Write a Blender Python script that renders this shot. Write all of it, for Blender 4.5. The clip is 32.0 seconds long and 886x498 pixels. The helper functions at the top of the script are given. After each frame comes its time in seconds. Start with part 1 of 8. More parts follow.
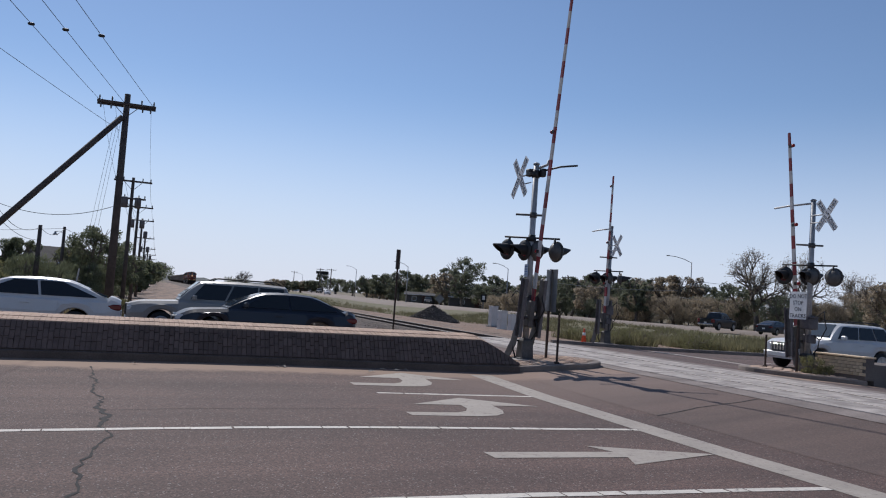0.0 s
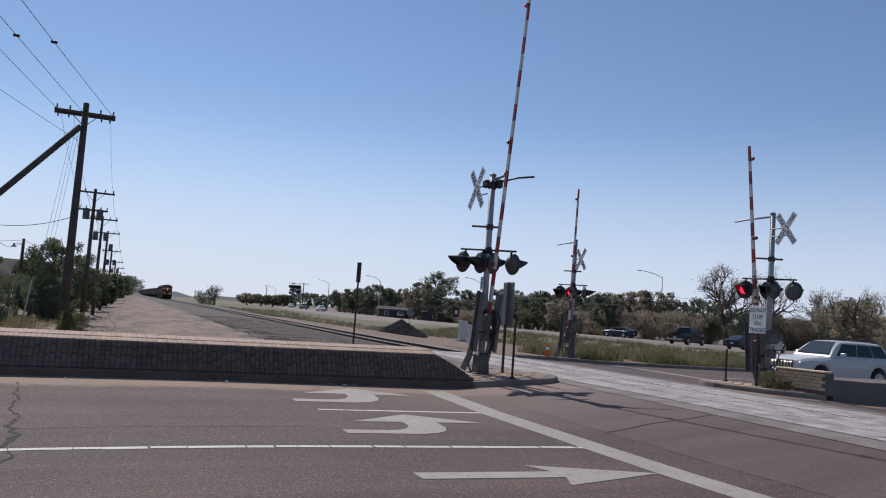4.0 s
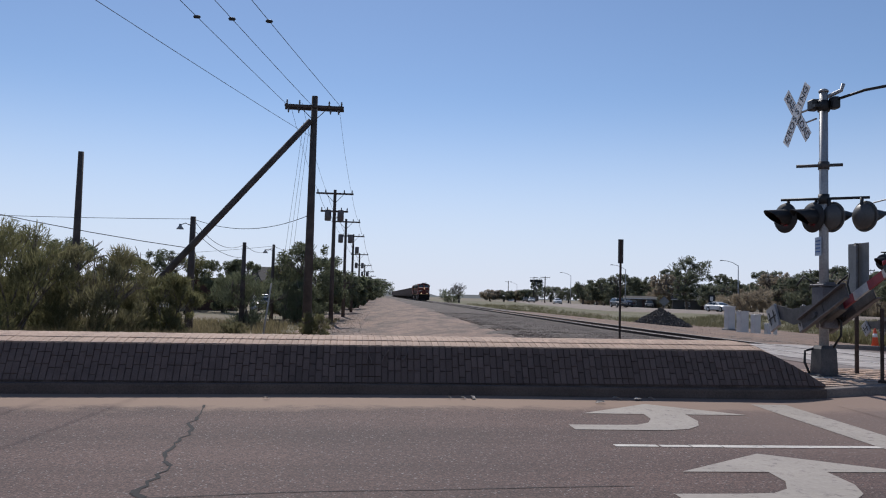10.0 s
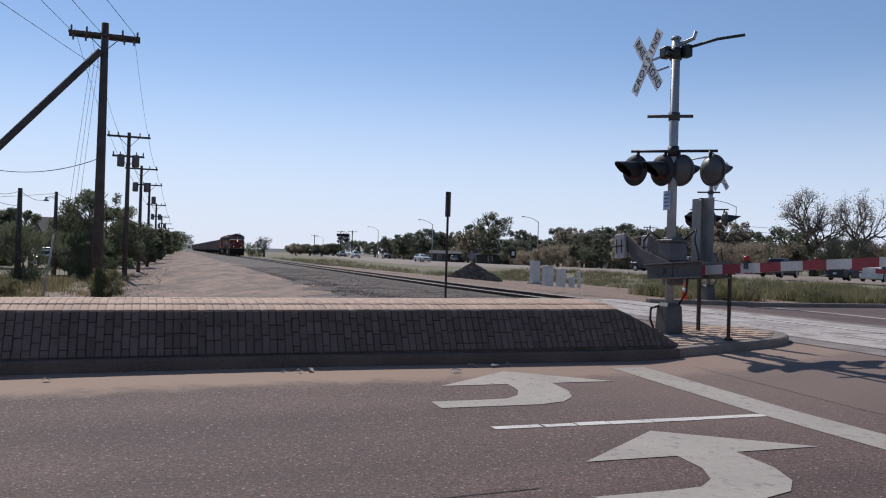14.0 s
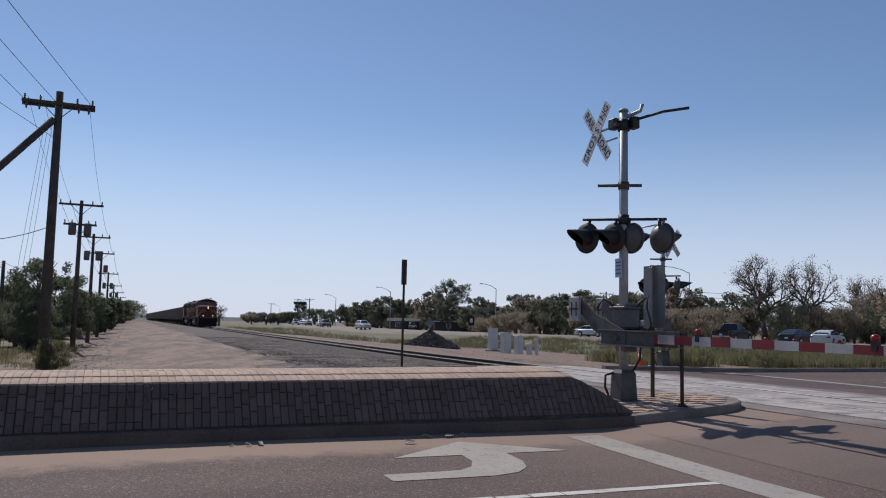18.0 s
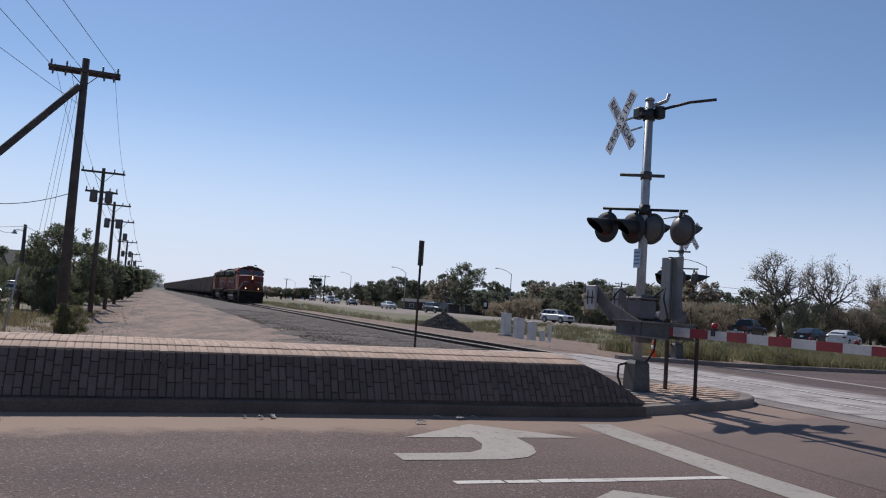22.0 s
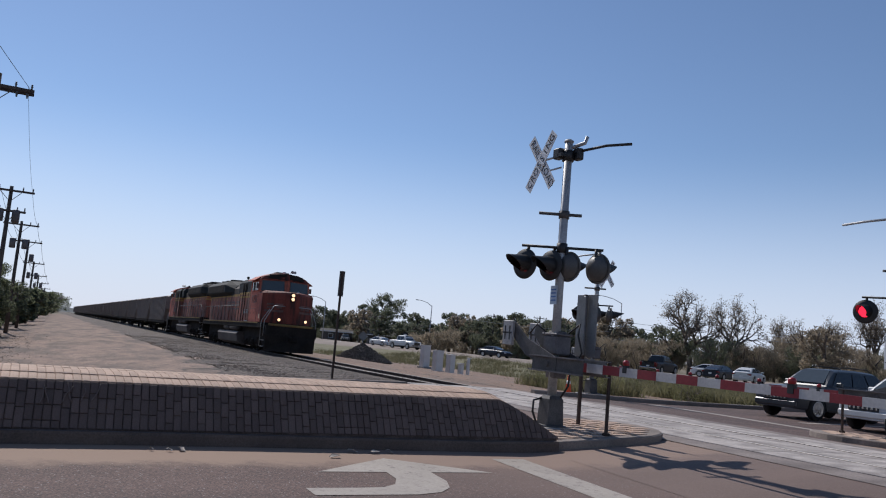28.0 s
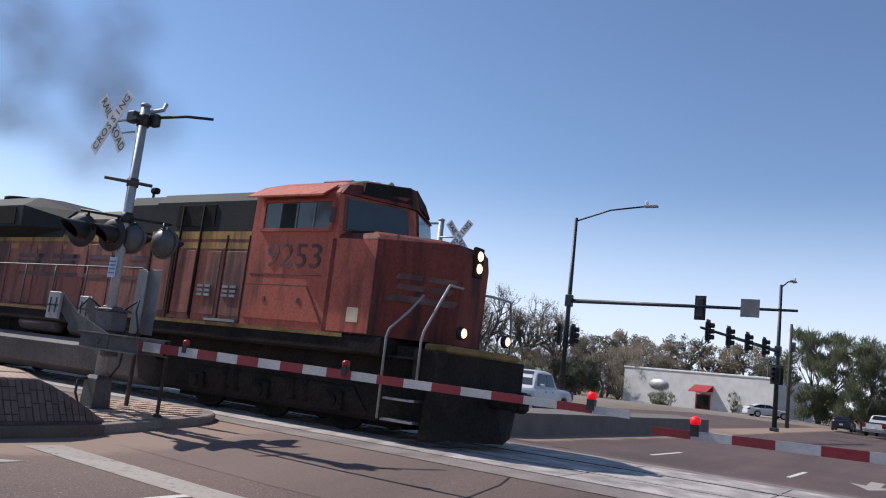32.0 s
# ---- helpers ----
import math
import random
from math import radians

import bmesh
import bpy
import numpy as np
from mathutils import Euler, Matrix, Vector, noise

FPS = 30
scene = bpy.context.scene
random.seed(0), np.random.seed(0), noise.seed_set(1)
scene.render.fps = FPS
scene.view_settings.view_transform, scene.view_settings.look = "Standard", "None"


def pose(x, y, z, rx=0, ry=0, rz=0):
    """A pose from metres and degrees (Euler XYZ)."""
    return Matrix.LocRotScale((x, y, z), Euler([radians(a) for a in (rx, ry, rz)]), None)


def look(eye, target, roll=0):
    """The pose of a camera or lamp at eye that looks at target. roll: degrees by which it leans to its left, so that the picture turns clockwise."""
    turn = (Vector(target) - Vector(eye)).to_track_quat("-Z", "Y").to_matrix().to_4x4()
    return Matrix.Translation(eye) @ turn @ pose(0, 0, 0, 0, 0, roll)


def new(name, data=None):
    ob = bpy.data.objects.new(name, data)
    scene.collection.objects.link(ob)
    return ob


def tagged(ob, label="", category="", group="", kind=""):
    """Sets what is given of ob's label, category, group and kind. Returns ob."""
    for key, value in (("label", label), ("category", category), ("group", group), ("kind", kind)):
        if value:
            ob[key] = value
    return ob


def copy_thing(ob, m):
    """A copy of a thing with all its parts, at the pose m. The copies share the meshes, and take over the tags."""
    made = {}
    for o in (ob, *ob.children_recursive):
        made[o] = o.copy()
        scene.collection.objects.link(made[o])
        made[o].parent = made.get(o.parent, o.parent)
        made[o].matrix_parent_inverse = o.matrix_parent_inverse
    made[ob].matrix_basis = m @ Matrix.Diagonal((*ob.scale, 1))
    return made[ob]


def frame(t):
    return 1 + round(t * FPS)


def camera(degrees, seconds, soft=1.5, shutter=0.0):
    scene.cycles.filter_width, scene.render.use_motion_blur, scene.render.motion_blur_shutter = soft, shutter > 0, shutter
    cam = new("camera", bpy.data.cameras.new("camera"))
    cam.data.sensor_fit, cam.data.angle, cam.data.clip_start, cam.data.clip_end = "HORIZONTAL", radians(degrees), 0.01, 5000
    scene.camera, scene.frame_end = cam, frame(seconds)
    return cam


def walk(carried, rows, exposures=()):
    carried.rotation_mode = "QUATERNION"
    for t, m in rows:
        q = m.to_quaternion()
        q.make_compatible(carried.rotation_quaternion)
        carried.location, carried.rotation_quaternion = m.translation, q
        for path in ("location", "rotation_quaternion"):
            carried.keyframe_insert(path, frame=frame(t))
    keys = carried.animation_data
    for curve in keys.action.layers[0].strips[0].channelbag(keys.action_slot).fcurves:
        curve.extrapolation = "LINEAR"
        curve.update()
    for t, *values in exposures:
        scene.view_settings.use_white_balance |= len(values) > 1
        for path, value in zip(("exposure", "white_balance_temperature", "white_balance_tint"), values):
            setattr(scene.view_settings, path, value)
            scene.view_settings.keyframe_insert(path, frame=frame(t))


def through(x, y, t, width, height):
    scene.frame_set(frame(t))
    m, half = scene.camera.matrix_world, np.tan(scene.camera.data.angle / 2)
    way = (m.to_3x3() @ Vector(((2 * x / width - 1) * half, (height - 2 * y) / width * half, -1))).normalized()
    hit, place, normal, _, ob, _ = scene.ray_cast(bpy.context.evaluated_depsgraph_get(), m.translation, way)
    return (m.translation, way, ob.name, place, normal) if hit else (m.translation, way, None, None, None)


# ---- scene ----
cam = camera(57.1, 32.0, 1.1)
METRES, EYE, TILT, LEAN, TURN = 9.5, 1.5, 0.0, 0.0, -21.2
ROWS = [
    (0.0, 0.0, 0.0, 0.0, -0.26, 3.66, -4.03),
    (0.5, 0.003, -0.0, 0.0, -1.67, 3.27, -3.66),
    (1.0, 0.0111, 0.0066, 0.0004, -3.7, 3.61, -3.07),
    (1.5, 0.0239, 0.0194, 0.0012, -3.79, 4.85, -3.16),
    (2.0, 0.0433, 0.0325, 0.0009, -3.24, 5.53, -3.45),
    (2.5, 0.0699, 0.0344, 0.0005, -2.83, 5.08, -4.46),
    (4.5, 0.0541, 0.0548, 0.001, -1.04, 4.5, -3.51),
    (5.0, 0.0555, 0.0631, -0.0004, 2.91, 3.76, -3.69),
    (5.5, 0.0594, 0.0896, -0.0005, 8.73, 3.53, -5.04),
    (6.0, 0.0608, 0.1194, -0.0045, 9.93, 2.77, -5.65),
    (6.5, 0.0563, 0.1649, -0.005, 10.0, 2.24, -4.75),
    (7.0, 0.0583, 0.2177, -0.0092, 9.36, 2.57, -5.64),
    (7.5, 0.0478, 0.274, -0.0149, 9.58, 2.75, -5.81),
    (8.0, 0.0323, 0.3472, -0.0223, 10.71, 4.61, -4.14),
    (8.5, 0.0099, 0.4177, -0.0227, 11.11, 4.92, -3.11),
    (9.0, -0.0119, 0.4806, -0.0208, 10.35, 4.83, -3.08),
    (9.5, -0.032, 0.5357, -0.0203, 11.58, 4.34, -3.21),
    (10.0, -0.0575, 0.5883, -0.0184, 14.83, 3.52, -1.55),
    (10.5, -0.0731, 0.6368, -0.0188, 14.61, 3.49, -2.16),
    (11.0, -0.0943, 0.6746, -0.0196, 12.76, 2.82, -3.07),
    (11.5, -0.1147, 0.7009, -0.0178, 10.03, 1.99, -2.04),
    (12.0, -0.1233, 0.7352, -0.0182, 7.25, 1.93, -1.67),
    (12.5, -0.1318, 0.7532, -0.0179, 5.55, 1.75, -1.84),
    (13.0, -0.1413, 0.7602, -0.0185, 3.69, 1.27, -1.59),
    (13.5, -0.1447, 0.7634, -0.0182, 2.35, 0.78, -1.44),
    (14.0, -0.1435, 0.7645, -0.0178, 1.19, 0.68, -1.67),
    (14.5, -0.1401, 0.7647, -0.0178, 0.68, 1.02, -2.01),
    (16.5, -0.1359, 0.7639, -0.0169, 1.1, 3.55, -2.07),
    (17.0, -0.1357, 0.7669, -0.0162, -0.39, 4.12, -2.03),
    (17.5, -0.1367, 0.7639, -0.016, -1.25, 4.78, -1.68),
    (18.0, -0.1363, 0.7651, -0.0159, -1.72, 5.48, -1.23),
    (18.5, -0.1368, 0.7649, -0.0162, -1.54, 5.57, -2.15),
    (19.0, -0.1373, 0.7654, -0.0158, -0.81, 5.29, -2.4),
    (19.5, -0.1355, 0.7649, -0.0161, -1.24, 5.01, -2.51),
    (20.0, -0.1384, 0.7642, -0.0163, -0.42, 4.59, -2.83),
    (20.5, -0.1398, 0.7669, -0.0165, 1.46, 4.13, -3.11),
    (21.0, -0.1393, 0.7642, -0.0162, 1.51, 4.06, -4.26),
    (21.5, -0.1394, 0.7672, -0.0169, 0.53, 4.26, -4.56),
    (22.0, -0.1393, 0.7667, -0.0166, -0.77, 4.21, -3.81),
    (22.5, -0.1383, 0.7622, -0.0163, -2.17, 4.4, -2.86),
    (23.0, -0.1371, 0.7647, -0.0164, -3.02, 4.25, -2.15),
    (23.5, -0.1373, 0.7627, -0.0162, -2.71, 4.22, -2.11),
    (24.0, -0.1384, 0.7653, -0.0158, -2.03, 4.74, -3.03),
    (24.5, -0.1384, 0.766, -0.0167, -1.55, 4.71, -3.17),
    (26.5, -0.1435, 0.7641, -0.0156, -3.87, 5.22, -4.47),
    (27.0, -0.1423, 0.7639, -0.0149, -4.89, 5.14, -4.17),
    (27.5, -0.1405, 0.7613, -0.0139, -5.76, 5.91, -4.16),
    (28.0, -0.1378, 0.7588, -0.0132, -6.41, 6.82, -4.9),
    (28.5, -0.1339, 0.7544, -0.0133, -6.57, 7.04, -5.47),
    (29.0, -0.1288, 0.7489, -0.0137, -7.48, 7.22, -5.91),
    (29.5, -0.1227, 0.7461, -0.0127, -9.47, 7.66, -6.06),
    (30.0, -0.1202, 0.7446, -0.0131, -12.09, 7.76, -6.92),
    (30.5, -0.1194, 0.744, -0.0135, -14.34, 7.81, -7.51),
    (31.0, -0.1191, 0.7441, -0.0133, -18.39, 7.71, -7.91),
    (31.5, -0.1349, 0.7528, -0.0142, -25.88, 7.48, -7.78),
    (32.0, -0.1554, 0.7794, -0.0164, -37.47, 8.64, -6.41),
]
walk(cam, [(t, pose(0, 0, EYE, TILT, LEAN, TURN) @ pose(METRES * x, METRES * y, METRES * z, 90 + pitch, roll, yaw)) for t, x, y, z, yaw, pitch, roll in ROWS],
     exposures=[(0.0, 0.03, 6060, 13), (4.0, 0.03, 6060, 13), (9.0, 0.02, 6060, 13), (12.0, 0.17, 6060, 13), (14.0, 0.14, 6060, 13), (18.0, -0.04, 6060, 13), (21.0, 0.08, 6060, 13), (24.0, 0.04, 6060, 13), (29.0, 0.07, 6060, 13), (30.8, 0.1, 6060, 13), (31.4, 0.24, 6060, 13), (32.0, 0.52, 6060, 13)])

# ---- world, sun ----
SUN_AZ, SUN_EL = -5.0, 45.0
world = bpy.data.worlds.new("sky")
scene.world = world
world.use_nodes = True
wn = world.node_tree
wn.nodes.clear()
sky = wn.nodes.new("ShaderNodeTexSky")
sky.sky_type = "NISHITA"
sky.sun_disc = False
sky.sun_elevation, sky.sun_rotation = radians(SUN_EL), radians(SUN_AZ)
sky.air_density, sky.dust_density, sky.ozone_density, sky.altitude = 1.0, 0.22, 1.5, 1200.0
wbg = wn.nodes.new("ShaderNodeBackground")
wbg.inputs["Strength"].default_value = 0.088
wout = wn.nodes.new("ShaderNodeOutputWorld")
# dust haze greys the sky towards the horizon, all the way round
wtc, wxyz = wn.nodes.new("ShaderNodeTexCoord"), wn.nodes.new("ShaderNodeSeparateXYZ")
wn.links.new(wtc.outputs["Generated"], wxyz.inputs[0])
wlow = wn.nodes.new("ShaderNodeMapRange")
wlow.interpolation_type = "SMOOTHSTEP"
wlow.inputs[1].default_value, wlow.inputs[2].default_value, wlow.inputs[3].default_value, wlow.inputs[4].default_value = 0.0, 0.26, 0.85, 0.0
wn.links.new(wxyz.outputs[2], wlow.inputs[0])
wmix = wn.nodes.new("ShaderNodeMix")
wmix.data_type = "RGBA"
wmix.inputs[7].default_value = (7.2, 7.6, 8.7, 1)
wn.links.new(wlow.outputs[0], wmix.inputs[0])
wn.links.new(sky.outputs[0], wmix.inputs[6])
wn.links.new(wmix.outputs[2], wbg.inputs["Color"])
wn.links.new(wbg.outputs[0], wout.inputs["Surface"])
sun_data = bpy.data.lights.new("sun", "SUN")
sun_data.energy, sun_data.angle, sun_data.color = 3.6, radians(0.53), (1.0, 0.93, 0.83)
sun = new("sun", sun_data)
sd = Vector((math.sin(radians(SUN_AZ)) * math.cos(radians(SUN_EL)), math.cos(radians(SUN_AZ)) * math.cos(radians(SUN_EL)), math.sin(radians(SUN_EL))))
sun.matrix_world = look(sd * 200, (0, 0, 0))


# ---- materials ----
def surface(name, colour, rough=0.8, metal=0.0, second=None, scale=3.0, fine=40.0, vary=0.35, bump=0.3, dist=0.01, spec=0.5, random_tone=0.0, coords="Object"):
    """A material with two scales of tone and fine relief. scale and fine are cells a metre."""
    m = bpy.data.materials.new(name)
    m.use_nodes = True
    t = m.node_tree
    b = t.nodes["Principled BSDF"]
    b.inputs["Roughness"].default_value, b.inputs["Metallic"].default_value = rough, metal
    b.inputs["Specular IOR Level"].default_value = spec
    geo = t.nodes.new("ShaderNodeTexCoord")
    big, small = t.nodes.new("ShaderNodeTexNoise"), t.nodes.new("ShaderNodeTexNoise")
    for n, s, d in ((big, scale, 5), (small, fine, 3)):
        n.inputs["Scale"].default_value, n.inputs["Detail"].default_value = s, d
        t.links.new(geo.outputs[coords], n.inputs["Vector"])
    ramp = t.nodes.new("ShaderNodeMapRange")
    ramp.inputs[1].default_value, ramp.inputs[2].default_value = 0.35, 0.65
    t.links.new(big.outputs[0], ramp.inputs[0])
    mix = t.nodes.new("ShaderNodeMix")
    mix.data_type = "RGBA"
    two = second or tuple(c * (1 - vary) for c in colour)
    mix.inputs[6].default_value, mix.inputs[7].default_value = (*colour, 1), (*two, 1)
    t.links.new(ramp.outputs[0], mix.inputs[0])
    tone = t.nodes.new("ShaderNodeHueSaturation")
    val = t.nodes.new("ShaderNodeMapRange")
    val.inputs[1].default_value, val.inputs[2].default_value, val.inputs[3].default_value, val.inputs[4].default_value = 0.3, 0.7, 1 - vary * 0.6, 1 + vary * 0.6
    t.links.new(small.outputs[0], val.inputs[0])
    t.links.new(mix.outputs[2], tone.inputs["Color"])
    if random_tone:
        info = t.nodes.new("ShaderNodeObjectInfo")
        rr = t.nodes.new("ShaderNodeMapRange")
        rr.inputs[3].default_value, rr.inputs[4].default_value = 1 - random_tone, 1 + random_tone
        mul = t.nodes.new("ShaderNodeMath")
        mul.operation = "MULTIPLY"
        t.links.new(info.outputs["Random"], rr.inputs[0])
        t.links.new(rr.outputs[0], mul.inputs[0])
        t.links.new(val.outputs[0], mul.inputs[1])
        t.links.new(mul.outputs[0], tone.inputs["Value"])
    else:
        t.links.new(val.outputs[0], tone.inputs["Value"])
    t.links.new(tone.outputs[0], b.inputs["Base Color"])
    if bump:
        bp = t.nodes.new("ShaderNodeBump")
        bp.inputs["Strength"].default_value, bp.inputs["Distance"].default_value = bump, dist
        t.links.new(small.outputs[0], bp.inputs["Height"])
        t.links.new(bp.outputs[0], b.inputs["Normal"])
    return m


def glow(name, colour, strength):
    m = bpy.data.materials.new(name)
    m.use_nodes = True
    b = m.node_tree.nodes["Principled BSDF"]
    b.inputs["Base Color"].default_value = (*colour, 1)
    b.inputs["Emission Color"].default_value = (*colour, 1)
    b.inputs["Emission Strength"].default_value = strength
    return m


def leafy(name, colour, second, through=0.58):
    """Leaves: both sides alike, a little light passes through, each clump of its own tone."""
    m = bpy.data.materials.new(name)
    m.use_nodes = True
    t = m.node_tree
    b = t.nodes["Principled BSDF"]
    geo = t.nodes.new("ShaderNodeNewGeometry")
    mix = t.nodes.new("ShaderNodeMix")
    mix.data_type = "RGBA"
    mix.inputs[6].default_value, mix.inputs[7].default_value = (*colour, 1), (*second, 1)
    t.links.new(geo.outputs["Random Per Island"], mix.inputs[0])
    t.links.new(mix.outputs[2], b.inputs["Base Color"])
    b.inputs["Roughness"].default_value = 0.7
    b.inputs["Specular IOR Level"].default_value = 0.25
    tr = t.nodes.new("ShaderNodeBsdfTranslucent")
    t.links.new(mix.outputs[2], tr.inputs["Color"])
    ms = t.nodes.new("ShaderNodeMixShader")
    ms.inputs[0].default_value = through
    t.links.new(b.outputs[0], ms.inputs[1])
    t.links.new(tr.outputs[0], ms.inputs[2])
    t.links.new(ms.outputs[0], t.nodes["Material Output"].inputs["Surface"])
    return m


def worn_paint(name, colour, under, keep=0.5):
    """Road paint, rubbed through to the asphalt in specks."""
    m = surface(name, colour, 0.75, vary=0.15, scale=1.2, fine=25, bump=0.25, dist=0.004)
    t = m.node_tree
    b = t.nodes["Principled BSDF"]
    src = b.inputs["Base Color"].links[0].from_socket
    geo = t.nodes.new("ShaderNodeTexCoord")
    n = t.nodes.new("ShaderNodeTexNoise")
    n.inputs["Scale"].default_value, n.inputs["Detail"].default_value, n.inputs["Roughness"].default_value = 9.0, 8, 0.75
    t.links.new(geo.outputs["Object"], n.inputs["Vector"])
    r = t.nodes.new("ShaderNodeMapRange")
    r.inputs[1].default_value, r.inputs[2].default_value = keep + 0.06, keep + 0.16
    t.links.new(n.outputs[0], r.inputs[0])
    mix = t.nodes.new("ShaderNodeMix")
    mix.data_type = "RGBA"
    mix.inputs[7].default_value = (*under, 1)
    t.links.new(r.outputs[0], mix.inputs[0])
    t.links.new(src, mix.inputs[6])
    t.links.new(mix.outputs[2], b.inputs["Base Color"])
    return m


def haze_glass(name, colour, rough=0.06):
    """Tinted car glass, seen from outside against a dark interior."""
    return surface(name, colour, rough, vary=0.1, bump=0.0, spec=0.6)




def asphalt(name, colour, second, sand, grain=0.55):
    """Worn chip asphalt: pale and dark stones, broad stains, and sand drifted against the median."""
    m = surface(name, colour, 0.88, second=second, scale=0.4, fine=45, vary=0.45, bump=0.5, dist=0.006)
    t = m.node_tree
    b = t.nodes["Principled BSDF"]
    src = b.inputs["Base Color"].links[0].from_socket
    geo = t.nodes.new("ShaderNodeTexCoord")
    cell = t.nodes.new("ShaderNodeTexVoronoi")
    cell.inputs["Scale"].default_value = 68.0
    t.links.new(geo.outputs["Object"], cell.inputs["Vector"])
    sep = t.nodes.new("ShaderNodeSeparateColor")
    t.links.new(cell.outputs["Color"], sep.inputs[0])
    r = t.nodes.new("ShaderNodeMapRange")
    r.inputs[1].default_value, r.inputs[2].default_value, r.inputs[3].default_value, r.inputs[4].default_value = 0.0, 1.0, 1 - grain, 1 + grain
    t.links.new(sep.outputs[0], r.inputs[0])
    hue = t.nodes.new("ShaderNodeHueSaturation")
    t.links.new(src, hue.inputs["Color"])
    # tyre-polished bands along the lanes
    band = t.nodes.new("ShaderNodeMapping")
    band.inputs["Scale"].default_value = (0.07, 1.1, 1.0)
    t.links.new(geo.outputs["Object"], band.inputs["Vector"])
    bn = t.nodes.new("ShaderNodeTexNoise")
    bn.inputs["Scale"].default_value, bn.inputs["Detail"].default_value = 1.0, 4
    t.links.new(band.outputs[0], bn.inputs["Vector"])
    br = t.nodes.new("ShaderNodeMapRange")
    br.inputs[1].default_value, br.inputs[2].default_value, br.inputs[3].default_value, br.inputs[4].default_value = 0.35, 0.65, 0.80, 1.18
    t.links.new(bn.outputs[0], br.inputs[0])
    bm_ = t.nodes.new("ShaderNodeMath")
    bm_.operation = "MULTIPLY"
    t.links.new(r.outputs[0], bm_.inputs[0])
    t.links.new(br.outputs[0], bm_.inputs[1])
    t.links.new(bm_.outputs[0], hue.inputs["Value"])
    spark = t.nodes.new("ShaderNodeMapRange")
    spark.inputs[1].default_value, spark.inputs[2].default_value, spark.inputs[4].default_value = 0.955, 1.0, min(1.0, grain * 1.6)
    t.links.new(sep.outputs[1], spark.inputs[0])
    chip = t.nodes.new("ShaderNodeMix")
    chip.data_type = "RGBA"
    chip.inputs[7].default_value = (0.30, 0.27, 0.255, 1)
    t.links.new(spark.outputs[0], chip.inputs[0])
    t.links.new(hue.outputs[0], chip.inputs[6])
    col = chip.outputs[2]
    if sand:
        xyz = t.nodes.new("ShaderNodeSeparateXYZ")
        t.links.new(geo.outputs["Object"], xyz.inputs[0])
        n = t.nodes.new("ShaderNodeTexNoise")
        n.inputs["Scale"].default_value, n.inputs["Detail"].default_value, n.inputs["Roughness"].default_value = 1.3, 9, 0.68
        t.links.new(geo.outputs["Object"], n.inputs["Vector"])
        add = t.nodes.new("ShaderNodeMath")
        add.operation = "MULTIPLY_ADD"
        add.inputs[1].default_value = 1.5
        t.links.new(n.outputs[0], add.inputs[0])
        t.links.new(xyz.outputs[1], add.inputs[2])
        near = t.nodes.new("ShaderNodeMapRange")
        near.interpolation_type = "SMOOTHSTEP"
        near.inputs[1].default_value, near.inputs[2].default_value = 17.2, 17.75
        t.links.new(add.outputs[0], near.inputs[0])
        side = t.nodes.new("ShaderNodeMapRange")
        side.inputs[1].default_value, side.inputs[2].default_value, side.inputs[3].default_value, side.inputs[4].default_value = 18.4, 18.8, 1.0, 0.0
        t.links.new(xyz.outputs[1], side.inputs[0])
        mul = t.nodes.new("ShaderNodeMath")
        mul.operation = "MULTIPLY"
        t.links.new(near.outputs[0], mul.inputs[0])
        t.links.new(side.outputs[0], mul.inputs[1])
        mix = t.nodes.new("ShaderNodeMix")
        mix.data_type = "RGBA"
        mix.inputs[7].default_value = (0.28, 0.19, 0.135, 1)
        t.links.new(mul.outputs[0], mix.inputs[0])
        t.links.new(col, mix.inputs[6])
        col = mix.outputs[2]
        # asphalt colour lifted towards the crossing, in place of view-dependent brightness and exposure
        lift_mask = None
        for axis, lo, hi, a, z in ((0, 3.5, 8.5, 0.0, 1.0), (0, 14.0, 18.0, 1.0, 0.0), (1, 12.3, 15.8, 0.0, 0.5)):
            f = t.nodes.new("ShaderNodeMapRange")
            f.interpolation_type = "SMOOTHSTEP"
            f.inputs[1].default_value, f.inputs[2].default_value, f.inputs[3].default_value, f.inputs[4].default_value = lo, hi, a, z
            t.links.new(xyz.outputs[axis], f.inputs[0])
            if lift_mask is None:
                lift_mask = f.outputs[0]
            else:
                mu = t.nodes.new("ShaderNodeMath")
                mu.operation = "MULTIPLY"
                t.links.new(lift_mask, mu.inputs[0])
                t.links.new(f.outputs[0], mu.inputs[1])
                lift_mask = mu.outputs[0]
        pale_lift = t.nodes.new("ShaderNodeMix")
        pale_lift.data_type = "RGBA"
        pale_lift.inputs[7].default_value = (0.22, 0.155, 0.125, 1)
        t.links.new(lift_mask, pale_lift.inputs[0])
        t.links.new(col, pale_lift.inputs[6])
        col = pale_lift.outputs[2]
    t.links.new(col, b.inputs["Base Color"])
    return m


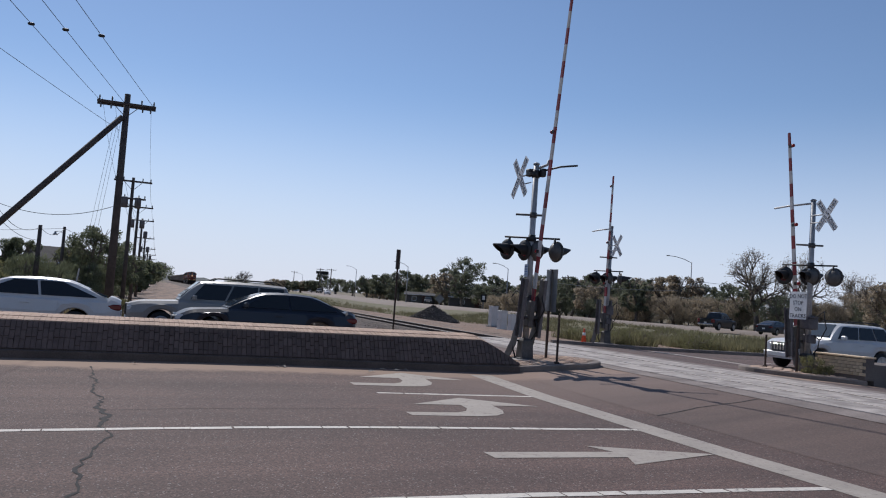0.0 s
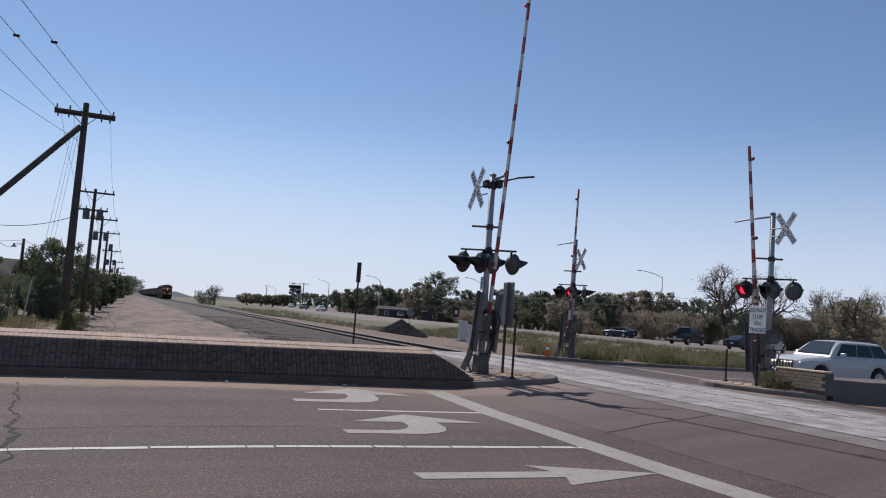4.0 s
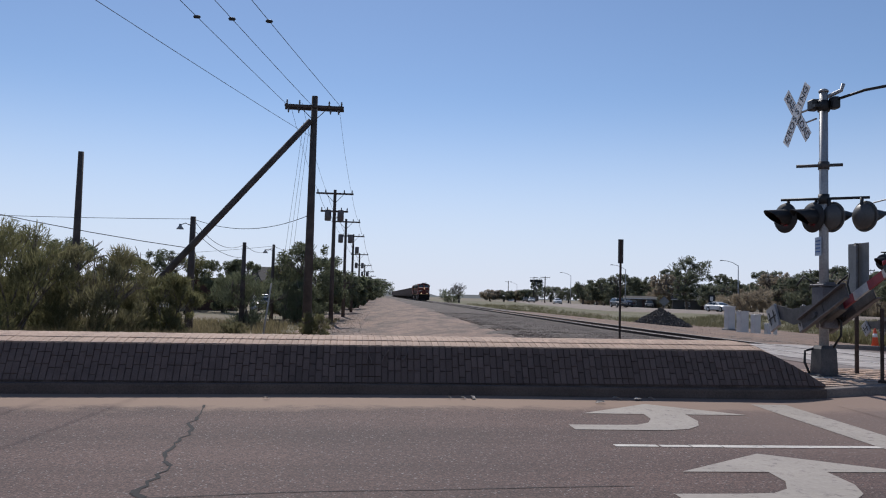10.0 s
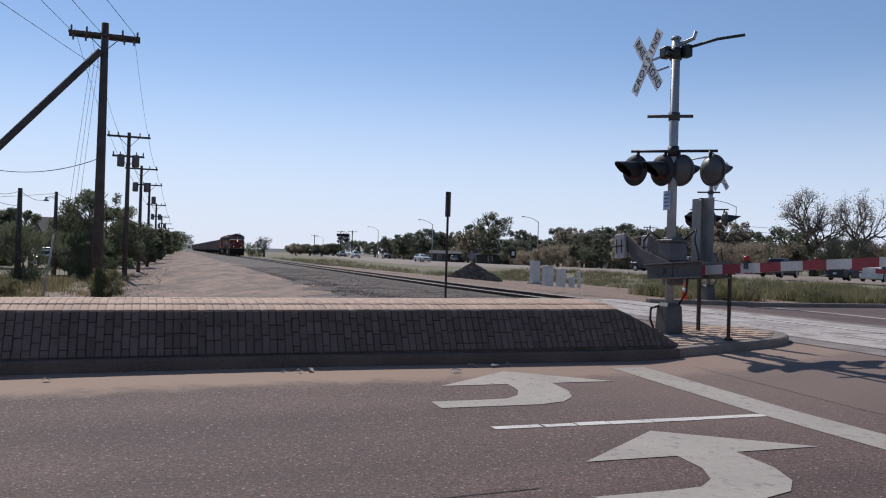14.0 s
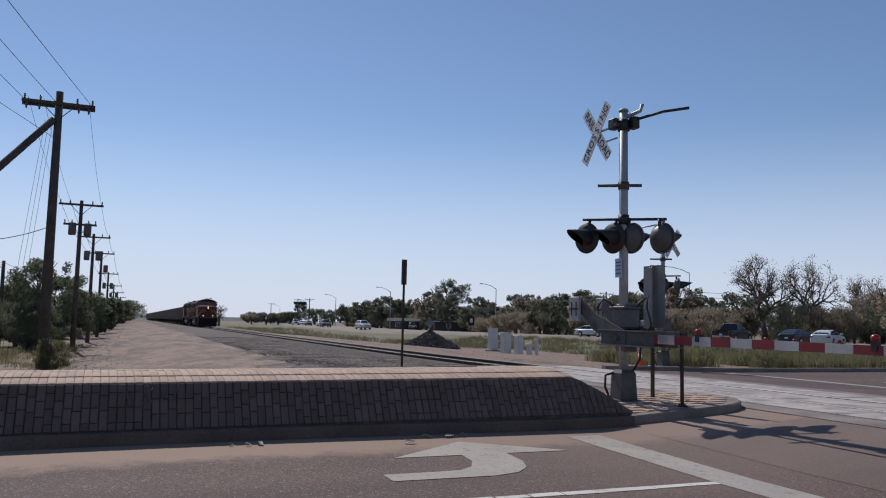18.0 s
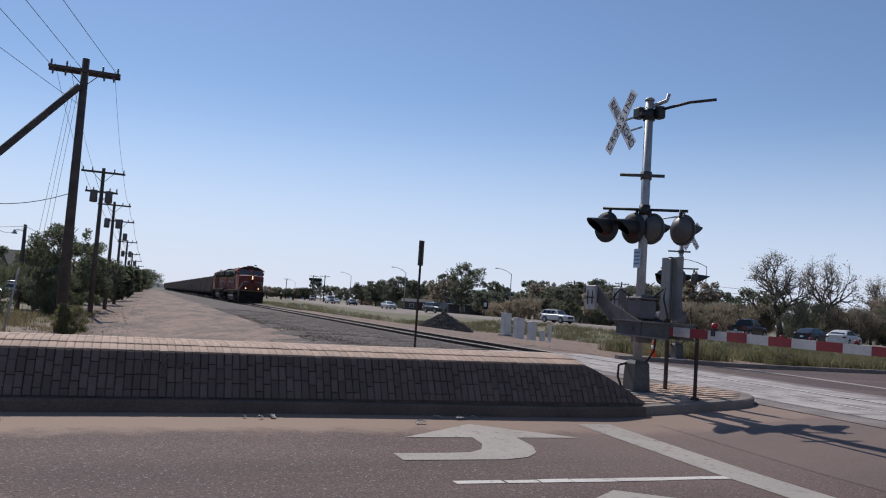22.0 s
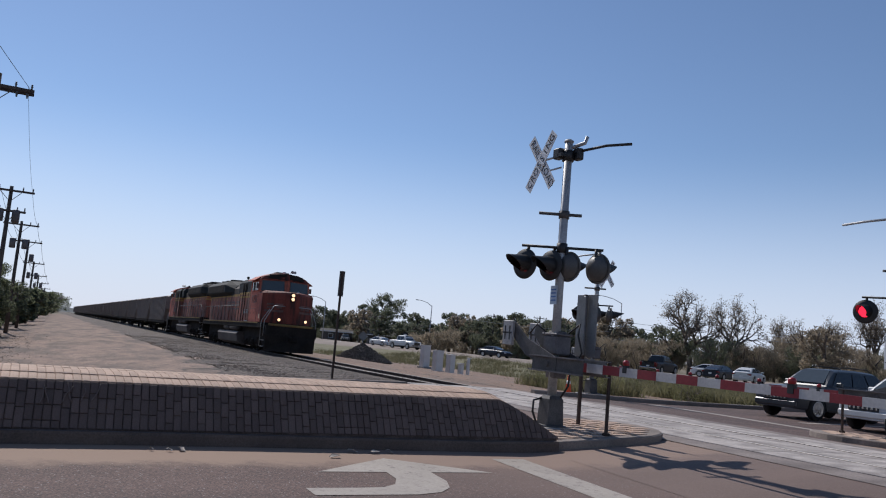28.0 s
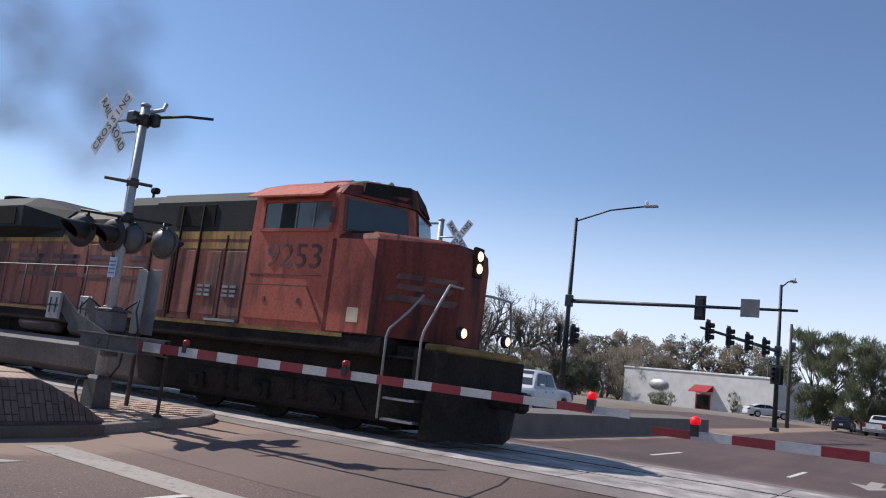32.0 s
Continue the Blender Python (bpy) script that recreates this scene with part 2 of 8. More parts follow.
def dirt_track(name, pale, grey):
    """Driven dirt: pale ruts along y, grey gravel between, pebbles and dark crumbs."""
    m = surface(name, pale, 0.95, second=tuple(c * 0.8 for c in pale), scale=0.9, fine=14, vary=0.45, bump=0.8, dist=0.05)
    t = m.node_tree
    b = t.nodes["Principled BSDF"]
    col = b.inputs["Base Color"].links[0].from_socket
    tc = t.nodes.new("ShaderNodeTexCoord")
    stretch = t.nodes.new("ShaderNodeMapping")
    stretch.inputs["Scale"].default_value = (0.8, 0.2, 1.0)
    t.links.new(tc.outputs["Object"], stretch.inputs["Vector"])
    for scale, lo, hi, tone, src in ((1.0, 0.44, 0.62, grey, stretch.outputs[0]), (1.6, 0.56, 0.70, tuple(c * 0.7 for c in grey), tc.outputs["Object"]), (9.0, 0.56, 0.68, tuple(c * 0.6 for c in grey), tc.outputs["Object"]), (5.0, 0.60, 0.72, tuple(min(1.0, c * 1.25) for c in pale), tc.outputs["Object"])):
        n = t.nodes.new("ShaderNodeTexNoise")
        n.inputs["Scale"].default_value, n.inputs["Detail"].default_value, n.inputs["Roughness"].default_value = scale, 7, 0.62
        t.links.new(src, n.inputs["Vector"])
        r = t.nodes.new("ShaderNodeMapRange")
        r.inputs[1].default_value, r.inputs[2].default_value = lo, hi
        t.links.new(n.outputs[0], r.inputs[0])
        mix = t.nodes.new("ShaderNodeMix")
        mix.data_type = "RGBA"
        mix.inputs[7].default_value = (*tone, 1)
        t.links.new(r.outputs[0], mix.inputs[0])
        t.links.new(col, mix.inputs[6])
        col = mix.outputs[2]
    t.links.new(col, b.inputs["Base Color"])
    return m


def grimy(name, colour, second, grime, keep):
    """Old paint with soot that has run down in streaks."""
    m = surface(name, colour, 0.72, second=second, scale=0.9, fine=22, vary=0.3, bump=0.12, dist=0.008, spec=0.25)
    t = m.node_tree
    b = t.nodes["Principled BSDF"]
    src = b.inputs["Base Color"].links[0].from_socket
    tc = t.nodes.new("ShaderNodeTexCoord")
    stretch = t.nodes.new("ShaderNodeMapping")
    stretch.inputs["Scale"].default_value = (2.2, 2.2, 0.35)
    t.links.new(tc.outputs["Object"], stretch.inputs["Vector"])
    n = t.nodes.new("ShaderNodeTexNoise")
    n.inputs["Scale"].default_value, n.inputs["Detail"].default_value, n.inputs["Roughness"].default_value = 1.3, 8, 0.65
    t.links.new(stretch.outputs[0], n.inputs["Vector"])
    r = t.nodes.new("ShaderNodeMapRange")
    r.inputs[1].default_value, r.inputs[2].default_value, r.inputs[4].default_value = keep + 0.03, keep + 0.19, 0.9
    t.links.new(n.outputs[0], r.inputs[0])
    mix = t.nodes.new("ShaderNodeMix")
    mix.data_type = "RGBA"
    mix.inputs[7].default_value = (*grime, 1)
    t.links.new(r.outputs[0], mix.inputs[0])
    t.links.new(src, mix.inputs[6])
    t.links.new(mix.outputs[2], b.inputs["Base Color"])
    return m


ASPHALT = asphalt("asphalt", (0.096, 0.057, 0.046), (0.076, 0.045, 0.037), True)
ASPHALT_NEW = asphalt("asphalt_patch", (0.112, 0.074, 0.06), (0.096, 0.064, 0.053), True, 0.18)
PAINT = worn_paint("road_paint", (0.62, 0.575, 0.51), (0.16, 0.14, 0.13), 0.52)
PAINT_ARROW = worn_paint("arrow_paint", (0.37, 0.325, 0.275), (0.19, 0.16, 0.145), 0.49)
CRACK = surface("crack_tar", (0.008, 0.007, 0.007), 0.9, vary=0.3)
def pebbled(m, size, low, high):
    """Breaks a material's colour into stones, each of its own tone."""
    t = m.node_tree
    b = t.nodes["Principled BSDF"]
    src = b.inputs["Base Color"].links[0].from_socket
    tc, cell = t.nodes.new("ShaderNodeTexCoord"), t.nodes.new("ShaderNodeTexVoronoi")
    cell.inputs["Scale"].default_value = 1.0 / size
    t.links.new(tc.outputs["Object"], cell.inputs["Vector"])
    sep, r = t.nodes.new("ShaderNodeSeparateColor"), t.nodes.new("ShaderNodeMapRange")
    t.links.new(cell.outputs["Color"], sep.inputs[0])
    r.inputs[3].default_value, r.inputs[4].default_value = low, high
    t.links.new(sep.outputs[0], r.inputs[0])
    hue = t.nodes.new("ShaderNodeHueSaturation")
    t.links.new(src, hue.inputs["Color"])
    t.links.new(r.outputs[0], hue.inputs["Value"])
    t.links.new(hue.outputs[0], b.inputs["Base Color"])
    return m


DIRT = dirt_track("dirt", (0.30, 0.208, 0.155), (0.135, 0.102, 0.08))
SOIL = dirt_track("bare_soil", (0.26, 0.17, 0.12), (0.19, 0.138, 0.105))
GROUND = surface("ground_soil", (0.20, 0.152, 0.104), 0.95, second=(0.14, 0.128, 0.072), scale=0.12, fine=6, vary=0.35, bump=0.6, dist=0.05)
GRASSLAND = surface("dry_grassland", (0.165, 0.145, 0.08), 0.95, second=(0.115, 0.11, 0.055), scale=0.3, fine=9, vary=0.4, bump=0.8, dist=0.06)
BALLAST = pebbled(surface("ballast", (0.125, 0.098, 0.08), 0.92, second=(0.08, 0.062, 0.05), scale=0.9, fine=22, vary=0.5, bump=1.0, dist=0.06), 0.085, 0.25, 1.75)
STONES = surface("ballast_stones", (0.16, 0.124, 0.10), 0.9, scale=4, fine=30, vary=0.5)
CONCRETE = surface("concrete", (0.42, 0.40, 0.37), 0.88, scale=0.8, fine=50, vary=0.3, bump=0.35)
PANEL = surface("crossing_panel", (0.46, 0.41, 0.37), 0.8, second=(0.23, 0.20, 0.18), scale=2.2, fine=40, vary=0.3, bump=0.3)
WALL_GREY = surface("median_concrete", (0.165, 0.14, 0.122), 0.9, second=(0.125, 0.105, 0.093), scale=1.2, fine=40, vary=0.3, bump=0.3)
APRON = surface("worn_apron", (0.24, 0.20, 0.178), 0.88, second=(0.15, 0.122, 0.108), scale=1.4, fine=40, vary=0.35, bump=0.35)
# kerb concrete darkened for the median's shadow along the wall foot
KERB_DARK = surface("shaded_kerb", (0.12, 0.09, 0.074), 0.92, second=(0.09, 0.068, 0.057), scale=1.5, fine=45, vary=0.35, bump=0.4)
KERB = surface("kerb_concrete", (0.255, 0.21, 0.178), 0.9, scale=1.5, fine=45, vary=0.35, bump=0.4)
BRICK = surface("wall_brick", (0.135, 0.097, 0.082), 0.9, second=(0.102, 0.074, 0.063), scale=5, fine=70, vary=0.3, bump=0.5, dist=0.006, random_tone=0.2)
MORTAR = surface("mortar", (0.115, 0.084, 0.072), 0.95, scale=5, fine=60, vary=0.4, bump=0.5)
PAVER = surface("tan_paver", (0.475, 0.335, 0.245), 0.88, second=(0.40, 0.28, 0.205), scale=4, fine=60, vary=0.25, bump=0.4, dist=0.006, random_tone=0.14)
YBRICK = surface("buff_brick", (0.68, 0.53, 0.35), 0.88, second=(0.57, 0.44, 0.29), scale=4, fine=60, vary=0.25, bump=0.4, dist=0.006, random_tone=0.14)
GALV = surface("galvanised_steel", (0.40, 0.41, 0.42), 0.55, 0.35, scale=3, fine=30, vary=0.25, bump=0.08)
DARK_STEEL = surface("weathered_steel", (0.105, 0.10, 0.098), 0.65, 0.3, scale=4, fine=40, vary=0.35, bump=0.1)
MOTOR_GREY = surface("motor_grey", (0.135, 0.125, 0.13), 0.6, 0.1, scale=3, fine=30, vary=0.3, bump=0.08)
PLATE_GREY = surface("weight_plate", (0.36, 0.355, 0.35), 0.6, 0.1, scale=3, fine=30, vary=0.25, bump=0.08)
ALU = surface("sign_back", (0.21, 0.215, 0.22), 0.55, 0.3, scale=3, fine=30, vary=0.2, bump=0.08)
BOX_GREY = surface("cabinet_grey", (0.62, 0.61, 0.59), 0.55, scale=2, fine=20, vary=0.12, bump=0.05)
BLACK = surface("black_paint", (0.018, 0.018, 0.019), 0.55, scale=4, fine=30, vary=0.3, bump=0.1)
LAMP_BACK = surface("lamp_back", (0.09, 0.088, 0.085), 0.5, scale=5, fine=40, vary=0.25, bump=0.06)
WHITE = surface("white_sheeting", (0.74, 0.74, 0.73), 0.6, scale=3, fine=25, vary=0.12, bump=0.03)
GATE_WHITE = surface("gate_white", (0.50, 0.485, 0.47), 0.6, second=(0.42, 0.40, 0.385), scale=2, fine=25, vary=0.15, bump=0.03)
GATE_RED = surface("gate_red", (0.235, 0.016, 0.024), 0.55, second=(0.19, 0.015, 0.02), scale=2, fine=25, vary=0.2, bump=0.03)
RED = surface("red_sheeting", (0.36, 0.022, 0.03), 0.55, scale=3, fine=25, vary=0.2, bump=0.03)
RUSTY = surface("rusty_steel", (0.075, 0.05, 0.04), 0.8, 0.3, scale=6, fine=60, vary=0.5, bump=0.3)
RAIL_TOP = surface("rail_head", (0.36, 0.34, 0.32), 0.6, 0.7, scale=3, fine=30, vary=0.2, bump=0.02)
TIE = surface("sleeper_wood", (0.10, 0.078, 0.065), 0.92, scale=5, fine=40, vary=0.5, bump=0.6)
POLE = surface("pole_wood", (0.098, 0.079, 0.069), 0.9, second=(0.06, 0.049, 0.044), scale=2.5, fine=60, vary=0.4, bump=0.5)
BARK = surface("bark", (0.20, 0.168, 0.142), 0.95, scale=4, fine=30, vary=0.5, bump=0.6)
WIRE = surface("wire", (0.035, 0.035, 0.037), 0.6, vary=0.2, bump=0)
PORCELAIN = surface("insulator", (0.10, 0.09, 0.085), 0.35, vary=0.2, bump=0)
ORANGE = surface("orange_cone", (0.75, 0.11, 0.04), 0.6, vary=0.2, bump=0.05)
TYRE = surface("tyre_rubber", (0.02, 0.02, 0.02), 0.85, scale=8, fine=60, vary=0.3, bump=0.2)
RIM = surface("alloy_rim", (0.5, 0.5, 0.5), 0.35, 0.8, vary=0.15, bump=0)
GLASS = haze_glass("tinted_glass", (0.012, 0.014, 0.016))
WGLASS = haze_glass("clear_windshield", (0.05, 0.06, 0.065), 0.04)
CHROME = surface("chrome", (0.6, 0.6, 0.61), 0.18, 1.0, vary=0.1, bump=0)
TAIL = surface("tail_lamp", (0.14, 0.009, 0.009), 0.2, vary=0.1, bump=0)
HEADLAMP = surface("headlamp_glass", (0.6, 0.61, 0.62), 0.12, vary=0.1, bump=0)
LOCO_ORANGE = grimy("loco_orange", (0.48, 0.13, 0.084), (0.41, 0.11, 0.073), (0.18, 0.065, 0.047), 0.48)
LOCO_HOOD = grimy("loco_hood_orange", (0.35, 0.115, 0.082), (0.30, 0.135, 0.10), (0.09, 0.058, 0.049), 0.43)
HOOD_TOP = grimy("dusty_hood_top", (0.105, 0.085, 0.062), (0.08, 0.064, 0.048), (0.045, 0.038, 0.033), 0.42)
RAILING = surface("handrail_dark", (0.11, 0.095, 0.085), 0.6, 0.2, vary=0.3, bump=0)
# the nose front's shade is put into this orange; LOCO_ORANGE is the lit copy
LOCO_ORANGE_SHADED = grimy("loco_orange_shaded", (0.205, 0.047, 0.033), (0.15, 0.037, 0.027), (0.048, 0.022, 0.019), 0.40)
CAB_GLASS = haze_glass("cab_glass", (0.055, 0.066, 0.07), 0.1)
AIR_TANK = surface("air_tank_brown", (0.075, 0.062, 0.055), 0.75, second=(0.05, 0.042, 0.038), scale=1.2, fine=18, vary=0.4, bump=0.1)
DULL_YELLOW = surface("dull_yellow", (0.27, 0.18, 0.07), 0.8, scale=2, fine=20, vary=0.4, bump=0.1, spec=0.2)
LITTER = surface("litter_paper", (0.46, 0.40, 0.34), 0.9, scale=6, fine=30, vary=0.4, bump=0.1)
HEAP = surface("heap_gravel", (0.115, 0.10, 0.09), 0.95, second=(0.08, 0.07, 0.063), scale=2, fine=18, vary=0.5, bump=1.0, dist=0.05)
LOCO_BLACK = surface("loco_black", (0.022, 0.025, 0.025), 0.75, second=(0.035, 0.036, 0.034), scale=0.9, fine=20, vary=0.3, bump=0.1, spec=0.2)
LOCO_YELLOW = grimy("loco_yellow", (0.46, 0.28, 0.085), (0.38, 0.23, 0.075), (0.13, 0.085, 0.045), 0.46)
LOCO_UNDER = surface("loco_underframe", (0.019, 0.016, 0.014), 0.9, second=(0.03, 0.025, 0.022), scale=1.5, fine=20, vary=0.5, bump=0.3, spec=0.12)
LOCO_TANK = surface("fuel_tank_grey", (0.135, 0.112, 0.098), 0.7, second=(0.09, 0.075, 0.066), scale=1.0, fine=18, vary=0.4, bump=0.15)
STEEL = surface("handrail_steel", (0.33, 0.33, 0.33), 0.5, 0.4, vary=0.3, bump=0)
LOCO_MARK = surface("dark_lettering", (0.06, 0.034, 0.03), 0.6, second=(0.16, 0.07, 0.055), scale=3.0, vary=0.3, bump=0)
LENS_ON = glow("headlight_glow", (1.0, 0.62, 0.34), 1.5)
RED_ON = glow("red_lamp_glow", (1.0, 0.006, 0.012), 0.24)
RED_FLASH = glow("red_flasher_glow", (1.0, 0.02, 0.05), 1.6)
AMBER_ON = glow("ditch_light_glow", (1.0, 0.58, 0.30), 1.6)
RED_LENS = surface("red_lens_dark", (0.035, 0.004, 0.005), 0.25, vary=0.2, bump=0)
RED_LAMP = surface("gate_lamp_red", (0.33, 0.015, 0.02), 0.3, vary=0.2, bump=0)
HOPPER = surface("hopper_steel", (0.18, 0.15, 0.132), 0.8, second=(0.22, 0.172, 0.142), scale=0.5, fine=9, vary=0.45, bump=0.15)
COAL = surface("coal", (0.012, 0.012, 0.012), 0.6, scale=3, fine=15, vary=0.5, bump=0.8, dist=0.05)
LEAF_DARK = leafy("leaf_dark", (0.105, 0.122, 0.07), (0.19, 0.205, 0.125), 0.5)
# distance haze is mixed into these leaf colours; the dry one also lifts self-shade
LEAF_FAR_HAZED = leafy("leaf_far_hazed", (0.115, 0.13, 0.085), (0.20, 0.21, 0.145), 0.5)
LEAF_DRY_HAZED = leafy("leaf_dry_hazed", (0.24, 0.205, 0.15), (0.38, 0.32, 0.24))
LEAF_OLIVE = leafy("leaf_olive", (0.13, 0.132, 0.062), (0.215, 0.205, 0.105))
LEAF_DRY = leafy("leaf_dry", (0.145, 0.14, 0.075), (0.235, 0.215, 0.118))
GRASS = leafy("grass_blade", (0.14, 0.125, 0.066), (0.27, 0.22, 0.13))
GRASS_GREEN = leafy("weed_blade", (0.14, 0.135, 0.07), (0.235, 0.21, 0.12))
VERGE_GRASS = leafy("verge_blade", (0.105, 0.105, 0.055), (0.18, 0.16, 0.098))
STUCCO = surface("white_stucco", (0.66, 0.645, 0.61), 0.85, scale=0.8, fine=25, vary=0.15, bump=0.2)
ROOF = surface("dark_shingle", (0.045, 0.042, 0.041), 0.9, scale=1.5, fine=15, vary=0.35, bump=0.5)
BRICK_DARK = surface("brown_brick", (0.10, 0.055, 0.045), 0.9, scale=2, fine=25, vary=0.35, bump=0.4)
CLAD = surface("house_cladding", (0.10, 0.092, 0.085), 0.85, scale=0.8, fine=10, vary=0.25, bump=0.2)
SIGNAL_GREEN = surface("signal_pole_paint", (0.016, 0.026, 0.033), 0.5, vary=0.3, bump=0.05)
BLUE = surface("blue_sign", (0.04, 0.12, 0.35), 0.5, vary=0.1, bump=0)
HILL = surface("distant_hill", (0.085, 0.095, 0.09), 1.0, scale=0.02, fine=0.2, vary=0.35, bump=0)


def car_paint(name, colour, metal=0.1):
    m = surface(name, colour, 0.36, metal, vary=0.08, scale=1.5, fine=60, bump=0.0)
    m.node_tree.nodes["Principled BSDF"].inputs["Coat Weight"].default_value = 0.12
    return m


# ---- mesh building ----
class Mesh:
    """Collects vertices and faces; every method returns the mesh itself."""

    def __init__(self):
        self.v, self.f, self.s = [], [], []

    def add(self, verts, faces, smooth=False, m=None):
        o = len(self.v)
        self.v += [tuple(m @ Vector(p)) for p in verts] if m else [tuple(p) for p in verts]
        self.f += [tuple(o + i for i in f) for f in faces]
        self.s += [smooth] * len(faces)
        return self

    def box(self, cx, cy, cz, sx, sy, sz, m=None, b=0.0):
        """A box by its centre and size; b: width of its chamfers."""
        hx, hy, hz = sx / 2, sy / 2, sz / 2
        b = min(b, hx * 0.49, hy * 0.49, hz * 0.49)
        if b <= 0:
            p = [(cx + i * hx, cy + j * hy, cz + k * hz) for i in (-1, 1) for j in (-1, 1) for k in (-1, 1)]
            return self.add(p, [(0, 1, 3, 2), (4, 6, 7, 5), (0, 4, 5, 1), (2, 3, 7, 6), (0, 2, 6, 4), (1, 5, 7, 3)], False, m)
        rings = []
        for z, d in ((-hz, b), (-hz + b, 0), (hz - b, 0), (hz, b)):
            x, y, c = hx - d, hy - d, b if d == 0 else b * 0.5
            rings.append([(cx + u, cy + w, cz + z) for u, w in ((-x + c, -y), (x - c, -y), (x, -y + c), (x, y - c), (x - c, y), (-x + c, y), (-x, y - c), (-x, -y + c))])
        return self.loft(rings, m=m)

    def loft(self, rings, cap=True, smooth=False, m=None, close=True):
        n = len(rings[0])
        verts = [p for r in rings for p in r]
        faces = []
        for i in range(len(rings) - 1):
            for j in range(n if close else n - 1):
                a, c = i * n + j, i * n + (j + 1) % n
                faces.append((a, c, c + n, a + n))
        self.add(verts, faces, smooth, m)
        if cap:
            o = len(self.v) - len(verts)
            self.f += [tuple(o + j for j in reversed(range(n))), tuple(o + len(verts) - n + j for j in range(n))]
            self.s += [False, False]
        return self

    def rod(self, p, q, r, r2=None, n=8, cap=True, smooth=True, m=None):
        p, q = Vector(p), Vector(q)
        d = (q - p).normalized()
        u = d.orthogonal().normalized()
        w = d.cross(u)
        r2 = r if r2 is None else r2
        ring = lambda c, k: [c + (u * math.cos(6.28319 * i / n) + w * math.sin(6.28319 * i / n)) * k for i in range(n)]
        return self.loft([ring(p, r), ring(q, r2)], cap, smooth, m)

    def tube(self, pts, r, n=6, m=None):
        pts = [Vector(p) for p in pts]
        rings = []
        u = None
        for i, p in enumerate(pts):
            d = (pts[min(i + 1, len(pts) - 1)] - pts[max(i - 1, 0)]).normalized()
            u = d.orthogonal().normalized() if u is None else (u - d * u.dot(d)).normalized()
            w = d.cross(u)
            k = r[i] if isinstance(r, (list, tuple)) else r
            rings.append([p + (u * math.cos(6.28319 * j / n) + w * math.sin(6.28319 * j / n)) * k for j in range(n)])
        return self.loft(rings, True, True, m)

    def turn(self, profile, p, axis, n=20, m=None):
        """A lathe: profile of (along, radius) about the axis from p."""
        p, d = Vector(p), Vector(axis).normalized()
        u = d.orthogonal().normalized()
        w = d.cross(u)
        rings = [[p + d * a + (u * math.cos(6.28319 * i / n) + w * math.sin(6.28319 * i / n)) * r for i in range(n)] for a, r in profile]
        return self.loft(rings, True, True, m)

    def slab(self, outline, lift, m=None):
        """A polygon given as 3D points, thickened by the vector lift."""
        lift = Vector(lift)
        a = [Vector(p) for p in outline]
        return self.loft([a, [p + lift for p in a]], True, False, m)

    def data(self, name):
        me = bpy.data.meshes.new(name)
        me.from_pydata(self.v, [], self.f)
        me.polygons.foreach_set("use_smooth", self.s)
        me.update()
        return me


def fixed(mesh, name):
    """The mesh data with its faces turned outwards."""
    me = mesh.data(name)
    bm = bmesh.new()
    bm.from_mesh(me)
    bmesh.ops.recalc_face_normals(bm, faces=bm.faces)
    bm.to_mesh(me)
    bm.free()
    return me


def part(name, mesh, material, parent=None, label="", fix=True):
    me = mesh if isinstance(mesh, bpy.types.Mesh) else (fixed(mesh, name) if fix else mesh.data(name))
    if not me.materials:
        me.materials.append(material)
    ob = new(name, me)
    if parent:
        ob.parent = parent
    if label:
        tagged(ob, label)
    return ob


def thing(name, label, category, group="", m=None):
    ob = tagged(new(name), label, category, group)
    if m:
        ob.matrix_basis = m
    return ob


def single(name, mesh, material, label, category, group="", kind="", fix=True):
    return tagged(part(name, mesh, material, None, "", fix), label, category, group, kind)


def writing(name, text, size, material, parent, m, depth=0.003):
    """Raised letters from the built-in font, turned into a mesh. They lie in the x-y plane of m, centred."""
    cu = bpy.data.curves.new(name, "FONT")
    cu.body, cu.size, cu.extrude, cu.resolution_u = text, size, depth, 2
    cu.align_x, cu.align_y = "CENTER", "CENTER"
    tmp = bpy.data.objects.new(name, cu)
    scene.collection.objects.link(tmp)
    me = bpy.data.meshes.new_from_object(tmp.evaluated_get(bpy.context.evaluated_depsgraph_get()))
    bpy.data.objects.remove(tmp)
    me.transform(m)
    # every letter is a part of its own
    bm = bmesh.new()
    bm.from_mesh(me)
    bmesh.ops.remove_doubles(bm, verts=bm.verts, dist=0.00001)
    left = set(bm.faces)
    while left:
        island, edge = set(), [left.pop()]
        while edge:
            f = edge.pop()
            island.add(f)
            for v in f.verts:
                for g in v.link_faces:
                    if g in left:
                        left.discard(g)
                        edge.append(g)
        ids = {}
        verts, faces = [], []
        for f in island:
            for v in f.verts:
                if v not in ids:
                    ids[v] = len(verts)
                    verts.append(tuple(v.co))
            faces.append(tuple(ids[v] for v in f.verts))
        part(name, Mesh().add(verts, faces), material, parent)
    bm.free()


def ease(a, b, v):
    t = min(1.0, max(0.0, (v - a) / (b - a)))
    return t * t * (3 - 2 * t)


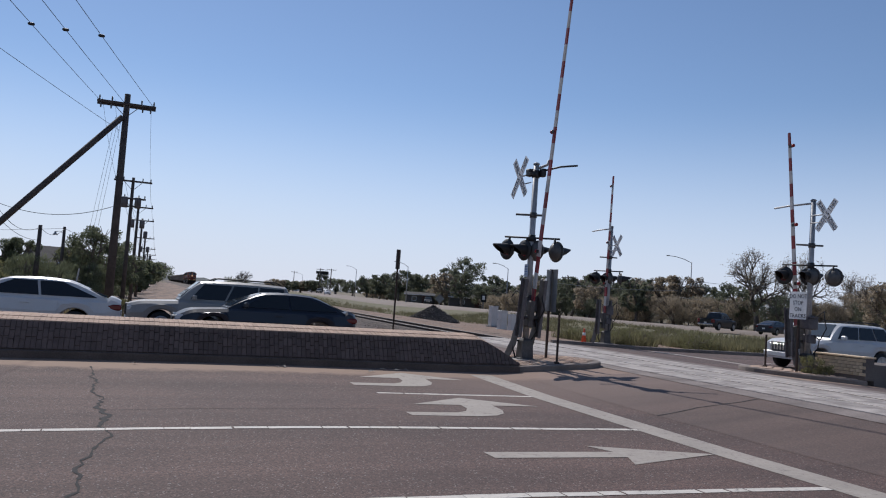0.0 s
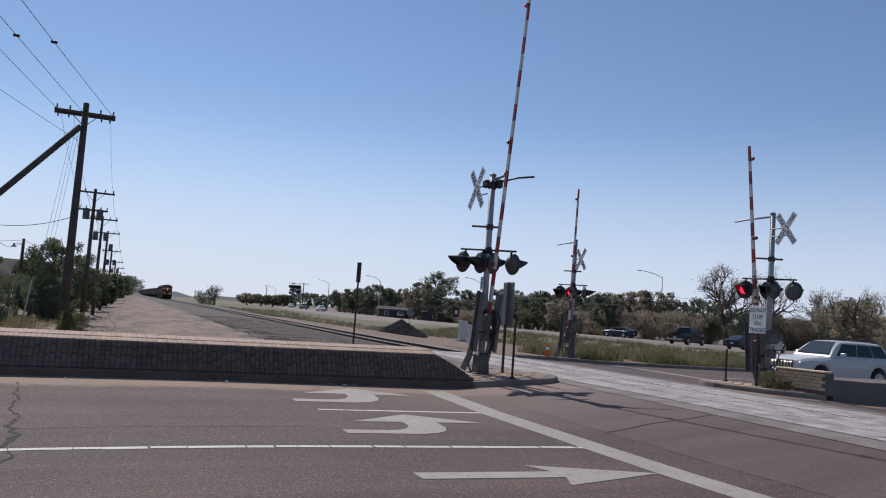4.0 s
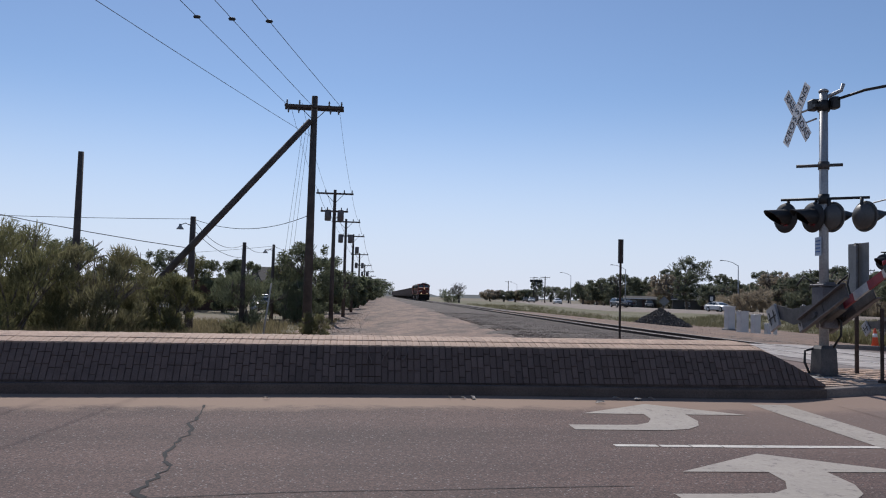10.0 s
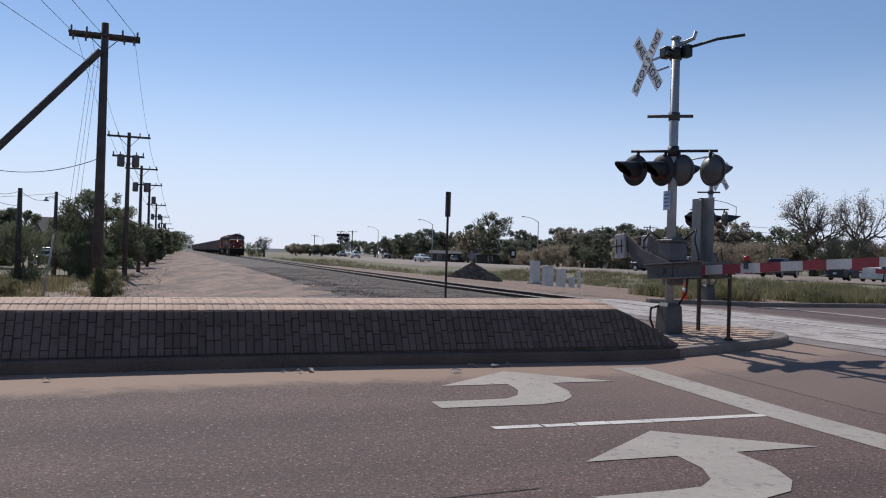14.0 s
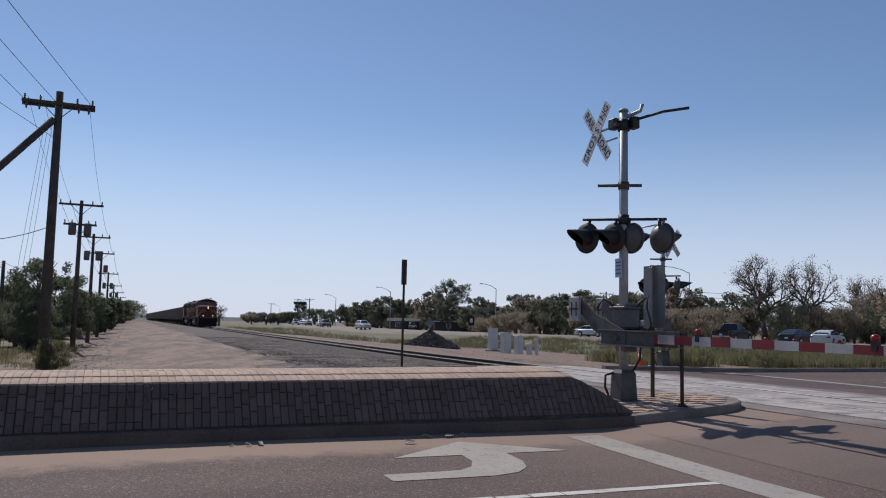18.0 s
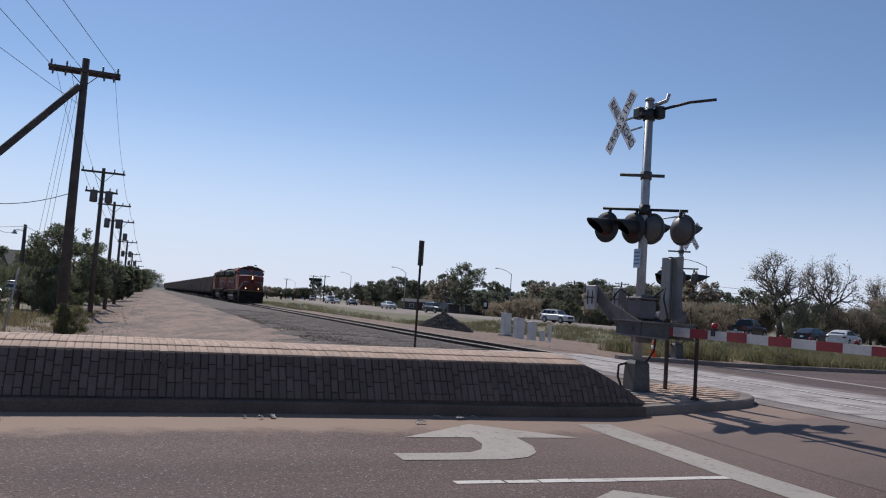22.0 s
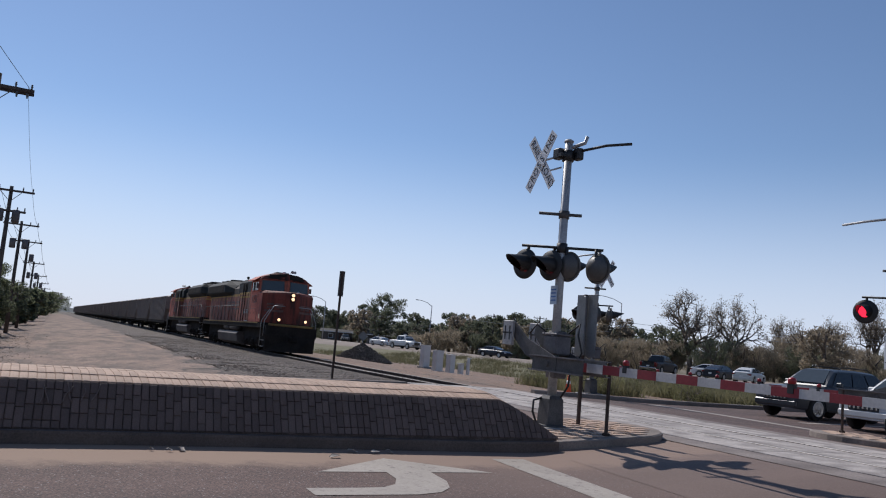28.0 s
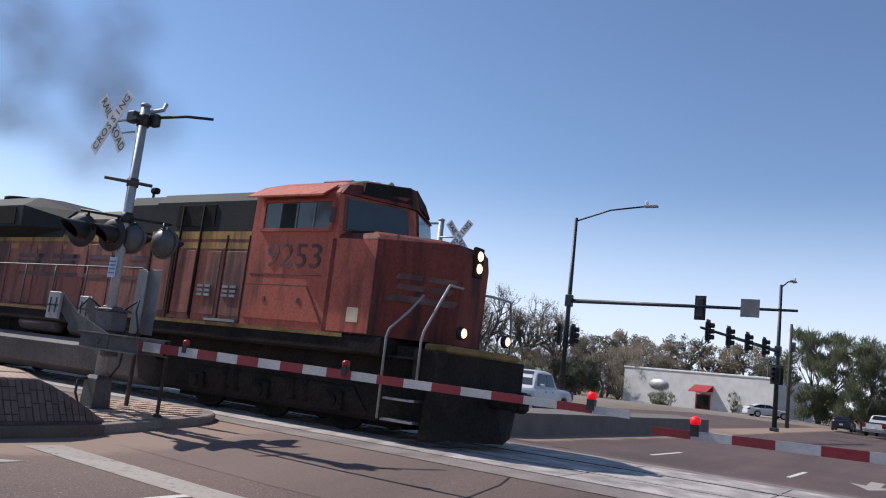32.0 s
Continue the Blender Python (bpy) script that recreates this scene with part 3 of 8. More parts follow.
def ground_z(x, y):
    """Height of the ground: the road climbs to the tracks, the strip by the poles and a dip past the tracks lie lower, the valley rises far off."""
    z = float(np.interp(y, [-20, 9, 14.3, 17.6, 20, 26], [-0.30, -0.30, -0.24, -0.14, -0.06, 0.0]))
    z -= 0.16 * ease(4, -6, x) * ease(24, 12, y)
    z += (0.09 - z) * ease(8.2, 12.4, x) * ease(22.5, 16.2, x) * ease(34, 30, y)
    z -= 0.75 * ease(9.5, 0.5, x) * ease(23, 34, y)
    z -= 0.85 * ease(20, 30, x) * ease(36, 58, y) * ease(50, 40, x) * ease(190, 110, y)
    d = math.hypot(x - 1, y - 7)
    return z + 0.0035 * max(0.0, d - 35)


def track_x(y):
    return 14.2 + 0.032 * (y - 16)


def rail_z(y):
    return 0.12 + 0.0035 * max(0.0, y - 42)


def drape(name, xs, ys, material, dz, label="", kind="structure", edge=None):
    """A sheet that lies on the ground over the given lines of x and y. edge(x, y) may push a point."""
    mesh = Mesh()
    pts = []
    for y in ys:
        for x in xs:
            px, py = edge(x, y) if edge else (x, y)
            pts.append((px, py, ground_z(px, py) + dz))
    n = len(xs)
    mesh.add(pts, [(j * n + i, j * n + i + 1, (j + 1) * n + i + 1, (j + 1) * n + i) for j in range(len(ys) - 1) for i in range(n - 1)], True)
    return single(name, mesh, material, label or name, name.split("_")[0], "", kind, False)


def steps(a, b, n):
    return [a + (b - a) * i / n for i in range(n + 1)]


# ---- ground, road, pavements ----
far = [35, 50, 75, 110, 160, 240, 360, 540, 800, 1200, 1800, 2600]
GX = [-v for v in reversed(far)] + steps(-25, 50, 75) + far[2:]
GY = [-v for v in reversed(far)] + steps(-25, 112, 112) + [v + 35 for v in far[3:]]
drape("ground", GX, GY, GROUND, -0.05, "bare tan soil and dry grass along the railway")
drape("road_main", steps(-60, -10, 25) + steps(-9.7, 24, 112) + steps(25, 48, 14), steps(1.6, 29.6, 140), ASPHALT, 0.0, "worn reddish-grey asphalt road with several lanes")
drape("road_crossing", steps(8.9, 19.6, 36), steps(1.6, 17.2, 78), ASPHALT_NEW, 0.004, "smoother darker asphalt beside the crossing")
drape("pavement_near", steps(-40, 40, 60), steps(-3, 1.3, 6), CONCRETE, 0.14, "concrete pavement")
drape("dirt_road", steps(-2.5, 9.0, 14), steps(30.2, 330, 90), DIRT, 0.0, "rutted tan dirt road beside the tracks",
      edge=lambda x, y: (x + 0.03 * (y - 30) + 0.5 * noise.noise(Vector((x * 0.3, y * 0.15, 0))), y))
drape("bare_verge", steps(15.6, 39, 46), steps(30.2, 96, 76), SOIL, 0.012, "bare reddish-tan soil beside the crossing",
      edge=lambda x, y: (min(x, 20) + 0.02 * (y - 30) + max(0.0, x - 20) * float(np.interp(y, [30, 40, 63, 75, 96], [0.24, 0.5, 0.97, 1.0, 0.55])) + (1.1 * noise.noise(Vector((x * 0.3, y * 0.3, 7))) if x > 20 else 0), y))
drape("grass_verge", steps(20, 58, 30), steps(33, 300, 90), GRASSLAND, 0.0, "dry grass verge between tracks and highway",
      edge=lambda x, y: (x + 0.02 * (y - 33) + 1.2 * noise.noise(Vector((x * 0.2, y * 0.1, 3))), y))


def strip(mesh, pts, width, dz=0.005):
    """A painted strip along points on the ground, cut fine enough to lie on it."""
    for (x0, y0), (x1, y1) in zip(pts, pts[1:]):
        n = max(1, int(math.hypot(x1 - x0, y1 - y0) / 0.3))
        d = Vector((x1 - x0, y1 - y0)).normalized()
        k = Vector((-d.y, d.x)) * width / 2
        a = []
        for i in range(n + 1):
            px, py = x0 + (x1 - x0) * i / n, y0 + (y1 - y0) * i / n
            j = 0.012 * noise.noise(Vector((px * 3, py * 3, 1)))
            for s in (-1, 1):
                a.append((px + k.x * s * (1 + j), py + k.y * s + j, ground_z(px + k.x * s, py + k.y * s) + dz))
        mesh.add(a, [(2 * i, 2 * i + 2, 2 * i + 3, 2 * i + 1) for i in range(n)])
    return mesh


def marking(name, mesh, label, material=None):
    return single(name, mesh, material or PAINT, label, "road marking", "road markings", "", False)


def pieces(x0, x1, y, width, label):
    """A lane line of short worn lengths with small breaks."""
    rnd = random.Random(int(y * 10))
    line = thing("lane_line", label, "road marking", "road markings")
    if x0 < -12:
        part("paint_length", strip(Mesh(), [(x0, y), (-12.0, y)], width), PAINT, line, "", False)
    x = max(x0, -12.0)
    while x < x1 - 0.1:
        d = min(rnd.uniform(0.2, 0.75), x1 - x)
        o = rnd.uniform(-0.01, 0.01)
        part("paint_length", strip(Mesh(), [(x, y + o), (x + d - rnd.choice((0.006, 0.01, 0.018, 0.03)), y + o)], width * rnd.uniform(0.86, 1.06)), PAINT, line, "", False)
        x += d


pieces(4.45, 7.62, 14.25, 0.13, "short white line between the turn lanes")
pieces(-30, 7.62, 10.76, 0.14, "long scuffed white lane line broken by wear")
pieces(-30, 7.62, 7.05, 0.15, "white lane line near the kerb, broken by wear")
marking("lane_line", strip(Mesh(), [(24.0, 10.8), (27.0, 10.8)], 0.12), "short white dash past the tracks")
marking("lane_line", strip(Mesh(), [(24.0, 14.3), (27.0, 14.3)], 0.12), "short white dash past the tracks")
marking("stop_bar", strip(Mesh(), [(7.86, 2.2), (7.86, 17.3)], 0.55), "wide white stop bar before the crossing", PAINT_ARROW)
marking("stop_bar", strip(Mesh(), [(20.9, 21.6), (20.9, 28.8)], 0.5), "wide white stop bar before the crossing", PAINT_ARROW)
marking("lane_line", strip(Mesh(), [(23, 24.6), (45, 24.6)], 0.12), "white lane line of the oncoming lanes")

# turn arrows: a shaft that bends towards the median into a broad head
LOW = [(0, -0.16), (1.15, -0.16), (1.48, -0.06), (1.70, 0.16), (1.84, 0.5), (1.88, 1.0)]
HIGH = [(0, 0.16), (0.6, 0.165), (0.9, 0.19), (1.1, 0.34), (1.24, 0.62), (1.28, 1.0)]
TURN_SHAFT = [(a, b, d, c) for a, b, c, d in zip(LOW, LOW[1:], HIGH, HIGH[1:])]
TURN_HEAD = [((a, 1.0), (b, 1.0), (1.62, 1.88), (1.62, 1.88)) for a, b in ((0.42, 1.28), (1.88, 1.28), (1.88, 2.78))]
FWD_SHAFT = [((0, -0.17), (1.85, -0.17), (1.85, 0.17), (0, 0.17))]
FWD_HEAD = [((1.85, -0.17), (3.35, 0.0), (3.35, 0.0), (1.85, 0.17)), ((1.66, -0.6), (3.35, 0.0), (3.35, 0.0), (1.85, -0.17)), ((1.85, 0.17), (3.35, 0.0), (3.35, 0.0), (1.66, 0.56))]


def arrow(shaft, head, x, y, label, name, flip=None):
    """Four-cornered pieces, each cut into a small grid so that it follows the slope."""
    ob = thing(name, label, "road marking", "road markings")
    n = 5
    for title, corners in (("shaft", shaft), ("head", head)):
        bm = bmesh.new()
        for a, b, c, d in corners:
            grid = []
            for i in range(n + 1):
                for j in range(n + 1):
                    s, t = i / n, j / n
                    u = (a[0] * (1 - s) + b[0] * s) * (1 - t) + (d[0] * (1 - s) + c[0] * s) * t
                    w = (a[1] * (1 - s) + b[1] * s) * (1 - t) + (d[1] * (1 - s) + c[1] * s) * t
                    u = flip - u if flip else u
                    grid.append(bm.verts.new((x + u, y + w, ground_z(x + u, y + w) + 0.006)))
            for i in range(n):
                for j in range(n):
                    bm.faces.new([grid[i * (n + 1) + j], grid[(i + 1) * (n + 1) + j], grid[(i + 1) * (n + 1) + j + 1], grid[i * (n + 1) + j + 1]])
        bmesh.ops.remove_doubles(bm, verts=bm.verts, dist=0.0005)
        bmesh.ops.recalc_face_normals(bm, faces=bm.faces)
        if sum(f.normal.z for f in bm.faces) < 0:
            bmesh.ops.reverse_faces(bm, faces=bm.faces)
        me = bpy.data.meshes.new(title)
        bm.to_mesh(me)
        bm.free()
        part(title, me, PAINT_ARROW, ob)
    return ob


arrow(TURN_SHAFT, TURN_HEAD, 4.26, 15.32, "faded white left-turn arrow painted on asphalt", "turn_arrow")
arrow(TURN_SHAFT, TURN_HEAD, 4.27, 11.96, "faded white left-turn arrow painted on asphalt", "turn_arrow")
arrow(FWD_SHAFT, FWD_HEAD, 4.25, 8.95, "faded white straight-ahead arrow painted on asphalt", "straight_arrow")
arrow(FWD_SHAFT, FWD_HEAD, 24.0, 9.0, "faded white arrow past the tracks", "straight_arrow", 3.35)

# crack across the lanes, with tar in it
crack = [(-0.45, 16.9), (-0.38, 15.8), (-0.28, 14.9), (-0.3, 14.2), (-0.14, 13.2), (-0.17, 12.5), (-0.05, 11.8), (-0.12, 11.1), (0.0, 10.3), (-0.1, 9.6), (-0.26, 8.7), (-0.2, 7.9), (-0.32, 7.1), (-0.28, 5.5)]
cm = Mesh()
rc = random.Random(5)
fine_crack = []
for (xa, ya), (xb, yb) in zip(crack, crack[1:]):
    for i in range(5):
        fine_crack.append((xa + (xb - xa) * i / 5 + rc.uniform(-0.05, 0.05), ya + (yb - ya) * i / 5))
for a, b in zip(fine_crack, fine_crack[1:]):
    strip(cm, [a, b], rc.uniform(0.014, 0.05) + (0.045 if 11.2 < a[1] < 12.6 else 0), 0.004)
marking("road_crack", cm, "dark jagged crack across the asphalt lanes", CRACK)
marking("road_crack", strip(Mesh(), [(-0.1, 12.2), (1.2, 12.32), (2.2, 12.3), (4.0, 12.4)], 0.014, 0.004), "hairline crack along the turn lane", CRACK)
marking("road_crack", strip(Mesh(), [(8.9, 12.0), (10.0, 12.3), (11.0, 12.3), (12.2, 12.6)], 0.03, 0.009), "dark tar seam near the crossing", CRACK)

# ---- sand along the median, kerbs ----

def kerb(name, pts, width, height, label, material=None):
    mesh = Mesh()
    for (x0, y0), (x1, y1) in zip(pts, pts[1:]):
        n = max(1, int(math.hypot(x1 - x0, y1 - y0) / 1.5))
        d = Vector((x1 - x0, y1 - y0)).normalized()
        k = Vector((-d.y, d.x)) * width / 2
        rings = []
        for i in range(n + 1):
            px, py = x0 + (x1 - x0) * i / n, y0 + (y1 - y0) * i / n
            g = ground_z(px, py)
            rings.append([(px - k.x, py - k.y, g - 0.1), (px - k.x, py - k.y, g + height - 0.03), (px - k.x * 0.8, py - k.y * 0.8, g + height), (px + k.x, py + k.y, g + height), (px + k.x, py + k.y, g - 0.1)])
        mesh.loft(rings)
    return single(name, mesh, material or KERB, label, "kerb", "", "structure")


kerb("kerb_far", [(-60, 29.7), (12.0, 29.7)], 0.22, 0.14, "concrete kerb of the far road edge")
kerb("kerb_far", [(16.6, 29.7), (48, 29.9)], 0.22, 0.14, "concrete kerb of the far road edge")
kerb("kerb_near", [(-60, 1.5), (12.0, 1.5)], 0.22, 0.14, "concrete kerb of the near road edge")
kerb("kerb_near", [(16.6, 1.5), (60, 1.5)], 0.22, 0.14, "concrete kerb of the near road edge")
kerb("kerb_median", [(-30, 17.89), (9.14, 17.89)], 0.12, 0.15, "plain brown concrete kerb under the median wall", KERB_DARK)

# ---- median with battered brick side and paver top ----
PROFILE = [(17.96, -0.3), (17.96, 0.0), (18.27, 0.545), (18.7, 0.625), (19.3, 0.645), (19.9, 0.6), (20.2, 0.52), (20.5, 0.0), (20.5, -0.3)]


def median_scale(x):
    return max(0.05, 1.0 - 0.95 * min(1.0, (x - 8.25) / 0.92) ** 1.3) if x > 8.25 else 1.0


def median_base(x):
    return 0.0 + 0.008 * x


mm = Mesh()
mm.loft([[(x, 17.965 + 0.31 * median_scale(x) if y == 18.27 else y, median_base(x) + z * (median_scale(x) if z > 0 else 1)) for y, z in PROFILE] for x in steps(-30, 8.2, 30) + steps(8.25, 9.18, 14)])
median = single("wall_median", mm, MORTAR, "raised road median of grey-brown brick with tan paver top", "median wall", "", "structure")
rb = random.Random(11)
BR_ANGLE = math.degrees(math.atan2(0.31, 0.545))
brick_mesh = {}
for hgt in (0.1, 0.2, 0.26):
    brick_mesh[hgt] = [fixed(Mesh().box(0, 0, hgt / 2, 0.088 + 0.003 * i, 0.05, hgt - 0.009, None, 0.005), "brick") for i in range(3)]
    for me in brick_mesh[hgt]:
        me.materials.append(BRICK)
rest = Mesh()
x = -8.0
while x < 9.12:
    z0, first = 0.0, True
    top = 0.615 * median_scale(x + 0.05)
    tl, tr = 0.615 * median_scale(x + 0.005), 0.615 * median_scale(x + 0.095)
    while z0 < top - 0.04:
        left, k = top - z0, 1.0
        hgt = (rb.choice((0.1, 0.2, 0.26)) if first else 0.2)
        first = False
        if left - hgt < 0.07:
            hgt = min((0.1, 0.2, 0.26), key=lambda h: abs(h - left))
            k = left / hgt
        f = z0
        q = pose(x + 0.05, 17.962 + 0.31 * f / 0.627 + rb.uniform(-0.006, 0.005), median_base(x) + 0.545 * f / 0.627, -BR_ANGLE, rb.uniform(-1.2, 1.2), rb.uniform(-2.0, 2.0))
        if x > 8.15 and z0 + hgt * k > tr - 0.01:
            ends = ((-0.044, max(0.01, tl - z0)), (0.044, max(0.01, tr - z0)))
            part("brick", Mesh().loft([[(u, -0.025, 0), (u, 0.025, 0), (u, 0.025, h), (u, -0.025, h)] for u, h in ends]), BRICK, median).matrix_basis = q
            if tl > z0 + hgt * k > tr:
                z0 = top
        elif x > 0.3:
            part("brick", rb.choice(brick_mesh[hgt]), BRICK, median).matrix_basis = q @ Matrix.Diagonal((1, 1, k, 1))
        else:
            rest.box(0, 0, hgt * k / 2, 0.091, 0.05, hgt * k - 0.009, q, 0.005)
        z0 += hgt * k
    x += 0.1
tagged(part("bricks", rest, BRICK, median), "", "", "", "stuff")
paver_mesh = [fixed(Mesh().box(0, 0, 0, 0.0955 + 0.002 * i, 0.29, 0.04, None, 0.006), "paver") for i in range(2)]
for me in paver_mesh:
    me.materials.append(PAVER)
JOINT_SAND = surface("joint_sand", (0.34, 0.24, 0.175), 0.95, scale=3, fine=60, vary=0.4, bump=0.4)
bed = Mesh()
bed.loft([[(x, y, median_base(x) + z * median_scale(x)) for y, z in ((18.29, 0.556), (18.72, 0.632), (19.3, 0.652), (19.75, 0.624))] for x in steps(-30, 8.2, 30) + steps(8.24, 8.5, 4)], cap=False, close=False)
part("joint_bed", bed, JOINT_SAND, median, "sandy joints between the pavers", False)
rest = Mesh()
x = -8.0
while x < 8.5:
    sc = median_scale(x + 0.05)
    slope = math.degrees(math.atan2((median_scale(x + 0.1) - median_scale(x)) * 0.6, 0.1))
    for y, z, tilt in ((18.415, 0.573, 10.5), (18.71, 0.625, 6.0), (19.005, 0.636, 2.0), (19.3, 0.643, 0), (19.6, 0.624, -5)):
        q = pose(x + 0.05 + rb.uniform(-0.002, 0.002), y + rb.uniform(-0.008, 0.008), median_base(x) + z * sc - 0.006 + rb.uniform(-0.002, 0.002), tilt * sc, -slope, rb.uniform(-0.7, 0.7))
        if x > 0.0 and y < 19.2:
            part("paver", rb.choice(paver_mesh), PAVER, median).matrix_basis = q
        else:
            rest.box(0, 0, 0, 0.096, 0.29, 0.04, q, 0.006)
    x += 0.1
tagged(part("pavers", rest, PAVER, median), "", "", "", "stuff")
# pale spray marks on the brick side
sm = Mesh()
scribble = pose(1.75, 18.07, 0.22, -BR_ANGLE, 0, 0) @ pose(0, -0.03, 0.07)
for u, lean, h in ((0.0, 0.05, 0.24), (0.09, -0.03, 0.2), (0.24, 0.11, 0.22), (0.36, -0.08, 0.25), (0.47, 0.02, 0.18), (0.58, 0.09, 0.23)):
    sm.tube([(u + lean * v + 0.012 * math.sin(5 * v + 9 * u), 0.002 * math.sin(v * 9), 0.0 + h * v + 0.1 * u) for v in steps(0, 1, 10)], 0.009, 4, scribble)
SPRAY = worn_paint("pale_spray_paint", (0.165, 0.128, 0.108), (0.14, 0.102, 0.085), 0.36)
part("spray_marks", sm, SPRAY, median, "faint pale spray-painted strokes")


def island(name, x0, x1, y0, y1, round_left, label):
    """A low kerbed island paved with tan bricks; one end is round."""
    cy, r = (y0 + y1) / 2, (y1 - y0) / 2
    arc = [(math.cos(a), math.sin(a)) for a in steps(-math.pi / 2, math.pi / 2, 12)]
    if round_left:
        out = [(x1, y0), (x1, y1)] + [(x0 + r * 0.9 - c * r * 0.9, cy + s * r) for c, s in reversed(arc)]
    else:
        out = [(x0, y0)] + [(x1 - r * 0.9 + c * r * 0.9, cy + s * r) for c, s in arc] + [(x0, y1)]
    g = lambda px, py: ground_z(px, py)
    mesh = Mesh()
    mesh.loft([[(px, py, g(px, py) - 0.1) for px, py in out], [(px, py, g(px, py) + 0.11) for px, py in out], [(px + (0.02 if px < (x0 + x1) / 2 else -0.02), py + (0.02 if py < cy else -0.02), g(px, py) + 0.13) for px, py in out]])
    ob = single(name, mesh, KERB, label, "traffic island", "", "structure")
    me = fixed(Mesh().box(0, 0, 0, 0.385, 0.185, 0.04, None, 0.01), "paver")
    me.materials.append(PAVER)
    n = 0
    y = y0 + 0.28
    row = 0
    while y < y1 - 0.2:
        px = x0 + 0.3 + (0.2 if row % 2 else 0)
        while px < x1 - 0.3:
            inside = True
            if not round_left and px > x1 - r * 0.9:
                inside = ((px + 0.2 - x1 + r * 0.9) / (r * 0.9)) ** 2 + ((y - cy) / r) ** 2 < 0.85
            if round_left and px < x0 + r * 0.9:
                inside = ((px - 0.2 - x0 - r * 0.9) / (r * 0.9)) ** 2 + ((y - cy) / r) ** 2 < 0.85
            if inside:
                p = part("paver", me, PAVER, ob)
                p.matrix_basis = pose(px, y, g(px, y) + 0.125, 0, 0, rb.uniform(-1, 1))
            px += 0.4
        y += 0.2
        row += 1
    return ob


island("pavement_island", 9.12, 12.05, 17.95, 20.5, False, "kerbed median nose paved with tan bricks round the signal mast")
island("pavement_island", 17.35, 20.0, 17.35, 20.55, True, "kerbed median nose paved with tan bricks past the tracks")

# second median past the tracks: buff brick end, grey concrete sides
m2 = Mesh()
m2.box(20.3, 18.47, 0.38, 0.36, 1.86, 0.66, None, 0.02)
m2.loft([[(x, y, ground_z(x, 19) + z) for y, z in ((17.54, -0.2), (17.58, 0.58), (19.42, 0.6), (19.5, -0.2))] for x in steps(20.48, 44, 16)])
wall2 = single("wall_median_east", m2, WALL_GREY, "low grey concrete median wall with buff brick end", "median wall", "", "structure")
part("coping", Mesh().box(20.28, 18.47, 0.725, 0.46, 1.92, 0.05, None, 0.012), YBRICK, wall2, "pale buff coping slab")
yb = fixed(Mesh().box(0, 0, 0, 0.03, 0.212, 0.088, None, 0.008), "brick")
yb.materials.append(YBRICK)
for row in range(5):
    for i in range(9):
        yy = 17.64 + 0.22 * i - (0.11 if row % 2 else 0)
        if 17.6 < yy < 19.35:
            p = part("brick", yb, YBRICK, wall2)
            p.matrix_basis = pose(20.115, yy, 0.235 + row * 0.098)

# ---- crossing panels, rails, sleepers, ballast ----
pm = [("panel", -1.95, -0.83), ("panel", -0.62, 0.62), ("panel", 0.83, 1.95)]
panels = tagged(new("road_panels"), "grey concrete railway crossing panels", "crossing panel", "", "structure")
for i in range(12):
    y0 = 2.2 + i * 2.45
    for _, a, b in pm:
        q = Mesh()
        q.loft([[(track_x(y) + a, y, 0.06), (track_x(y) + b, y, 0.06), (track_x(y) + b, y, 0.112 + 0.004 * rb.random()), (track_x(y) + a, y, 0.112 + 0.004 * rb.random())] for y in (y0, y0 + 2.42)])
        part("panel", q, PANEL, panels)
# asphalt aprons with pale worn edges beside the panels
for a, b, nm in ((-2.55, -1.96, "west"), (1.96, 2.6, "east")):
    q = Mesh()
    ys = steps(2.2, 31, 20)
    q.loft([[(track_x(y) + a, y, ground_z(track_x(y) + a, y) + 0.012), (track_x(y) + b, y, ground_z(track_x(y) + b, y) + 0.016)] for y in ys], cap=False, close=False)
    single("apron_" + nm, q, APRON, "pale worn edge of the crossing surface", "crossing edge", "", "structure", False)


def rail(side):
    mesh = Mesh()
    prof = [(-0.07, -0.17), (0.07, -0.17), (0.07, -0.155), (0.012, -0.13), (0.012, -0.045), (0.036, -0.035), (0.036, -0.004), (-0.036, -0.004), (-0.036, -0.035), (-0.012, -0.045), (-0.012, -0.13), (-0.07, -0.155)]
    ys = [-60, -20, 1, 15, 31, 42, 60, 90, 130, 180, 250, 350, 480, 640, 760]
    mesh.loft([[(track_x(y) + side * 0.755 + u, y, rail_z(y) + w) for u, w in prof] for y in ys])
    ob = tagged(part("steel_rail", mesh, RUSTY), "long steel rail with rusty web and shiny top", "rail", "railway rails")
    top = Mesh()
    top.loft([[(track_x(y) + side * 0.755 - 0.033, y, rail_z(y) - 0.004), (track_x(y) + side * 0.755 + 0.033, y, rail_z(y) - 0.004), (track_x(y) + side * 0.755 + 0.028, y, rail_z(y) + 0.003), (track_x(y) + side * 0.755 - 0.028, y, rail_z(y) + 0.003)] for y in ys])
    part("rail_head", top, RAIL_TOP, ob, "bright worn running surface")


rail(-1)
rail(1)
bal = Mesh()
off = [-8.0, -6.6, -5.4, -4.2, -3.2, -2.5, -1.9, 0, 1.9, 2.6, 3.4, 4.4]
ys = steps(30.3, 60, 60) + steps(61, 140, 60) + steps(145, 760, 80)
rows = []
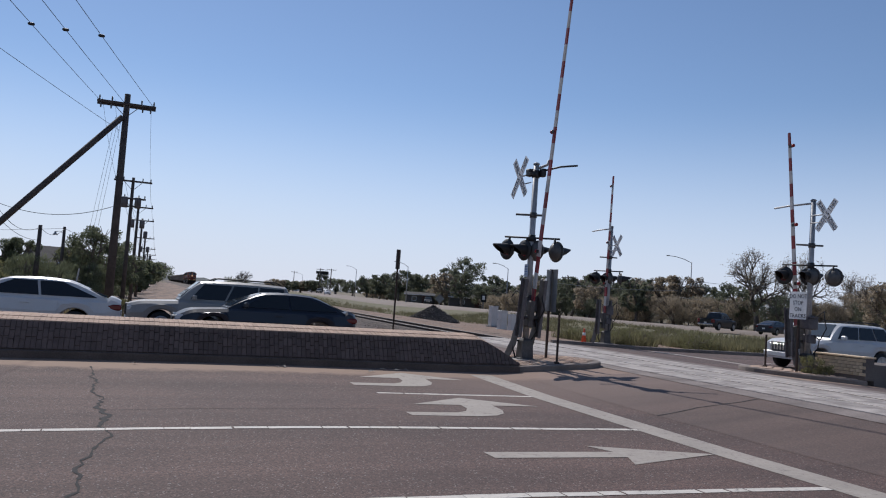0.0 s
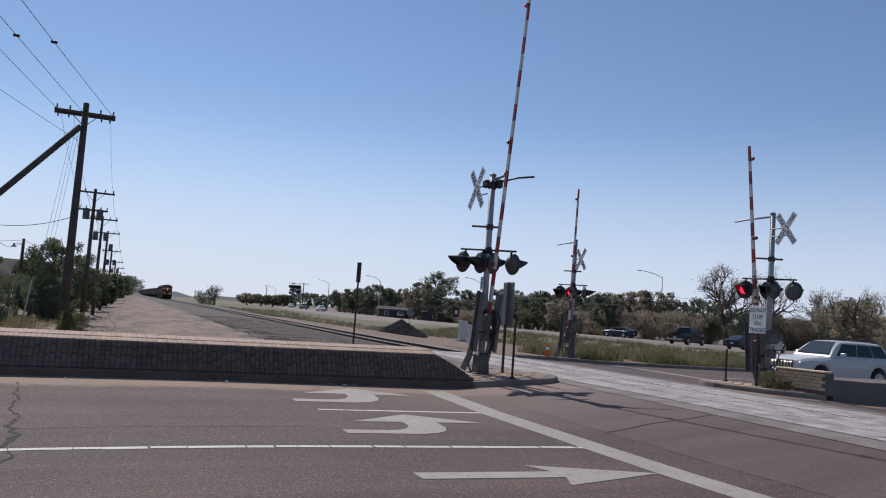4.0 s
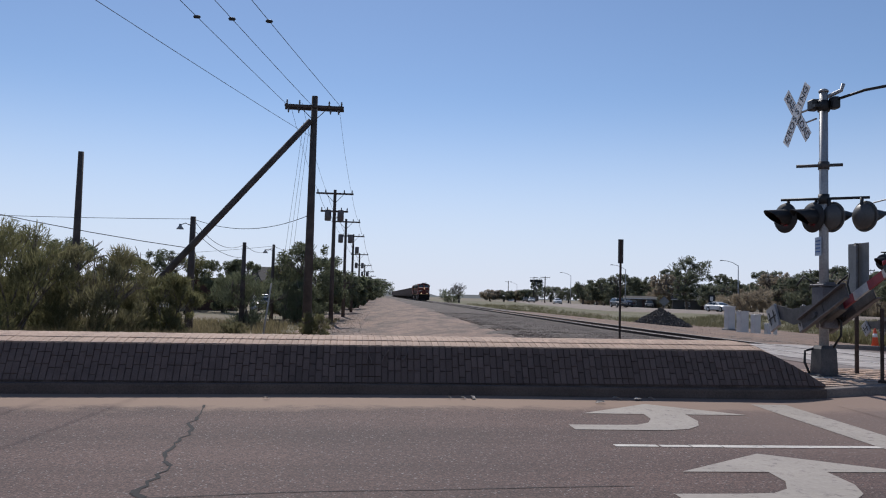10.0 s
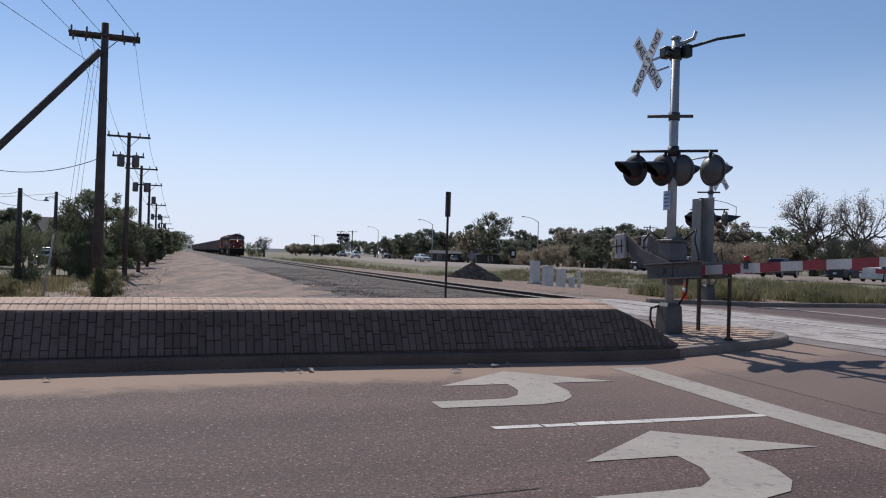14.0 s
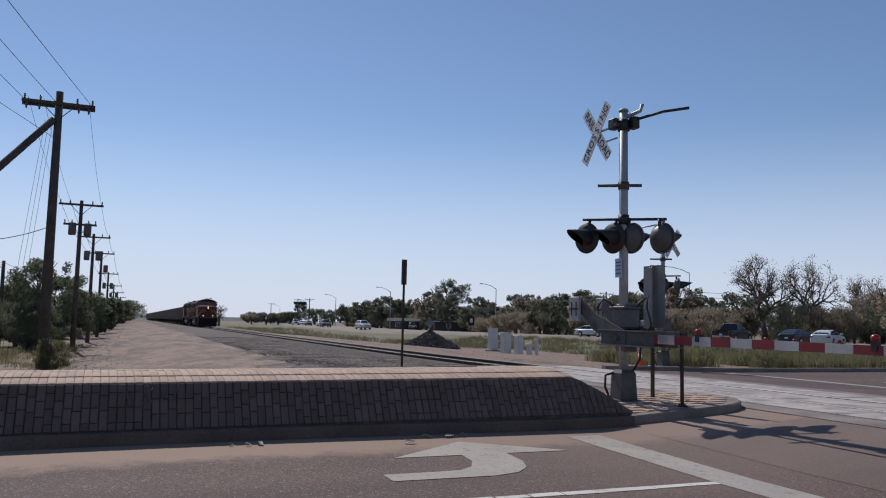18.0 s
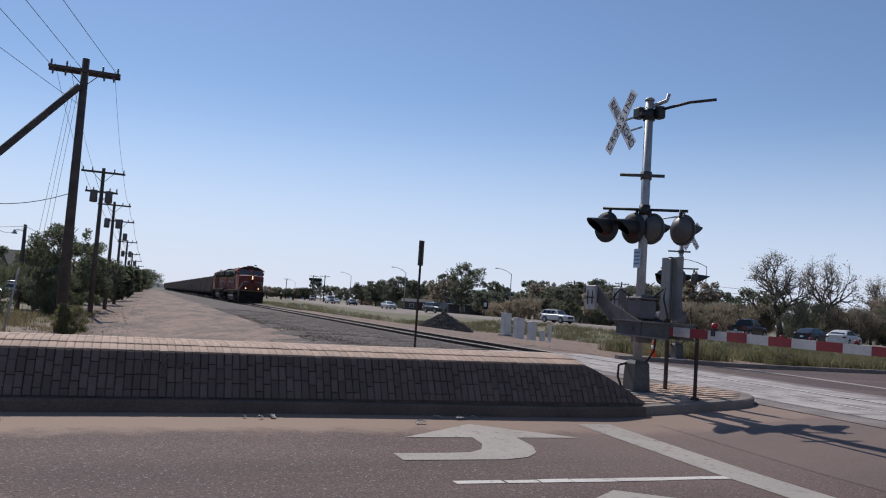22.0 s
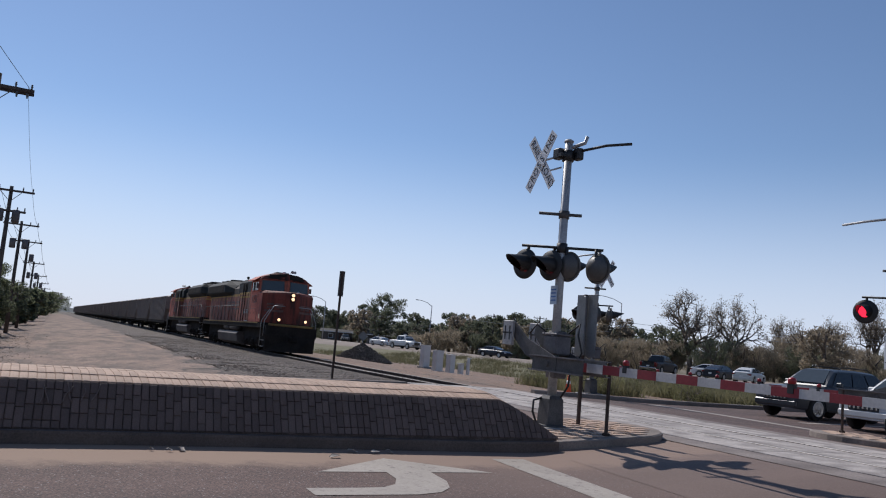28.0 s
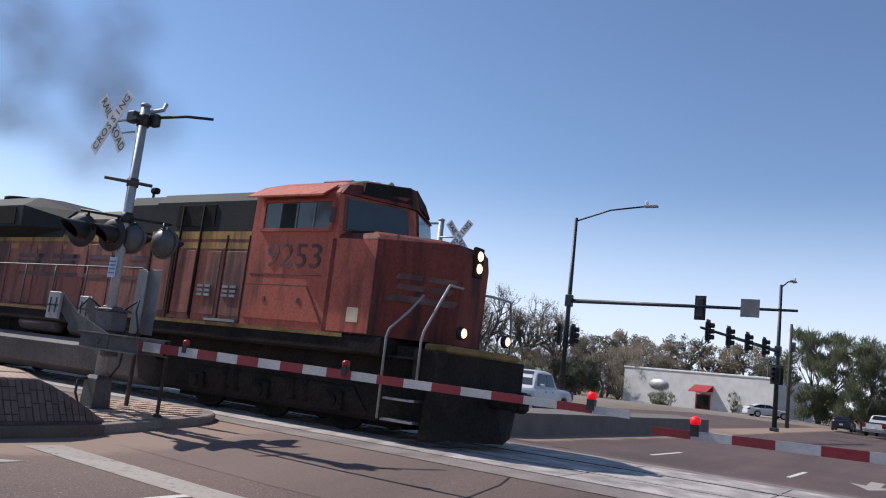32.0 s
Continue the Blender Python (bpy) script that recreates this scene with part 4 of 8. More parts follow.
for y in ys:
    r = []
    for o in off:
        px = track_x(y) + o
        g = ground_z(px, y)
        t = ease(7.6, 2.3, -o) if o < 0 else ease(4.2, 2.2, o)
        z = g + (rail_z(y) - 0.14 - g) * t + (0.03 * noise.noise(Vector((px * 2, y * 2, 0))) if abs(o) > 2 else 0)
        r.append((px + (0.9 * noise.noise(Vector((y * 0.35, o, 5))) if abs(o) > 4 else 0), y, z + (0.02 if 0.02 < t else -0.03)))
    rows.append(r)
bal.loft(rows, cap=False, smooth=True, close=False)
single("ballast", bal, BALLAST, "grey crushed-stone railway ballast", "ballast", "", "structure", False)
bs = Mesh()
for y0, y1 in ((-60, 1.4),):
    bs.loft([[(track_x(y) + o, y, rail_z(y) - 0.13 - 0.1 * max(0, abs(o) - 2)) for o in (-4, -2, 0, 2, 4)] for y in steps(y0, y1, 20)], cap=False, close=False)
single("ballast_south", bs, BALLAST, "grey crushed-stone railway ballast", "ballast", "", "structure", False)
sleeper = fixed(Mesh().box(0, 0, 0, 2.6, 0.23, 0.17, None, 0.015), "sleeper")
sleeper.materials.append(TIE)
track_bed = tagged(new("track_bed"), "dark timber sleepers under the rails", "sleepers", "", "structure")
for i in range(150):
    y = 31.2 + 0.56 * i
    p = part("sleeper", sleeper, TIE, track_bed)
    p.matrix_basis = pose(track_x(y), y, rail_z(y) - 0.21, 0, 0, -1.8 + rb.uniform(-0.6, 0.6))
st = Mesh()
rs = random.Random(3)
for i in range(17000):
    o = -rs.uniform(1.3, 7.0) if rs.random() < 0.85 else rs.uniform(1.3, 3.6)
    y = 30.6 + rs.random() ** 1.5 * 48
    px = track_x(y) + o
    t = ease(7.6, 2.3, -o) if o < 0 else ease(4.2, 2.2, o)
    z = ground_z(px, y) + (rail_z(y) - 0.14 - ground_z(px, y)) * t + 0.014
    s = rs.uniform(0.018, 0.04)
    q = pose(px, y, z, rs.uniform(-25, 25), rs.uniform(-25, 25), rs.uniform(0, 360))
    st.add([(s, 0, 0), (-s, 0.2 * s, 0), (0, s, 0), (0.1 * s, -s, 0), (0, 0, s * 0.6), (0, 0, -s * 0.6)], [(0, 2, 4), (2, 1, 4), (1, 3, 4), (3, 0, 4), (2, 0, 5), (1, 2, 5), (3, 1, 5), (0, 3, 5)], False, q)
single("ballast_stones", st, STONES, "loose grey ballast stones beside the rails", "stones", "", "stuff", False)

# rubble, clods and rags of bark along the poles and on the dirt road
CLOD = surface("tan_clod", (0.33, 0.255, 0.19), 0.95, second=(0.2, 0.16, 0.125), scale=1.5, fine=30, vary=0.45, bump=0.3)
rub = Mesh()
for i in range(4500):
    near, east = rs.random() < 0.45, i > 3200
    y = 31 + rs.random() ** 1.5 * 60
    px = (rs.gauss(-0.2, 1.0) if near else rs.uniform(-2, 0.6)) + 0.035 * (y - 30)
    if east:
        px, y = rs.uniform(16.8, 25.5), 30.4 + rs.random() ** 1.3 * 26
    s = rs.uniform(0.012, 0.035) * (1.5 if near else 1)
    q = pose(px, y, ground_z(px, y) + s * 0.25, rs.uniform(-25, 25), rs.uniform(-25, 25), rs.uniform(0, 360))
    rub.add([(s, 0, 0), (-s, 0.2 * s, 0), (0, s, 0), (0.1 * s, -s, 0), (0, 0, s * 0.45), (0, 0, -s * 0.45)], [(0, 2, 4), (2, 1, 4), (1, 3, 4), (3, 0, 4), (2, 0, 5), (1, 2, 5), (3, 1, 5), (0, 3, 5)], False, q)
single("rubble", rub, CLOD, "scattered stones and clods on the dirt road", "stones", "", "stuff", False)

# ---- highway beyond the tracks ----
HW = [(150, -60), (112, 5), (88, 45), (69, 82), (57, 120), (53, 160), (58, 220), (74, 320), (104, 480), (160, 760), (240, 1100)]


def along(path, s):
    """The place and direction s metres along a path."""
    for (x0, y0), (x1, y1) in zip(path, path[1:]):
        d = math.hypot(x1 - x0, y1 - y0)
        if s <= d or (x1, y1) == path[-1]:
            return x0 + (x1 - x0) * s / d, y0 + (y1 - y0) * s / d, math.atan2(y1 - y0, x1 - x0)
        s -= d


def smooth_path(path, n=6):
    out = []
    p = [path[0]] + path + [path[-1]]
    for i in range(1, len(p) - 2):
        for k in range(n):
            t = k / n
            out.append(tuple(0.5 * (2 * p[i][j] + (p[i + 1][j] - p[i - 1][j]) * t + (2 * p[i - 1][j] - 5 * p[i][j] + 4 * p[i + 1][j] - p[i + 2][j]) * t * t + (3 * p[i][j] - p[i - 1][j] - 3 * p[i + 1][j] + p[i + 2][j]) * t ** 3) for j in (0, 1)))
    return out + [path[-1]]


HWS = smooth_path(HW)
HIGHWAY_TONE = surface("highway_concrete", (0.24, 0.195, 0.16), 0.9, scale=0.2, fine=6, vary=0.2, bump=0.2)
hm = Mesh()
rings = []
for i, (px, py) in enumerate(HWS):
    a, b = HWS[max(0, i - 1)], HWS[min(len(HWS) - 1, i + 1)]
    d = Vector((b[0] - a[0], b[1] - a[1])).normalized()
    k = Vector((-d.y, d.x))
    rings.append([(px + k.x * o, py + k.y * o, ground_z(px + k.x * o, py + k.y * o) + z) for o, z in ((-9, -0.1), (-8, 0.22), (0, 0.3), (8, 0.22), (9, -0.1))])
hm.loft(rings, cap=False, smooth=True, close=False)
single("road_highway", hm, HIGHWAY_TONE, "pale concrete highway parallel to the railway", "road", "", "structure", False)
drape("road_junction", steps(48, 112, 30), steps(1.6, 29.6, 16), ASPHALT, 0.004, "asphalt road up to the highway junction")


# ---- crossing signals ----
def lamp_head(mast, x, y, z, az, back):
    """One flashing-light head that faces the compass angle az (0 is +y, 90 is +x). Returns the pieces of its lens."""
    q = pose(x, y, z, 0, 0, -az)
    head = part("lamp_head", Mesh().turn([(0.0, 0.03), (0.012, 0.10), (0.045, 0.17), (0.10, 0.225), (0.16, 0.25)], (0, -0.17, 0), (0, 1, 0), 24, q), back, mast)
    part("background", Mesh().turn([(0, 0.268), (0.012, 0.282), (0.028, 0.274), (0.028, 0.14)], (0, -0.012, 0), (0, 1, 0), 28, q), back, head, "round dark backing disc")
    hood = Mesh()
    rings = []
    for d, r in ((0.01, 0.165), (0.5, 0.115)):
        rings.append([(math.sin(a) * r, d - 0.36 * (1 - math.cos(a)) * d, math.cos(a) * r) for a in steps(-2.6, 2.6, 16)] + [(math.sin(a) * (r - 0.008), d - 0.36 * (1 - math.cos(a)) * d, math.cos(a) * (r - 0.008)) for a in steps(2.6, -2.6, 16)])
    hood.loft(rings, m=q)
    part("hood", hood, BLACK, head, "black visor over the lens")
    part("hanger", Mesh().rod((0, -0.07, 0.1), (0, -0.07, 0.34), 0.03, m=q), BLACK, head)
    me = fixed(Mesh().turn([(0, 0.02), (0.0, 0.145), (0.012, 0.14), (0.02, 0.02)], (0, 0, 0), (0, 1, 0), 20), "lens")
    lens = part("lens", me, RED_LENS, head, "red signal lens")
    # the far side of the lens carries the light
    o = len(me.polygons)
    bm = bmesh.new()
    bm.from_mesh(me)
    ring = [bm.verts.new((math.cos(a) * 0.138, -0.004, math.sin(a) * 0.138)) for a in steps(0, 2 * math.pi, 20)[:-1]]
    f = bm.faces.new(ring)
    f.material_index = 1
    bm.to_mesh(me)
    bm.free()
    me.materials.append(RED_FLASH)
    lens.matrix_basis = q @ pose(0, 0.05, 0)
    return lens, q @ pose(0, 0.05, 0)


def crossbuck(mast, x, y, z, k=1.0):
    """Two crossed white blades facing -x with their words."""
    base = pose(x, y, z, 90, 0, -90) @ Matrix.Diagonal((k, k, 1, 1))
    for ang, word, d in ((-52, "RAILROAD", 0.0), (52, "CROSSING", 0.014)):
        q = base @ pose(0, 0, d, 0, 0, ang)
        b = part("blade", Mesh().box(0, 0, 0, 1.28, 0.235, 0.012, q, 0.004), WHITE, mast, "white crossbuck blade")
        if word == "RAILROAD":
            writing("letter", "RAIL", 0.215, BLACK, b, q @ pose(-0.37, 0, 0.007))
            writing("letter", "ROAD", 0.215, BLACK, b, q @ pose(0.37, 0, 0.007))
        else:
            for i, ch in enumerate(word):
                writing("letter", ch, 0.215, BLACK, b, q @ pose(-0.525 + i * 0.15, 0, 0.007))
    part("bracket", Mesh().rod((x + 0.02, y, z + 0.03), (x + 0.02, y * 0.05, z + 0.03), 0.022).rod((x + 0.02, y, z - 0.2), (x + 0.02, y * 0.05, z - 0.2), 0.018), GALV, mast)


def gate_arm(mast, side, length):
    """The gate, pivoting at the mast: striped arm, three lamps, counterweights. Level along side * y; local origin at the pivot."""
    s = side
    gate = part("gate", Mesh().box(0.0, s * 0.1, 0, 0.16, 0.7, 0.2, None, 0.02).rod((-0.3, 0, 0), (0.32, 0, 0), 0.05), DARK_STEEL, mast, "pivoting gate with striped arm")
    for dx in (-0.24, 0.24):
        ch = part("channel", Mesh().box(dx, s * 0.25, 0, 0.02, 1.5, 0.24), DARK_STEEL, gate, "steel channel that clamps the arm")
        part("flange", Mesh().box(dx * 1.18, s * 0.25, 0.128, 0.08, 1.54, 0.02).box(dx * 1.18, s * 0.25, -0.128, 0.08, 1.54, 0.02), MOTOR_GREY, ch, "grey steel flange")
    n = int((length - 0.35) / 0.4064)
    step = (length - 0.35) / n
    for i in range(n):
        a = 0.35 + i * step
        h0, h1 = 0.155 - 0.07 * i / n, 0.155 - 0.07 * (i + 1) / n
        q = Mesh()
        q.loft([[(0.03 - 0.022, s * y, -h / 2), (0.03 + 0.022, s * y, -h / 2), (0.03 + 0.022, s * y, h / 2), (0.03 - 0.022, s * y, h / 2)] for y, h in ((a, h0), (a + step - 0.002, h1))])
        part("stripe", q, GATE_RED if i % 2 == 0 else GATE_WHITE, gate)
    for d in (1.75, 4.9 if length > 8 else 3.6, length - 0.45):
        lamp = part("gate_lamp", Mesh().turn([(0, 0.02), (0.015, 0.05), (0.06, 0.055), (0.085, 0.042), (0.095, 0.01)], (0.03, s * d, 0.10), (0, 0, 1), 12), RED_ON if d > 7.9 else RED_LAMP, gate, "small red lamp on the arm")
        part("clamp", Mesh().box(0.03, s * d, 0.05, 0.07, 0.09, 0.12), BLACK, lamp)
    for dx in (-0.26, 0.26):
        w = part("weight_arm", Mesh().slab([(dx, s * 0.25, -0.12), (dx, s * 0.25, 0.12), (dx, -s * 0.7, 0.42), (dx, -s * 1.2, 0.74), (dx, -s * 1.28, 0.5), (dx, -s * 0.75, 0.12)], (0.02, 0, 0)), DARK_STEEL, gate, "steel counterweight arm")
        part("counterweight", Mesh().box(dx * 1.15, -s * 1.3, 0.5, 0.06, 0.34, 0.46, None, 0.01), PLATE_GREY, w, "pale counterweight plate")
        part("slot", Mesh().box(dx * 1.15 - 0.034, -s * 1.22, 0.5, 0.006, 0.03, 0.26).box(dx * 1.15 - 0.034, -s * 1.38, 0.5, 0.006, 0.03, 0.26).box(dx * 1.15 - 0.034, -s * 1.3, 0.5, 0.006, 0.3, 0.03), BLACK, w)
    return gate


def crossing_mast(label, m, gate_side, heads, buck_y, top, length=9.0, bar_y=1.0, bar_az=125, pivot=(-0.17, 0.0), buck_z=4.93):
    mast = thing("crossing_signal", label, "crossing signal", "railway crossing signals", m)
    part("pole", Mesh().rod((0, 0, 0.5), (0, 0, 5.22), 0.085, 0.075, 16), GALV, mast, "silver steel mast")
    part("base", Mesh().loft([[(a * w, b * w, z) for a, b in ((-1, -1), (1, -1), (1, 1), (-1, 1))] for z, w in ((-0.05, 0.26), (0.04, 0.26), (0.05, 0.17), (0.5, 0.15), (0.56, 0.11))]), DARK_STEEL, mast, "square junction-box base")
    part("foundation", Mesh().box(0, 0, -0.06, 0.8, 0.8, 0.16, None, 0.02), CONCRETE, mast)
    part("conduit", Mesh().tube([(-0.2, 0.1, 0.0), (-0.28, 0.16, 0.25), (-0.26, 0.18, 0.45), (-0.14, 0.1, 0.5)], 0.022), BLACK, mast)
    part("cable", Mesh().tube([(0.1, -0.1, 0.5), (0.2, -0.2, 0.75), (0.16, -0.28, 1.0), (0.1, -0.12, 1.12)], 0.02), BLACK, mast)
    part("cap", Mesh().turn([(0, 0.09), (0.03, 0.09), (0.06, 0.05), (0.065, 0.01)], (0, 0, 5.22), (0, 0, 1), 12), GALV, mast)
    part("gate_mechanism", Mesh().box(0.08, 0.06, 1.46, 0.34, 0.42, 0.36, None, 0.03).box(0.08, 0.06, 1.655, 0.38, 0.46, 0.04, None, 0.01).box(0.08, 0.06, 1.69, 0.2, 0.3, 0.05, None, 0.02).box(0.06, 0, 1.0, 0.28, 0.28, 0.26, None, 0.02), MOTOR_GREY, mast, "grey gate motor housing")
    part("motor_cable", Mesh().tube([(0.2, -0.1, 1.68), (0.3, -0.3, 1.86), (0.2, -0.4, 1.66), (0.3, -0.4, 1.35), (0.18, -0.3, 1.0)], 0.018).tube([(-0.05, 0.22, 1.68), (-0.18, 0.36, 1.82), (-0.26, 0.46, 1.64)], 0.018), BLACK, mast, "loose black cable")
    u = Vector((math.sin(radians(bar_az)), math.cos(radians(bar_az)), 0))
    lo, hi = u * (heads[0][0] - 0.08), u * (heads[-1][0] + 0.08)
    part("light_bar", Mesh().rod((lo.x, lo.y, 3.24), (hi.x, hi.y, 3.24), 0.026).rod((0, 0, 3.14), (0, 0, 3.32), 0.1), BLACK, mast, "black cross bar that carries the lamps")
    part("step_bar", Mesh().rod((-0.42, 0.2, 3.85), (0.25, -0.2, 3.85), 0.03).rod((0, 0, 3.78), (0, 0, 3.92), 0.1), DARK_STEEL, mast)
    lenses = [lamp_head(mast, u.x * d, u.y * d, 2.9, az, back) for d, az, back in heads]
    crossbuck(mast, -0.14, buck_y, buck_z, 1.0 if top == "lamp" else 0.87)
    if top == "lamp":
        t = part("junction", Mesh().box(-0.12, 0.12, 5.0, 0.16, 0.2, 0.2, None, 0.02).box(0.14, -0.12, 5.0, 0.14, 0.18, 0.22, None, 0.02).box(0, 0, 4.96, 0.4, 0.12, 0.06).rod((0, 0, 4.86), (0, 0, 5.06), 0.11), BLACK, mast, "black junction box at the mast top")
        part("tube_arm", Mesh().tube([(0.1, -0.12, 5.04), (0.45, -0.55, 5.15), (0.74, -0.9, 5.17)], 0.026), BLACK, t, "bent tube arm")
        part("stub_arm", Mesh().tube([(0, 0.0, 5.1), (0.22, -0.2, 5.22), (0.25, -0.22, 5.34)], 0.035), GALV, t)
    else:
        part("tube_arm", Mesh().tube([(0, 0, 5.15), (0, bar_y, 5.15), (0, bar_y * 1.6, 5.12)], 0.03), GALV, mast)
    gate = gate_arm(mast, gate_side, length)
    gate.matrix_basis = pose(pivot[0], pivot[1], 1.12)
    return mast, gate, lenses


HEADS_W = [(-0.65, 254, BLACK), (-0.18, 258, BLACK), (0.14, 74, LAMP_BACK), (0.67, 77, LAMP_BACK)]
HEADS_E = [(-0.75, 252, BLACK), (-0.05, 252, BLACK), (0.05, 80, LAMP_BACK), (0.66, 74, LAMP_BACK)]
HEADS_F = [(-0.62, 244, BLACK), (-0.10, 244, BLACK), (0.06, 100, LAMP_BACK), (0.55, 118, LAMP_BACK)]
PIVOT_A, PIVOT_B, PIVOT_C, PIVOT_D = (-0.02, -0.2), (-0.17, 0.0), (-0.17, 0.28), (-0.02, 0.2)
mast_a, gate_a, lens_a = crossing_mast("silver railway crossing mast with gate, lamps and crossbuck on the median", pose(10.05, 19.4, ground_z(10.05, 19.4) + 0.12), -1, HEADS_W, 0.66, "lamp", 8.85, pivot=PIVOT_A)
mast_b, gate_b, lens_b = crossing_mast("silver railway crossing mast with gate beside the far kerb", pose(20.2, 31.3, ground_z(20.2, 31.3) + 0.1), -1, HEADS_F, -0.72, "plain", 6.6, bar_az=140, buck_z=4.34)
mast_c, gate_c, lens_c = crossing_mast("silver railway crossing mast with gate on the paved median nose", pose(19.45, 19.05, ground_z(19.45, 19.05) + 0.14), 1, HEADS_E, -0.66, "plain", 6.6, bar_az=146, pivot=PIVOT_C, buck_z=4.72)
mast_d, gate_d, lens_d = crossing_mast("silver railway crossing mast with gate beside the near kerb", pose(10.05, 0.9, ground_z(10.05, 0.9) + 0.12), 1, HEADS_W, 0.66, "plain", 9.0, pivot=PIVOT_D)

NOTICE = surface("notice_plate", (0.42, 0.5, 0.6), 0.5, vary=0.15, bump=0)
# pale notice with unreadable lines, on the first mast
pl = part("notice", Mesh().box(-0.11, 0.0, 2.36, 0.01, 0.2, 0.34, None, 0.003), NOTICE, mast_a, "small pale blue notice plate")
for i in range(4):
    part("text_bar", Mesh().box(-0.117, 0.0, 2.46 - 0.065 * i, 0.003, 0.15, 0.022), BLUE, pl)


def sign_post(name, label, m, size, height, material, back, words=(), facing=-1, post_r=0.03, thick=0.006, group=""):
    s = thing(name, label, "sign", group, m)
    part("post", Mesh().box(0, 0, height / 2, post_r * 2, post_r * 1.4, height), back, s, "steel post")
    w, h = size
    b = part("plate", Mesh().box(facing * 0.04, 0, height - h / 2, thick, w, h, None, 0.004), material, s)
    for i, word in enumerate(words):
        q = pose(facing * (0.04 + thick / 2 + 0.001), 0, height - 0.135 - i * 0.19, 90, 0, -90)
        writing("letter", word, 0.165, BLACK, b, q)
    return s


sign_post("crossing_sign", "white sign that reads do not stop on tracks", pose(18.4, 18.4, ground_z(18.4, 18.4) + 0.13), (0.64, 0.8), 2.34, WHITE, RUSTY, ("DO NOT", "STOP", "ON", "TRACKS"))
# the same kind of sign seen from behind, beside the first mast
sb = sign_post("crossing_sign", "grey back of a tall road sign on a dark post", pose(10.75, 19.5, ground_z(10.75, 19.5) + 0.13), (0.62, 1.15), 2.4, ALU, RUSTY, (), 1)
part("channel", Mesh().box(-0.012, 0, 1.82, 0.05, 0.09, 1.1, None, 0.008), ALU, sb, "folded steel stiffener")


def marker(label, m, h, r=0.022, blade=None, group="marker posts"):
    s = thing("marker_post", label, "post", group, m)
    part("post", Mesh().box(0, 0, h / 2, r * 2.2, r * 1.6, h), RUSTY, s)
    if blade:
        part("blade", Mesh().box(0.0, 0.0, h - blade[1] / 2, blade[0], 0.012, blade[1], None, 0.003), DARK_STEEL, s, "narrow dark plate")
    part("foot", Mesh().box(0, 0, 0.03, 0.1, 0.1, 0.06, None, 0.01), RUSTY, s)
    return s


marker("thin dark steel marker post in the paved median nose", pose(10.35, 18.2, ground_z(10.3, 18.2) + 0.13), 1.25)
marker("thin dark steel marker post in the paved median nose", pose(18.69, 19.95, ground_z(18.69, 19.95) + 0.13), 1.0)
marker("tall dark post with narrow plate beside the tracks", pose(10.3, 31.5, ground_z(10.3, 31.5)), 3.46 - ground_z(10.3, 31.5), 0.028, (0.18, 0.8))

# traffic cone by the far mast
cone = thing("traffic_cone", "orange traffic cone with white collar on bare soil", "traffic cone", "", pose(18.6, 30.5, ground_z(18.6, 30.5)))
part("foot", Mesh().box(0, 0, 0.02, 0.36, 0.36, 0.04, None, 0.01), ORANGE, cone)
part("body", Mesh().turn([(0.04, 0.13), (0.68, 0.035), (0.7, 0.02)], (0, 0, 0), (0, 0, 1), 16), ORANGE, cone)
part("collar", Mesh().turn([(0.4, 0.082), (0.52, 0.064)], (0, 0, 0), (0, 0, 1), 16), WHITE, cone, "white reflective collar")


# relay cabinets on their slabs
def cabinet(x, y, w, d, h, turn):
    c = thing("relay_cabinet", "pale grey metal relay cabinet on a concrete slab", "utility cabinet", "relay cabinets", pose(x, y, ground_z(x, y), 0, 0, turn))
    part("slab", Mesh().box(0, 0, 0.06, w + 0.25, d + 0.3, 0.2, None, 0.02), CONCRETE, c)
    part("body", Mesh().box(0, 0, 0.14 + h / 2, w, d, h, None, 0.03), BOX_GREY, c)
    part("roof", Mesh().box(0, 0, 0.16 + h, w + 0.08, d + 0.08, 0.05, None, 0.015), BOX_GREY, c)
    part("door", Mesh().box(-w / 2 - 0.012, 0, 0.16 + h / 2, 0.02, d * 0.82, h * 0.86, None, 0.008), BOX_GREY, c)
    part("handle", Mesh().box(-w / 2 - 0.035, d * 0.3, 0.16 + h / 2, 0.02, 0.03, 0.16), STEEL, c)


CABS = ((34.33, 73.5, 0.75, 0.6, 1.9), (31.36, 65.2, 0.7, 0.6, 1.6), (29.84, 60.2, 0.5, 0.5, 1.42), (30.62, 60.0, 0.32, 0.35, 0.84), (30.22, 58.2, 0.18, 0.2, 1.3))
for x, y, w, d, h in CABS:
    cabinet(x, y, w, d, h, 12)

# heap of stones
hp = Mesh()
rh = random.Random(8)
for i in range(2000):
    a, r = rh.uniform(0, 6.283), 2.2 * rh.random() ** 0.6
    px, py = 23.6 + r * math.cos(a), 62.0 + r * math.sin(a)
    z = ground_z(23.6, 62.0) + 1.4 * (1 - r / 2.2) * rh.uniform(0.75, 0.95)
    s = rh.uniform(0.035, 0.1)
    q = pose(px, py, z, rh.uniform(0, 360), rh.uniform(0, 360), 0)
    hp.add([(s, 0, 0), (-s, 0.2 * s, 0), (0, s, 0), (0.1 * s, -s, 0), (0, 0, s * 0.8), (0, 0, -s * 0.8)], [(0, 2, 4), (2, 1, 4), (1, 3, 4), (3, 0, 4), (2, 0, 5), (1, 2, 5), (3, 1, 5), (0, 3, 5)], False, q)
